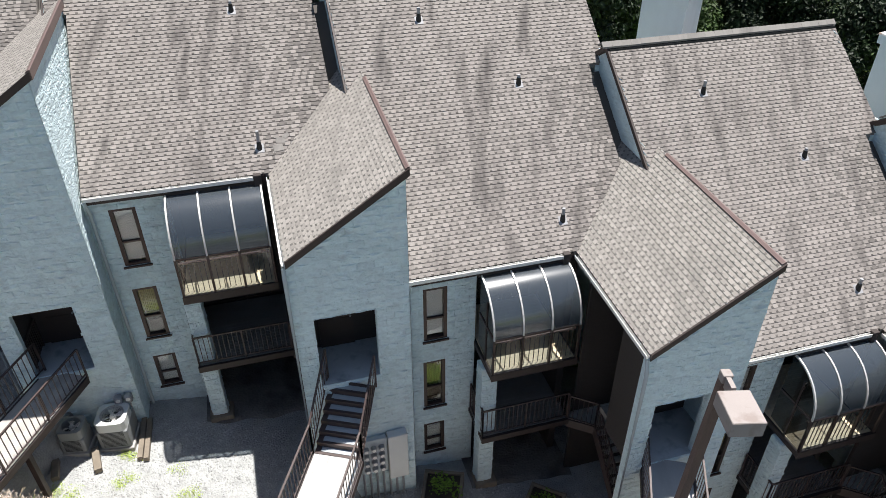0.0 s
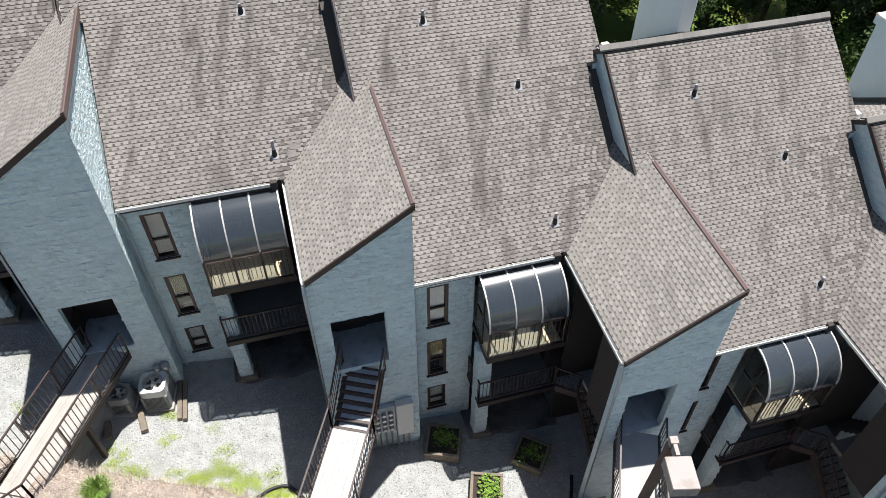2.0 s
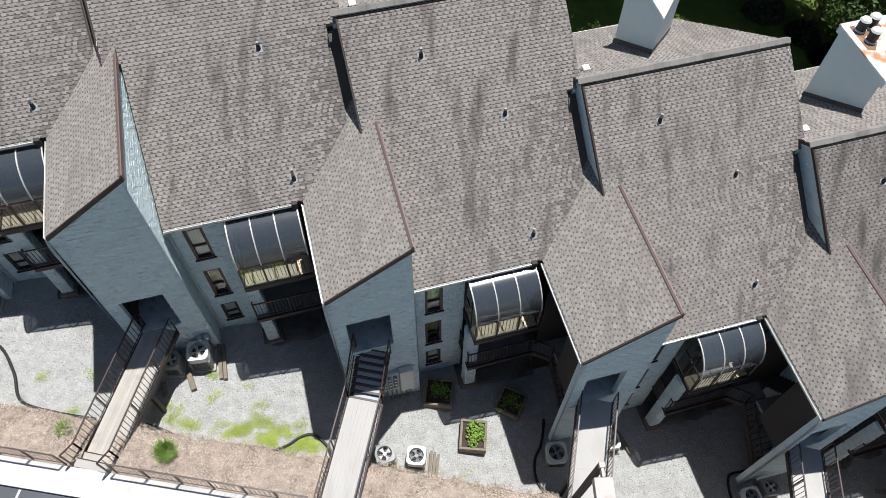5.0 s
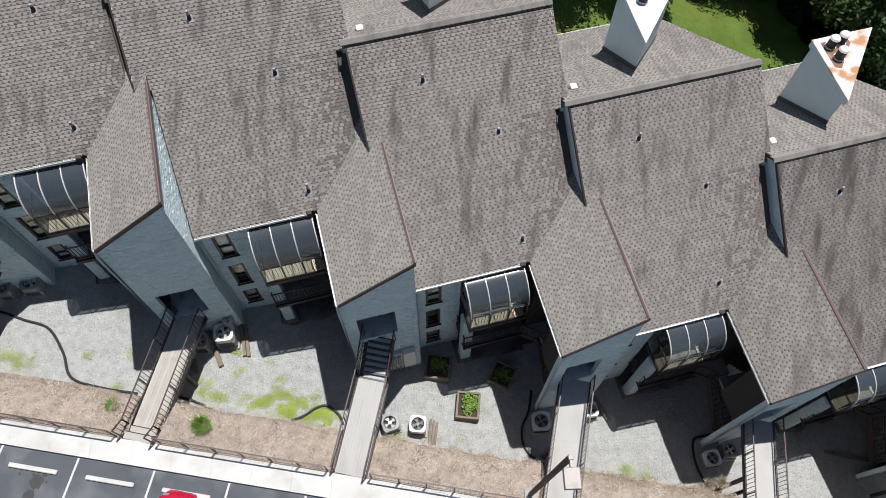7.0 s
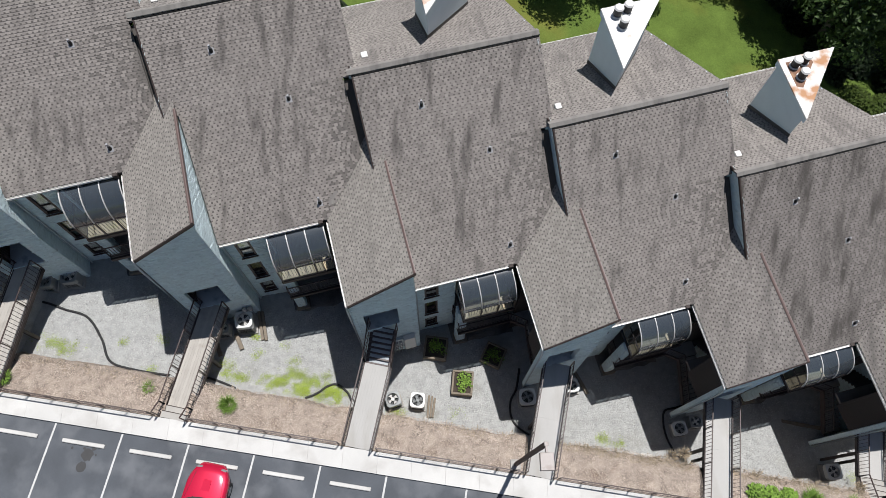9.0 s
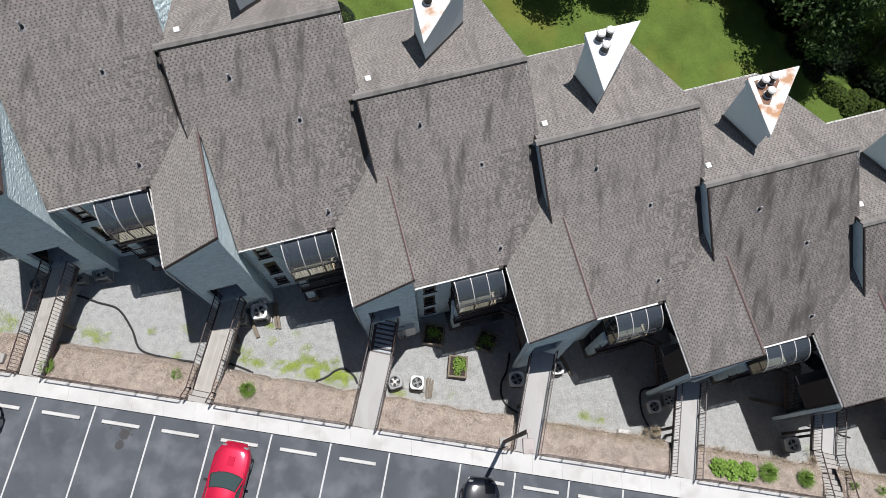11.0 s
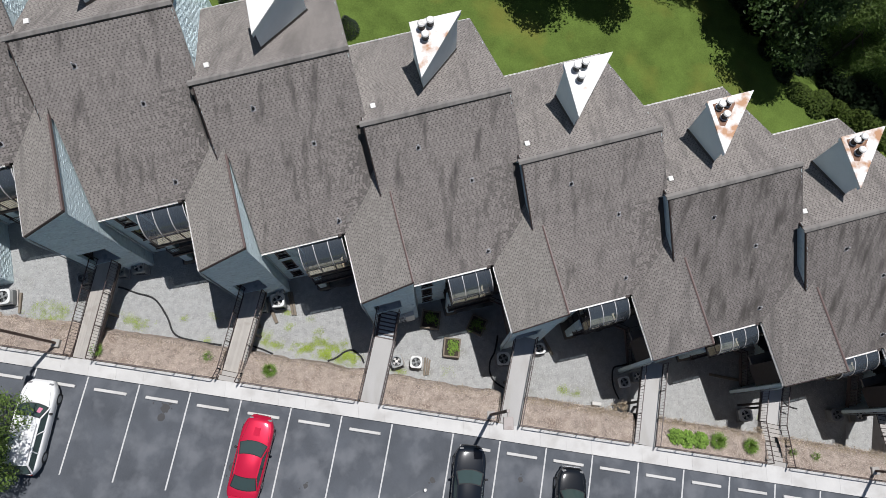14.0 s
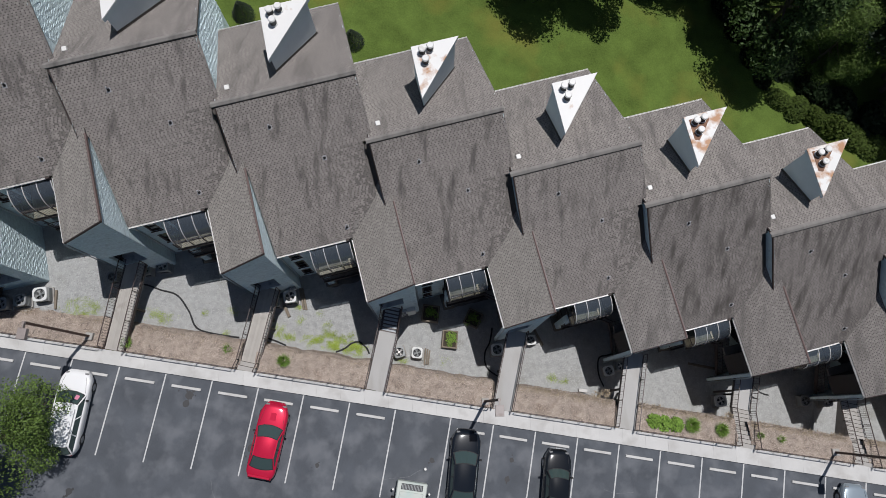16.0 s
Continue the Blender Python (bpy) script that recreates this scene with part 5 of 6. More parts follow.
# ---------------------------------------------------------------- parked cars
def car_paint(name, color, metal=0.0, rough=0.4):
    """Flake paint under a clear coat."""
    return material(name, color, rough=rough, metal=metal, var=0.03, scale=1.0, grain=200, bump=0.0, coat=1.0, coat_rough=0.075, spec=0.05)


CARGLASS = material("car_glass", (0.048, 0.074, 0.070), rough=0.06, var=0.05, bump=0.0, spec=0.9)
LAMPGLASS = material("lamp_glass", (0.22, 0.22, 0.22), rough=0.15, var=0.05, bump=0.0)
TAIL = material("tail_lamp", (0.25, 0.012, 0.010), rough=0.2, var=0.05, bump=0.0)
PINK = material("pink_paper", (0.62, 0.22, 0.32), rough=0.7, var=0.05, bump=0.0)
CABIN = material("car_cabin", (0.025, 0.025, 0.026), rough=0.8, var=0.2, bump=0.1)


def car(m, label, paint, L, W, hood, belt, deck, roof, y_cowl, y_rf, y_rr, y_tail, category="car", scoop=False, rails=False, bed=False, nose=0.42, tag=False):
    """A car with its nose towards +y. Heights above the road; y marks where windscreen and roof begin and end."""
    c = thing("car", m, label, category, "parked cars")
    h = L / 2

    def half(y):
        end = nose if y > 0 else 0.26
        f = max(0.0, (abs(y) - (h - end * 2.2)) / (end * 2.2))
        return W / 2 * (1 - 0.03 * (abs(y) / h) ** 2) * (1 - end * f ** 2.4)

    def top(y):
        if y >= y_cowl:
            f = (y - y_cowl) / (h - y_cowl)
            return belt + (hood - belt) * min(1, f * 0.6) - 0.10 * f ** 2 - 0.22 * max(0.0, (f - 0.80) / 0.20) ** 2
        if y <= y_tail:
            f = (y_tail - y) / max(0.05, h + y_tail)
            return deck - 0.05 * f - 0.22 * max(0.0, (f - 0.75) / 0.25) ** 2
        return belt

    s = Shape()
    n = 26
    for k in range(n + 1):
        y = -h * math.cos(math.pi * k / n)
        w, z = half(y), top(y)
        zb = 0.24 if abs(y) < h - 0.3 else 0.30
        sh = min(z - 0.05, belt - 0.04)
        side = [(0.93, zb), (0.99, zb + 0.14), (1.0, (zb + sh) / 2 + 0.04), (0.975, sh - 0.06), (0.93, (sh + z) / 2 - 0.01), (0.82, z - 0.012), (0.55, z + 0.014), (0.28, z + 0.024)]
        s.v += [(-w * a, y, b) for a, b in side] + [(0, y, z + 0.027)] + [(w * a, y, b) for a, b in reversed(side)]
    q = 17
    for j in range(n):
        s.f += [(j * q + i + 1, j * q + i, (j + 1) * q + i, (j + 1) * q + i + 1) for i in range(q - 1)]
        s.f.append((j * q, j * q + q - 1, (j + 1) * q + q - 1, (j + 1) * q))
    s.f += [tuple(range(q)), tuple(reversed(range(len(s.v) - q, len(s.v))))]
    part("body", s, paint, c, smooth=True)
    wb, wr = half(y_cowl) * 0.90, W / 2 * 0.71
    if bed:
        part("bed_floor", Shape().box(-half(0) * 0.80, half(0) * 0.80, -h + 0.12, y_tail - 0.12, deck + 0.030, deck + 0.045), CABIN, c, "black ribbed truck bed liner")
        for k in (-1, 1):
            part("bed_rail", Shape().box(k * half(0) * 0.88 - 0.05, k * half(0) * 0.88 + 0.05, -h + 0.1, y_tail - 0.06, deck + 0.01, deck + 0.09), CABIN, c)
        for yy in (-h + 0.35, -h + 0.95, y_tail - 0.25):
            part("bed_rib", Shape().box(-half(0) * 0.8, half(0) * 0.8, yy, yy + 0.05, deck + 0.046, deck + 0.085), METAL, c)
    # the glasshouse: lines across the car at cowl, roof front, roof rear and tail
    lines = [(y_cowl, wb, belt, 0.20), (y_rf, wr, roof - 0.05, 0.10), (y_rr, wr * 0.97, roof - 0.04, -0.07), (y_tail, wb * 0.95, belt, -0.14)]

    def at(k, f, x):
        """A point between line k and line k + 1, x from -1 to 1 across."""
        (y0, w0, z0, b0), (y1, w1, z1, b1) = lines[k], lines[k + 1]
        y, w, z, b = y0 + (y1 - y0) * f, w0 + (w1 - w0) * f, z0 + (z1 - z0) * f, b0 + (b1 - b0) * f
        crown = (0.055 + (0.035 * math.sin(math.pi * f) if k == 1 else 0.0)) * (1 - abs(x) ** 2.5)
        return Vector((x * w, y + b * (1 - x * x), z + crown))

    def skin(name, mat, k, x0, x1, f0=0.0, f1=1.0, lift=0.0):
        g = Shape()
        nx, ny = 10, 6
        for j in range(ny + 1):
            for i in range(nx + 1):
                p = at(k, f0 + (f1 - f0) * j / ny, x0 + (x1 - x0) * i / nx)
                g.v.append((p.x, p.y, p.z + lift))
        g.f = [(j * (nx + 1) + i, j * (nx + 1) + i + 1, (j + 1) * (nx + 1) + i + 1, (j + 1) * (nx + 1) + i) for j in range(ny) for i in range(nx)]
        return part(name, g, mat, c, smooth=True)

    skin("roof", paint, 1, -1, 1)
    for k, name in ((0, "windscreen"), (2, "rear_window")):
        skin(name + "_surround", CABIN, k, -0.97, 0.97)
        skin(name, CARGLASS, k, -0.88, 0.88, 0.06, 0.93, 0.012)
    for sg in (-1, 1):
        a, b, d, e = at(0, 0, sg), at(1, 0, sg), at(1, 1, sg), at(2, 1, sg)
        part("side_window", Shape().quad(*([a, b, d, e] if sg < 0 else [e, d, b, a])), CARGLASS, c)
        for p, r in ((a, b), (e, d), (b, d)):
            part("pillar", Shape().beam(p, r, 0.065, 0.055), paint, c)
        for f in ((0.36, 0.70) if rails else (0.5,)):
            part("pillar", Shape().beam(a.lerp(e, f), b.lerp(d, f), 0.05, 0.07), paint if rails else CABIN, c)
        part("mirror", Shape().bevel_box(sg * (W / 2 + 0.03) - 0.08, sg * (W / 2 + 0.03) + 0.08, y_cowl - 0.36, y_cowl - 0.24, belt - 0.04, belt + 0.09, 0.03), CABIN, c)
        hx = half(h - 0.22) * 0.76
        part("headlamp", Shape().bevel_box(sg * hx - 0.13, sg * hx + 0.13, h - 0.32, h - 0.16, hood - 0.34, top(h - 0.24) - 0.005, 0.04), LAMPGLASS, c)
        tx = half(-h + 0.1) * 0.78
        part("tail_lamp", Shape().bevel_box(sg * tx - 0.13, sg * tx + 0.13, -h - 0.012, -h + 0.12, deck - 0.34, deck - 0.20, 0.02), TAIL, c)
        for y in (h - 0.95, -h + 0.95):
            x0, x1 = sorted((sg * (W / 2 - 0.20), sg * (W / 2 + 0.006)))
            w = part("wheel", Shape().cyl((x0, y, 0.33), (x1, y, 0.33), 0.33, None, 20), BLACK, c)
            part("rim", Shape().cyl((x1 if sg > 0 else x0, y, 0.33), ((x1 + 0.012) if sg > 0 else (x0 - 0.012), y, 0.33), 0.21, 0.19, 12), METAL, w)
        part("hood_seam", Shape().beam((sg * half(h - 0.5) * 0.72, h - 0.42, top(h - 0.42) + 0.006), (sg * wb * 0.92, y_cowl + 0.12, belt + 0.016), 0.012, 0.008), CABIN, c)
        if rails:
            part("roof_rail", Shape().beam((sg * wr * 0.88, y_rf - 0.25, roof + 0.03), (sg * wr * 0.86, y_rr + 0.15, roof + 0.03), 0.04, 0.04), METAL, c)
    part("rear_bumper", Shape().bevel_box(-half(-h) * 0.98, half(-h) * 0.98, -h - 0.03, -h + 0.2, 0.30, 0.52, 0.05), paint, c)
    if bed:
        part("front_bumper", Shape().bevel_box(-half(h - 0.1) * 0.95, half(h - 0.1) * 0.95, h - 0.10, h + 0.06, 0.42, 0.66, 0.05), METAL, c, "dull silver steel bumper")
    part("grille", Shape().box(-0.36, 0.36, h - 0.04, h + 0.012, 0.40, 0.56), CABIN, c)
    for x in (-0.45, 0.12):
        part("wiper", Shape().beam((x, y_cowl + 0.17, belt + 0.055), (x + 0.48, y_cowl + 0.10, belt + 0.085), 0.018, 0.018), BLACK, c)
    if tag:
        part("parking_tag", Shape().quad(*[at(0, f, x) + Vector((0, 0, 0.018)) for f, x in ((0.25, 0.45), (0.25, 0.72), (0.62, 0.72), (0.62, 0.45))]), PINK, c, "pink paper tag behind the windscreen")
    if scoop:
        part("hood_scoop", Shape().prism([(-0.20, y_cowl + 0.45, hood - 0.02), (0.20, y_cowl + 0.45, hood - 0.02), (0.17, y_cowl + 0.92, hood - 0.04), (-0.17, y_cowl + 0.92, hood - 0.04)],
                                         [(-0.18, y_cowl + 0.46, hood + 0.045), (0.18, y_cowl + 0.46, hood + 0.045), (0.15, y_cowl + 0.90, hood + 0.05), (-0.15, y_cowl + 0.90, hood + 0.05)]), paint, c)
        part("spoiler", Shape().bevel_box(-0.66, 0.66, -h + 0.06, -h + 0.22, deck - 0.03, deck + 0.06, 0.03), paint, c)
    return c


def park(x, y, turn):
    return pose(x, y, lot(x) + 0.004, 0, 5.4, turn)


car(park(-9.68, 4.46, -9.5), "bright red two-door coupe with a hood scoop", car_paint("red_car_paint", (0.47, 0.012, 0.045), 0.15, 0.36), 4.62, 1.80, 0.90, 0.93, 0.96, 1.33, 0.72, 0.10, -0.95, -1.62, scoop=True, nose=0.46)
car(park(-21.45, 5.85, -5.5), "white station wagon with dark windows and roof rails", car_paint("white_car_paint", (0.80, 0.80, 0.79)), 5.0, 1.90, 0.98, 1.02, 1.05, 1.50, 1.05, 0.45, -1.95, -2.36, rails=True, category="station wagon", tag=True)
car(park(2.35, 2.92, -4.0), "glossy black four-door sedan, parked nose in", car_paint("black_car_paint", (0.008, 0.011, 0.016), 0.0, 0.3), 4.95, 1.86, 0.92, 0.95, 0.98, 1.42, 0.98, 0.30, -1.15, -1.85)
car(park(8.14, 1.76, -4.5), "black pickup truck with an open bed", car_paint("black_truck_paint", (0.009, 0.011, 0.014), 0.0, 0.3), 5.1, 1.70, 1.02, 1.06, 1.02, 1.58, 1.20, 0.75, -0.25, -0.55, bed=True, category="pickup truck")
car(park(27.75, 0.15, -4.0), "pale silver-blue sedan parked nose in", car_paint("silver_car_paint", (0.34, 0.40, 0.44), 0.4, 0.3), 4.7, 1.82, 0.92, 0.95, 0.98, 1.42, 0.9, 0.3, -1.1, -1.75)

# generator trailer
TRAILER = material("pale_green_grey_enamel", (0.50, 0.53, 0.48), rough=0.5, var=0.08, scale=2, bump=0.05, stain=(0.42, 0.50, 0.46), stain_at=0.5)
tr = thing("generator_trailer", park(-0.95, 1.05, -7), "pale beige utility trailer with vented engine cover", "utility trailer")
part("body", Shape().bevel_box(-0.92, 0.92, -1.3, 1.15, 0.45, 1.25, 0.06), TRAILER, tr)
part("lid", Shape().bevel_box(-0.72, 0.72, -1.1, 0.55, 1.253, 1.31, 0.03), TRAILER, tr, "pale green-grey engine cover")
gr = part("vent_frame", Shape().bevel_box(-0.66, 0.66, 0.66, 1.02, 1.253, 1.28, 0.02), ACDARK, tr)
for i in range(14):
    part("slat", Shape().box(-0.62 + 0.09 * i, -0.575 + 0.09 * i, 0.68, 1.0, 1.281, 1.30), ACGREY, gr)
for sg in (-1, 1):
    part("wheel", Shape().cyl((sg * 0.94, -0.2, 0.32), (sg * 1.12, -0.2, 0.32), 0.32, None, 18), BLACK, tr)
    part("marker_lamp", Shape().cyl((sg * 1.12, 0.55, 0.75), (sg * 1.12, 0.55, 0.98), 0.08, 0.06, 12), WHITE, tr)
bl = thing("bollard", pose(0.02, 2.86, lot(0.0), 0, 0, 0), "short white plastic marker cone on the asphalt", "marker")
part("post", Shape().cyl((0, 0, 0), (0, 0, 0.28), 0.10, 0.08, 14), WHITE, bl)


# ---------------------------------------------------------------- air conditioners
def condenser(x, y, z, size, height, turn, tone, dark_fan=False):
    a = thing("air_conditioner", pose(x, y, z, 0, 0, turn), "%s air conditioner condenser on a pad in the gravel" % ("pale enamelled" if tone is ACWHITE else "grey"), "air conditioner", "air conditioners in the yards")
    h = size / 2
    part("pad", Shape().bevel_box(-h - 0.06, h + 0.06, -h - 0.06, h + 0.06, -0.12, 0.07, 0.02), RAMP, a)
    body = part("body", Shape().bevel_box(-h, h, -h, h, 0.07, height - 0.31, 0.03), ACGREY, a)
    for i in range(int((height - 0.42) / 0.05)):
        z0 = 0.14 + 0.05 * i
        part("louvre", Shape().box(-h + 0.10, h - 0.10, -h - 0.006, -h - 0.001, z0, z0 + 0.02), ACDARK, body)
    n = 28
    s = Shape()
    r = h * 0.78
    for q in range(n):
        t = 2 * math.pi * q / n
        cx, cy = math.cos(t), math.sin(t)
        m = max(abs(cx), abs(cy))
        e = min(h / m, h * 1.22)
        s.v += [(r * cx, r * cy, height), (e * cx, e * cy, height - 0.012), (e * cx, e * cy, height - 0.32), (r * cx, r * cy, height - 0.32)]
    for q in range(n):
        p, w = 4 * q, 4 * ((q + 1) % n)
        s.f += [(p, p + 1, w + 1, w), (p + 1, p + 2, w + 2, w + 1), (w + 3, p + 3, p, w)]
    part("top_ring", s, tone, a)
    part("well", Shape().cyl((0, 0, height - 0.309), (0, 0, height - 0.27), r * 0.98, None, 24), ACDARK, a)
    fan = part("fan_hub", Shape().cyl((0, 0, height - 0.15), (0, 0, height - 0.07), 0.09, 0.07, 14), ACGREY if dark_fan else ALU, a)
    for q in range(4):
        t = math.pi / 2 * q + 0.4
        b = Shape()
        p = [Vector((math.cos(t + d) * rr, math.sin(t + d) * rr, height - 0.13 + zz)) for d, rr, zz in ((-0.25, 0.08, 0), (-0.42, r * 0.88, 0.0), (0.30, r * 0.92, 0.06), (0.35, 0.08, 0.03))]
        b.quad(*p)
        part("fan_blade", b, ACGREY if dark_fan else ALU, fan)
    for rr in (0.35, 0.55, 0.75, 0.95):
        ring = [(math.cos(2 * math.pi * q / 24) * r * rr, math.sin(2 * math.pi * q / 24) * r * rr, height - 0.01) for q in range(25)]
        part("guard_ring", Shape().tube(ring, 0.003, 4), ACGREY, a)
    for q in range(8):
        t = math.pi / 4 * q
        part("guard_spoke", Shape().beam((0.06 * math.cos(t), 0.06 * math.sin(t), height - 0.012), (r * math.cos(t), r * math.sin(t), height - 0.012), 0.006, 0.006), ACGREY, a)
    return a


def on_yard(n, x, y, up=0.0):
    return yard_z(n, x, y) + 0.02 + up


for n, x, y, size, tall, turn, tone, dark in ((-1, -9.42, 13.66, 0.84, 1.04, 8, ACWHITE, False), (-1, -10.41, 13.27, 0.66, 0.88, 6, ACGREY, False), (0, -2.06, 10.29, 0.74, 0.72, 20, ACGREY, False),
                                              (0, -0.84, 10.29, 0.74, 0.72, -4, ACWHITE, True), (0, 4.73, 10.72, 0.82, 0.78, 4, ACWHITE, True), (1, 7.22, 11.55, 0.70, 0.70, 10, ACWHITE, True),
                                              (1, 12.91, 9.55, 0.72, 0.74, 12, ACWHITE, True), (1, 13.80, 9.95, 0.66, 0.72, 8, ACGREY, False), (-2, -17.62, 15.26, 0.78, 0.80, 8, ACGREY, False),
                                              (-2, -18.65, 14.92, 0.66, 0.72, 8, ACGREY, True), (2, 21.5, 7.68, 0.82, 0.80, 5, ACWHITE, False), (-3, -24.34, 12.91, 0.88, 0.80, 10, ACWHITE, True),
                                              (-3, -25.45, 12.50, 0.76, 0.76, 10, ACGREY, False), (-3, -26.5, 12.2, 0.76, 0.76, 10, ACGREY, True), (-3, -20.31, 14.25, 0.66, 0.74, 10, ACGREY, True), (3, 28.6, 7.9, 0.80, 0.80, 5, ACGREY, True), (3, 30.3, 7.9, 0.76, 0.76, 5, ACGREY, False)):
    condenser(x, y, on_yard(n, x, y), size, tall, turn, tone, dark)


# ---------------------------------------------------------------- planters, timbers, hoses, meters
def leaf_clump(s, x, y, z, r, n, rng, size=0.09, tall=0.4, flat=False):
    for _ in range(n):
        a, d = rng.random() * 6.283, r * math.sqrt(rng.random())
        px, py = x + d * math.cos(a), y + d * math.sin(a)
        pz = z + (0.03 if flat else tall * rng.random() * (1 - 0.6 * d / r))
        t, w = rng.random() * 6.283, size * rng.uniform(0.6, 1.3)
        dx, dy, up = math.cos(t) * w, math.sin(t) * w, w * rng.uniform(-0.3, 0.7)
        ox, oy = -math.sin(t) * w * 0.35, math.cos(t) * w * 0.35
        s.add([(px, py, pz), (px + dx * 0.5 + ox, py + dy * 0.5 + oy, pz + up * 0.7), (px + dx, py + dy, pz + up * 0.6), (px + dx * 0.5 - ox, py + dy * 0.5 - oy, pz + up * 0.7)], [(0, 1, 2, 3)])


def grass_clump(s, x, y, z, r, n, rng, tall=0.6):
    for _ in range(n):
        a, d = rng.random() * 6.283, r * 0.5 * math.sqrt(rng.random())
        px, py = x + d * math.cos(a), y + d * math.sin(a)
        lean, h = rng.uniform(0.1, 0.8) * r, tall * rng.uniform(0.5, 1.0)
        t = a + rng.uniform(-0.6, 0.6)
        mx, my = math.cos(t) * lean, math.sin(t) * lean
        w = 0.007
        ox, oy = -math.sin(t) * w, math.cos(t) * w
        s.add([(px - ox, py - oy, z), (px + ox, py + oy, z), (px + mx * 0.5 + ox, py + my * 0.5 + oy, z + h * 0.8), (px + mx * 0.5 - ox, py + my * 0.5 - oy, z + h * 0.8), (px + mx, py + my, z + h * 0.75)], [(0, 1, 2, 3), (3, 2, 4)])


def planter(x, y, z, w, d, turn, height, label, seed, full=1.0):
    p = thing("planter", pose(x, y, z, 0, 0, turn), label, "planter box", "planters in the gravel yard")
    a, b = w / 2, d / 2
    k = 0.10
    for lvl in range(3):
        z0, z1 = height / 3 * lvl + (0.0 if lvl else -0.1), height / 3 * (lvl + 1) - 0.008
        o = 0.012 * (lvl % 2)
        for x0, x1, y0, y1 in ((-a, a, -b - o, -b + k), (-a, a, b - k, b + o), (-a - o, -a + k, -b + k + 0.004, b - k - 0.004), (a - k, a + o, -b + k + 0.004, b - k - 0.004)):
            part("timber", Shape().bevel_box(x0, x1, y0, y1, z0, z1, 0.012), OLDWOOD, p)
    part("soil", Shape().box(-a + k, a - k, -b + k, b - k, 0.0, height - 0.09), SOIL, p)
    s = Shape()
    r = random.Random(seed)
    for _ in range(9):
        leaf_clump(s, r.gauss(0, 0.19), r.gauss(0, 0.22), height - 0.08, 0.20, int(70 * full), r, 0.085, 0.34)
    tagged(part("foliage", s, GRASS, p, "leafy green herbs"), kind="stuff")
    return p


planter(1.40, 11.33, on_yard(0, 1.4, 11.3, -0.06), 1.08, 1.24, -4, 0.52, "square timber planter full of green herbs on the gravel", 1, 0.6)
planter(-0.01, 13.10, on_yard(0, 0.0, 13.2, -0.05), 1.2, 1.2, -6, 0.46, "weathered timber planter with a green shrub by the wall", 2, 0.4)
planter(3.02, 12.90, on_yard(0, 3.0, 13.0, -0.05), 1.1, 1.15, -24, 0.42, "tilted timber planter with sparse plants in the shade", 3, 0.3)


def timber(x0, y0, x1, y1, z, w, label="weathered timber lying on the gravel"):
    s = Shape().beam((0, 0, 0.08), (math.hypot(x1 - x0, y1 - y0), 0, 0.08), w, 0.15)
    whole("timber_beam", s, OLDWOOD, pose(x0, y0, z, 0, 0, math.degrees(math.atan2(y1 - y0, x1 - x0))), label, "timber", "timbers on the gravel")


for n, a, b, c, d, w in ((-1, -8.98, 14.38, -8.60, 12.92, 0.14), (-1, -8.82, 14.40, -8.43, 12.92, 0.13), (-1, -9.92, 13.14, -9.52, 12.38, 0.19), (-1, -10.75, 12.6, -10.50, 12.0, 0.19), (0, -0.27, 10.66, -0.34, 9.5, 0.10),
                         (0, -0.12, 10.62, -0.20, 9.55, 0.09), (0, 0.02, 10.53, -0.08, 9.55, 0.10), (1, 7.54, 12.37, 8.16, 11.23, 0.16), (-3, -23.75, 13.3, -23.65, 12.1, 0.12), (2, 19.4, 10.4, 21.8, 10.0, 0.18)):
    timber(a, b, c, d, on_yard(n, (a + c) / 2, (b + d) / 2), w)


def hose(pts, n_yard, label="black corrugated drain pipe on the gravel"):
    q = []
    n = len(pts)
    for i in range(n - 1):
        p0, p1, p2, p3 = pts[max(i - 1, 0)], pts[i], pts[i + 1], pts[min(i + 2, n - 1)]
        for k in range(10):
            t = k / 10
            q.append(tuple(0.5 * (2 * p1[d] + (p2[d] - p0[d]) * t + (2 * p0[d] - 5 * p1[d] + 4 * p2[d] - p3[d]) * t * t + (3 * p1[d] - p0[d] - 3 * p2[d] + p3[d]) * t ** 3) for d in (0, 1)))
    q.append(pts[-1])
    h = thing("drain_pipe", Matrix(), label, "drain pipe", "drain pipes in the yards")
    part("pipe", Shape().tube([(a, b, on_yard(n_yard, a, b) + 0.045) for a, b in q], 0.052, 10), BLACK, h, smooth=True)
    ribs = Shape()
    for i in range(0, len(q) - 1):
        a, b = (Vector((*w, on_yard(n_yard, *w) + 0.045)) for w in (q[i], q[i + 1]))
        ribs.cyl(a.lerp(b, 0.3), a.lerp(b, 0.6), 0.060, None, 10)
    tagged(part("ribs", ribs, BLACK, h), kind="stuff")


hose([(-19.9, 14.2), (-19.24, 14.1), (-18.58, 14.0), (-17.76, 13.74), (-16.68, 13.42), (-15.83, 12.4), (-15.23, 11.34), (-14.04, 10.99), (-12.49, 10.81)], -2)
hose([(-6.29, 10.14), (-5.77, 10.38), (-5.27, 10.77), (-4.81, 10.88), (-4.29, 10.51), (-4.07, 10.1)], -1)
hose([(-11.2, 10.95), (-10.62, 10.83), (-10.06, 10.64), (-9.59, 10.45)], -1)
hose([(4.40, 12.3), (4.34, 11.84), (4.2, 11.18), (3.92, 10.58), (3.91, 9.85), (4.22, 9.3), (4.85, 8.9)], 0)
hose([(13.4, 10.85), (12.99, 10.72), (12.38, 10.53), (12.24, 9.86), (12.34, 9.12), (12.64, 8.46)], 1)
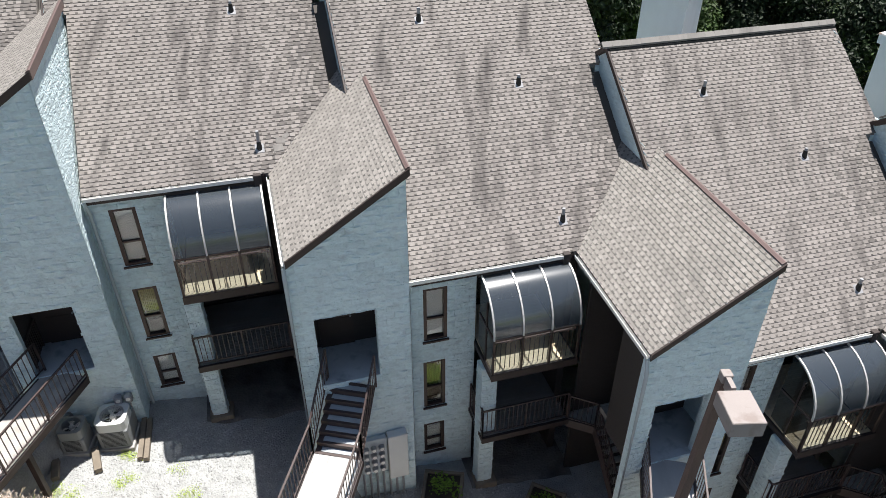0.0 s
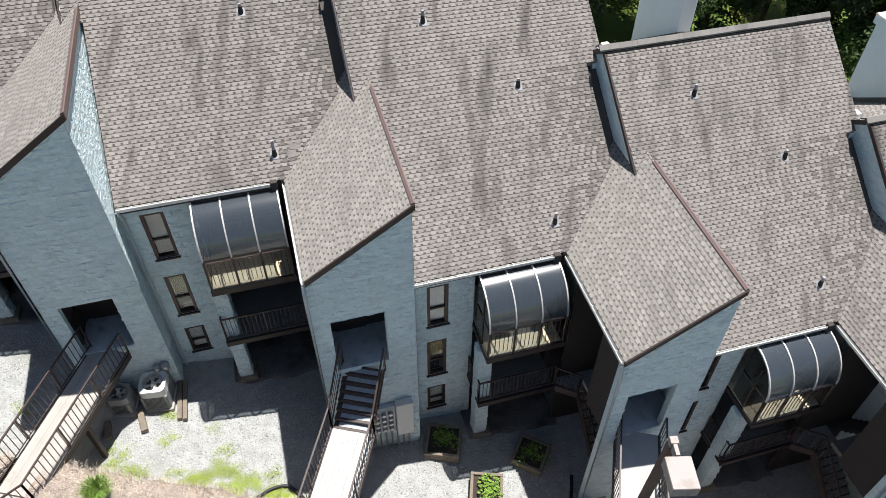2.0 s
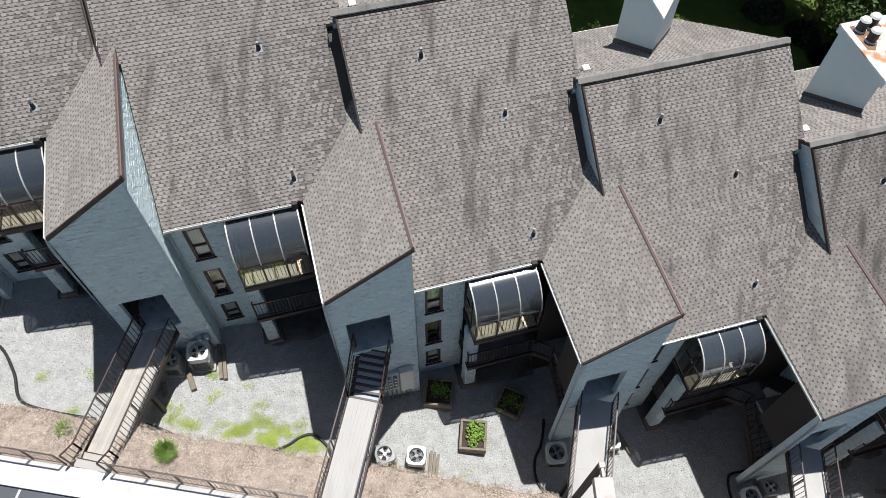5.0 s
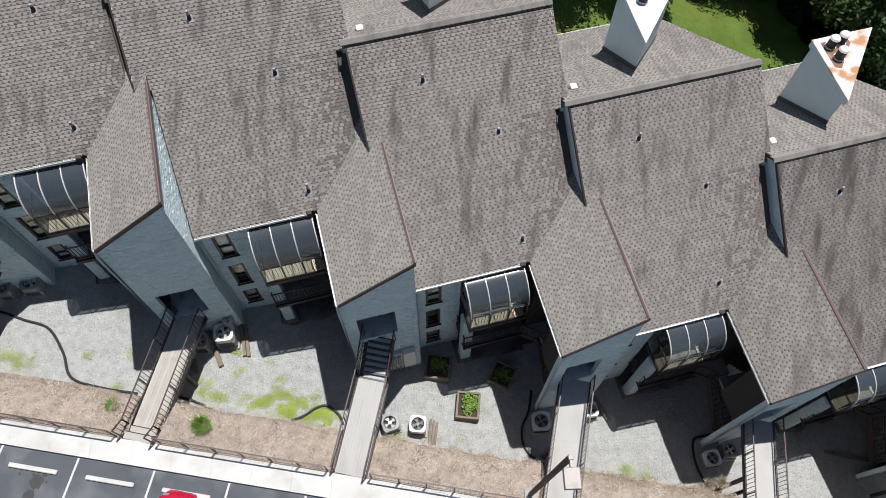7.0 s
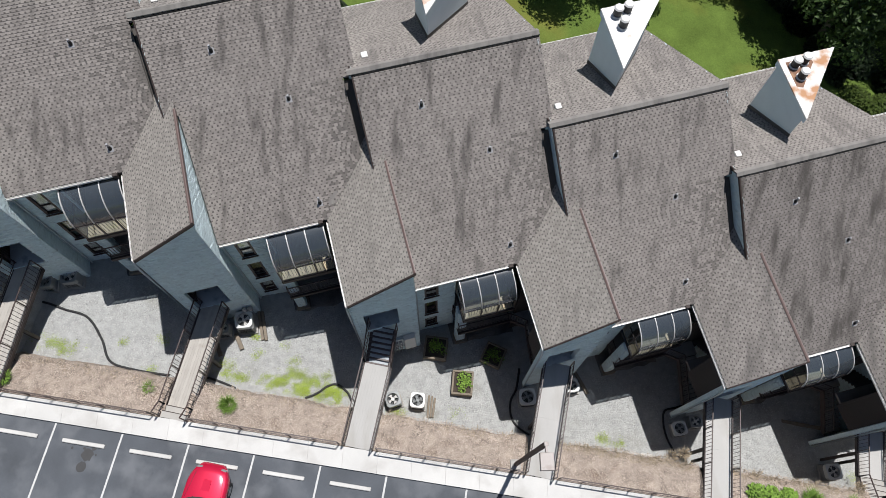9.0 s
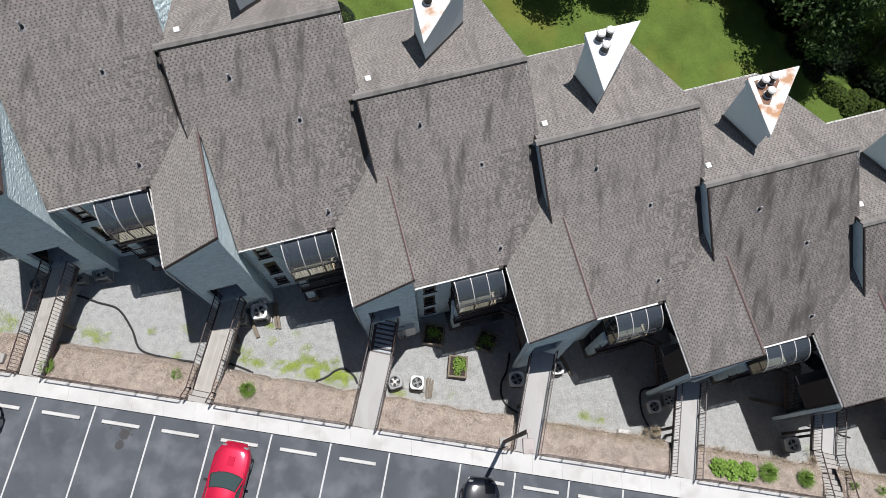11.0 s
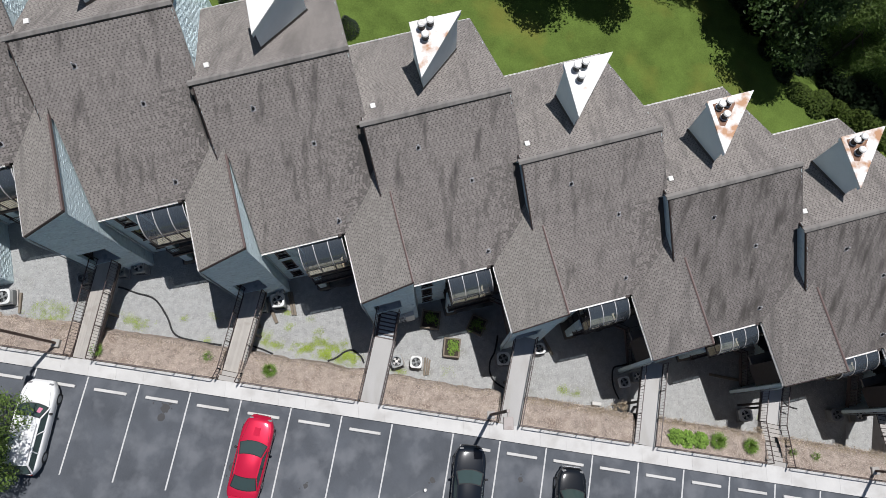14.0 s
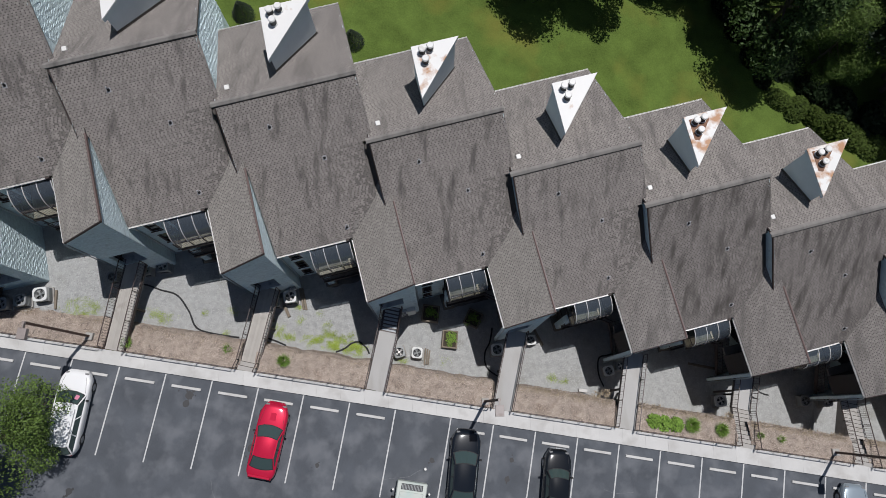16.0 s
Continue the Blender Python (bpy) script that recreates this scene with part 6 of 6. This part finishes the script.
hose([(23.4, 9.2), (24.13, 9.0), (24.72, 8.39), (25.34, 8.2)], 2)

# meter bank on the tower beside the stair
mb = thing("meter_bank", unit_pose(0), "grey electric meter bank with round meters on the block wall", "electric meters")
part("cabinet", Shape().bevel_box(2.06, 2.62, -0.30, -0.035, 1.52, 3.28, 0.02), ACWHITE, mb)
pan = part("meter_panel", Shape().bevel_box(1.28, 2.05, -0.20, -0.035, 1.85, 3.20, 0.02), PIPEBLUE, mb)
for i in range(3):
    for j in range(4):
        u, z = 1.44 + 0.22 * i, 2.03 + 0.29 * j
        k = part("meter", Shape().cyl((u, -0.20, z), (u, -0.32, z), 0.088, 0.075, 16), METAL, pan)
        part("dial", Shape().cyl((u, -0.32, z), (u, -0.325, z), 0.055, 0.055, 14), WHITE, k)
for i in range(7):
    u = 1.33 + 0.19 * i
    part("conduit", Shape().cyl((u, -0.12, 0.0), (u, -0.12, 1.86 if u < 2.05 else 1.53), 0.035, None, 8), METAL, mb)
for n, u in ((-1, 2.35), (-1, 2.62)):
    g = thing("gas_meter", unit_pose(n), "small grey gas meter on a riser at the wall", "gas meter", "gas meters")
    z = 0.65
    part("riser", Shape().cyl((u, -0.14, z - 0.1), (u, -0.14, z + 0.95), 0.022, None, 8), METAL, g)
    part("body", Shape().bevel_box(u - 0.11, u + 0.11, -0.26, -0.06, z + 0.9, z + 1.15, 0.04), METAL, g)
    part("face", Shape().cyl((u, -0.26, z + 1.03), (u, -0.275, z + 1.03), 0.06, None, 12), WHITE, g)


# ---------------------------------------------------------------- weeds and shrubs
rng = random.Random(77)
for n, cx, cy, rx, ry, k in ((-1, -6.5, 10.75, 1.5, 0.45, 560), (-1, -6.95, 11.2, 0.6, 0.35, 120), (-1, -8.82, 12.18, 0.2, 0.25, 40), (-1, -10.2, 11.5, 0.35, 0.5, 90), (-1, -8.0, 10.8, 0.6, 0.4, 110), (-1, -4.85, 10.3, 0.75, 0.35, 200), (-1, -5.5, 11.2, 0.4, 0.3, 50), (-1, -7.5, 12.7, 0.15, 0.1, 12), (-1, -5.6, 10.45, 1.2, 0.3, 320), (-1, -9.5, 11.0, 0.5, 0.3, 90), (-1, -7.0, 11.9, 0.3, 0.2, 26),
                             (-2, -18.2, 12.1, 0.7, 0.3, 90), (-2, -17.4, 11.9, 0.8, 0.3, 80), (-2, -14.95, 12.33, 0.15, 0.15, 22), (-2, -13.08, 12.58, 0.2, 0.3, 30), (-2, -13.4, 11.1, 0.25, 0.3, 30), (-2, -19.5, 11.3, 0.5, 0.35, 90),
                             (1, 8.85, 8.95, 0.4, 0.25, 60), (1, 9.8, 8.75, 0.3, 0.2, 30), (-3, -22.2, 12.3, 1.3, 0.6, 260), (-1, -8.95, 13.1, 0.12, 0.1, 30), (0, 1.0, 9.8, 0.6, 0.25, 25), (0, -1.83, 9.75, 0.25, 0.2, 40), (2, 23.2, 7.4, 0.6, 0.3, 60)):
    s = Shape()
    for _ in range(int(1.8 * k)):
        a, d = rng.random() * 6.283, math.sqrt(rng.random())
        px, py = cx + rx * d * math.cos(a) + rng.gauss(0, 0.12), cy + ry * d * math.sin(a) + rng.gauss(0, 0.08)
        if noise.noise((px * 2.6, py * 2.6, 4.0)) < -0.08:
            continue
        leaf_clump(s, px, py, on_yard(n, px, py), 0.16, rng.choice((4, 8, 14)), rng, 0.030, 0.04)
    whole("weed_patch", s, WEED, Matrix(), "low yellow-green weeds spreading over the gravel", "weeds", kind="stuff")


def tuft(x, y, r, n, tall, label):
    s = Shape()
    grass_clump(s, 0, 0, 0, r, n, rng, tall)
    whole("grass_tuft", s, GRASS, pose(x, y, lot(x) - 0.02, 0, 0, 0), label, "grass tuft", "tufts on the mulch banks")


tuft(-9.15, 9.30, 0.46, 420, 0.55, "large bright green grass tuft on the straw mulch")
tuft(-12.75, 9.95, 0.38, 90, 0.24, "thin green grass tuft on the straw mulch")
tuft(-18.85, 10.1, 0.4, 420, 0.45, "green grass tuft beside the footbridge")
tuft(17.5, 5.95, 0.55, 800, 0.5, "bright green grass tuft on the straw mulch")
tuft(19.5, 5.70, 0.50, 700, 0.5, "bright green grass tuft on the straw mulch")
tuft(22.15, 5.4, 0.3, 120, 0.4, "small green grass tuft on the mulch")
tuft(23.6, 5.2, 0.35, 120, 0.3, "small green grass tuft on the mulch")
for x, y, r in ((14.9, 6.15, 0.4), (15.6, 6.0, 0.45), (16.4, 5.95, 0.45)):
    s = Shape()
    leaf_clump(s, 0, 0, 0, r, 380, rng, 0.16, 0.5)
    whole("leafy_shrub", s, GRASS, pose(x, y, lot(x) - 0.05, 0, 0, 0), "broad-leaved bright green shrub on the mulch bank", "shrub", "shrubs on the mulch bank")
DRYGRASS = material("golden_dry_grass", (0.37, 0.30, 0.21), rough=1.0, var=0.25, scale=1, island=0.5, bump=0.0)
# dry grass hanging over the crest
for n in range(-3, 5):
    s = Shape()
    for _ in range(230 if n > 0 else 60):
        x = BRIDGE_X[n] + 0.6 + rng.random() * 6.9
        y = walk_y(x) + 1.25 + 0.5 * rng.random() + 0.16 * noise.noise((x * 0.9, 3.1, 0))
        grass_clump(s, x, y, lot(x) - 0.34, 0.30, 9, rng, 0.22)
    whole("dry_grass", s, DRYGRASS, Matrix(), "dry straw-coloured grass along the crest of the bank", "dry grass", kind="stuff")


# straw clump, stone slab and rubble at the crest of the banks
for x, y, k in ((11.8, 7.88, 190), (11.2, 7.75, 110), (20.2, 6.6, 160)):
    s = Shape()
    grass_clump(s, 0, 0, 0, 0.36, k, rng, 0.26)
    whole("straw_clump", s, DRYGRASS, pose(x, y, lot(x) - 0.42, 0, 0, 0), "tall clump of bleached dry grass on the bank", "dry grass", "straw clumps")
whole("stone_slab", Shape().bevel_box(-0.30, 0.30, -0.12, 0.12, -0.1, 0.14, 0.03), CONCRETE, pose(11.05, 8.12, on_yard(1, 11.05, 8.12, 0.12), 0, 0, -6), "pale rough stone slab at the foot of the bank", "stone")
r = random.Random(13)
for x, y, z in ((-0.42, 9.52, 0.14), (-0.20, 9.40, 0.10), (-13.55, 10.75, 0.13), (-13.2, 10.66, 0.12), (-1.2, 9.75, 0.07)):
    s = Shape()
    ring = [(z * r.uniform(0.8, 1.3) * math.cos(k * 0.785), z * r.uniform(0.8, 1.2) * math.sin(k * 0.785), 0.0) for k in range(8)]
    s.prism([(a, b, -0.08) for a, b, c in ring], [(a * 0.72, b * 0.72, z * 0.75) for a, b, c in ring])
    whole("rock", s, STONE, pose(x, y, on_yard(0 if x > -5 else -2, x, y), 0, 0, 0), "pale rounded rock lying on the gravel", "rock", "rocks in the yards")


# ---------------------------------------------------------------- trees
def tree_meshes(seed, height, spread, leaves, leaf, mat, low=0.25):
    """Trunk with limbs, and a crown of many small leaves in uneven clumps."""
    r = random.Random(seed)
    t = Shape()
    segs = 6
    path = [Vector((0, 0, -0.4))]
    for i in range(segs):
        path.append(Vector((path[-1].x + r.uniform(-0.2, 0.2), path[-1].y + r.uniform(-0.2, 0.2), height * 0.75 * (i + 1) / segs)))
    for i in range(segs):
        r0, r1 = 0.03 * height * (1 - i / (segs + 1)) * 0.6, 0.03 * height * (1 - (i + 1) / (segs + 1)) * 0.6
        t.cyl(path[i], path[i + 1], r0, r1, 9)
    clumps = []
    for i in range(30):
        f = low + (1 - low) * r.random() ** 0.8
        w = spread * math.sin(math.pi * min(0.97, 0.18 + 0.82 * f) ** 0.9) * r.uniform(0.45, 1.0)
        a = r.random() * 6.283
        p = Vector((w * math.cos(a), w * math.sin(a), height * f))
        clumps.append((p, spread * r.uniform(0.24, 0.42)))
        if i < 14:
            o = path[min(segs, 1 + int(f * segs))].lerp(path[min(segs, 2 + int(f * segs))], 0.3)
            mid = o.lerp(p, 0.5) + Vector((0, 0, -0.06 * height * r.random()))
            t.cyl(o, mid, 0.011 * height * 0.6, 0.007 * height * 0.6, 6)
            t.cyl(mid, p, 0.007 * height * 0.6, 0.002 * height, 6)
    s = Shape()
    for k in range(leaves):
        p, q = clumps[r.randrange(len(clumps))]
        d = Vector((r.gauss(0, 1), r.gauss(0, 1), r.gauss(0, 0.8))).normalized() * q * r.uniform(0.55, 1.08)
        c = p + d
        n = (d.normalized() + Vector((r.gauss(0, 0.5), r.gauss(0, 0.5), 0.5 + r.gauss(0, 0.4)))).normalized()
        a = n.orthogonal().normalized()
        a.rotate(Matrix.Rotation(r.random() * 6.283, 3, n))
        b = n.cross(a)
        w = leaf * r.uniform(0.6, 1.3)
        fold = n * w * 0.15
        s.add([c - a * w, c + b * w * 0.5 + fold, c + a * w, c - b * w * 0.5 + fold], [(0, 1, 2, 3)])
    return t.mesh("trunk", BARK), s.mesh("crown", mat)


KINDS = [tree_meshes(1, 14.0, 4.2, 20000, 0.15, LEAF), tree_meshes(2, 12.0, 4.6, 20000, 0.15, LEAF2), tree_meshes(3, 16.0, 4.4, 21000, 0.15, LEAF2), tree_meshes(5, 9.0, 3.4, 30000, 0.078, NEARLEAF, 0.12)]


def tree(x, y, kind, k, turn, label="tall leafy green tree at the edge of the lawn"):
    t = thing("tree", pose(x, y, back_z(x) - 0.1, 0, 0, turn) @ Matrix.Scale(k, 4), label, "tree", "trees behind the lawn")
    part("trunk", KINDS[kind][0], BARK, t)
    part("crown", KINDS[kind][1], LEAF, t)


rng = random.Random(9)
spots = [(3.5, 44.0, 0), (8.6, 41.4, 1), (12.8, 40.6, 0), (17.5, 46.0, 2), (20.6, 44.6, 1), (25.0, 41.2, 2), (26.8, 37.4, 0), (32.0, 41.0, 1), (32.2, 35.9, 3), (36.0, 39.0, 2), (39.0, 34.5, 1), (34.0, 41.0, 2), (28.0, 43.0, 2), (23.0, 48.0, 0),
         (39.0, 36.0, 2), (41.5, 30.0, 0), (43.0, 41.0, 1), (38.0, 45.0, 2), (31.5, 49.0, 1), (13.0, 49.0, 2), (-2.5, 48.5, 1), (-9.0, 50.0, 2), (-15.5, 51.0, 0), (6.0, 51.0, 2), (47.0, 34.0, 2), (46.0, 27.0, 1), (48.5, 46.0, 0), (-22.0, 52.0, 1), (27.0, 54.0, 0), (18.0, 55.0, 1), (52.0, 39.0, 1), (50.0, 22.0, 2)]
for x, y, kind in spots:
    tree(x + rng.uniform(-0.6, 0.6), y + rng.uniform(-0.6, 0.6), kind, rng.uniform(0.85, 1.15), rng.uniform(0, 360))
t = thing("tree", pose(-24.1, 4.0, lot(-25.6), 0, 0, 40) @ Matrix.Scale(1.0, 4), "bushy green tree overhanging the parking lot", "tree", "trees by the parking lot")
part("trunk", KINDS[3][0], BARK, t)
part("crown", KINDS[3][1], LEAF, t)

# hedge and undergrowth at the foot of the woods
hm = Shape()
r = random.Random(31)
for _ in range(2600):
    d = Vector((r.gauss(0, 1), r.gauss(0, 1), abs(r.gauss(0, 1)))).normalized() * r.uniform(0.7, 1.05)
    c = Vector((d.x * 1.2, d.y * 0.9, d.z * 1.1))
    a = Vector((r.gauss(0, 1), r.gauss(0, 1), r.gauss(0, 0.5))).normalized()
    b = a.orthogonal()
    w = 0.11 * r.uniform(0.6, 1.3)
    hm.add([c - a * w, c + b * w * 0.5, c + a * w, c - b * w * 0.5], [(0, 1, 2, 3)])
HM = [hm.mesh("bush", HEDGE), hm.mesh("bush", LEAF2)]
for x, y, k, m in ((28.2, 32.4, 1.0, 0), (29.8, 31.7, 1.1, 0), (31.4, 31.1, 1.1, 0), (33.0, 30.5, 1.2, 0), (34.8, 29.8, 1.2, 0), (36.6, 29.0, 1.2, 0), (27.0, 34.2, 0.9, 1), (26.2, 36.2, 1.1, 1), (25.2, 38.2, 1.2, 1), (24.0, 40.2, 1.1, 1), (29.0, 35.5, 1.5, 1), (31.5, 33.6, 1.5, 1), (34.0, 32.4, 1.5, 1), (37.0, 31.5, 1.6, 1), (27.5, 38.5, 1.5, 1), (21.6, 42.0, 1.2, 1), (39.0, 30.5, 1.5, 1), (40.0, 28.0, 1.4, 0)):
    ob = new("bush", HM[m])
    ob.matrix_world = pose(x, y, back_z(x) - 0.1, 0, 0, 50 * x) @ Matrix.Scale(k, 4)
    tagged(ob, "rounded green bush at the edge of the woods", "bush", "bushes along the woods")
for x, y, k in ((-6.3, 32.9, 0.8), (-14.1, 34.0, 0.8)):
    t = thing("conifer", pose(x, y, back_z(x), 0, 0, 0) @ Matrix.Scale(k, 4), "small round dwarf conifer on the lawn", "conifer", "dwarf conifers")
    s = Shape()
    r = random.Random(int(-x))
    for _ in range(2200):
        z = r.random() ** 1.3 * 1.9
        w = (1 - z / 2.0) * 0.95 + 0.05
        a = r.random() * 6.283
        c = Vector((math.cos(a) * w * r.uniform(0.8, 1.05), math.sin(a) * w * r.uniform(0.8, 1.05), z + 0.1))
        q = Vector((math.cos(a), math.sin(a), r.uniform(-0.2, 0.6))).normalized() * 0.13
        o = Vector((-math.sin(a), math.cos(a), 0)) * 0.03
        s.add([c - o, c + q, c + o], [(0, 1, 2)])
    part("foliage", s, LEAF2, t)
    part("trunk", Shape().cyl((0, 0, -0.2), (0, 0, 1.2), 0.07, 0.02, 8), BARK, t)

# board fence behind the end of the row
fe = thing("board_fence", Matrix(), "weathered upright board fence on the lawn", "fence")
for i in range(22):
    x, y = -17.4 + 0.125 * i, 35.0 - 0.13 * i
    part("board", Shape().box(x - 0.055, x + 0.055, y - 0.015, y + 0.015, back_z(x) - 0.1, back_z(x) + 1.7 + 0.05 * ((i * 7) % 3)), OLDWOOD, fe)
for z in (0.4, 1.3):
    part("fence_rail", Shape().beam((-17.4, 35.05, back_z(-17.4) + z), (-14.7, 32.25, back_z(-14.7) + z), 0.05, 0.09), OLDWOOD, fe)

street_lamp(-21.15, 10.42, lot(-21.15) + 0.05, 7.2, -95, "tall timber lamp post with a boxy head over the sidewalk")
street_lamp(27.30, 4.42, lot(27.3) + 0.05, 8.0, -88, "tall timber lamp post beside the steps")


# ---------------------------------------------------------------- front stretch of the tower roofs, shingle by shingle on one house
c = math.atan((SHED_HIGH - SHED_LOW) / U0)
low_u, top_u = 0.07, U0 - 0.01
front = tabs(Shape(), (low_u, 2.05, shed_z(low_u, 2.05)), Vector((0, -1, -RISE)).normalized(), (math.cos(c), 0, math.sin(c)), 2.05, (top_u - low_u + 0.01) / math.cos(c), lambda q: 0.0, lambda q: 2.05, 24)
front_mesh = front.mesh("shingles", PALE, mat2=(PALE_TAB,))
worn_mesh = front.mesh("shingles", SHINGLE, mat2=(SHADOW_TAB,))
rest = Shape()
for n, h in HOUSES.items():
    shed = [o for o in h.children if o.name.startswith("shed_roof")][0]
    if n != 0:
        tagged(part("shingles", worn_mesh if n > 1 else front_mesh, PALE, shed), kind="stuff")
        continue
    single = 0
    for k in range(0, len(front.v), 6):
        slot = front.kind.get(k // 3, 0)
        if single < 300 and not slot:
            part("shingle", Shape().add(front.v[k:k + 6], [(0, 1, 2, 3), (4, 5, 1, 0)]), PALE_ONE, shed)
            single += 1
        else:
            if slot:
                rest.kind[len(rest.f)] = rest.kind[len(rest.f) + 1] = 1
            rest.add(front.v[k:k + 6], [(0, 1, 2, 3), (4, 5, 1, 0)])
    tagged(part("shingles", rest.mesh("shingles", PALE, mat2=(PALE_TAB,)), PALE, shed), kind="stuff")
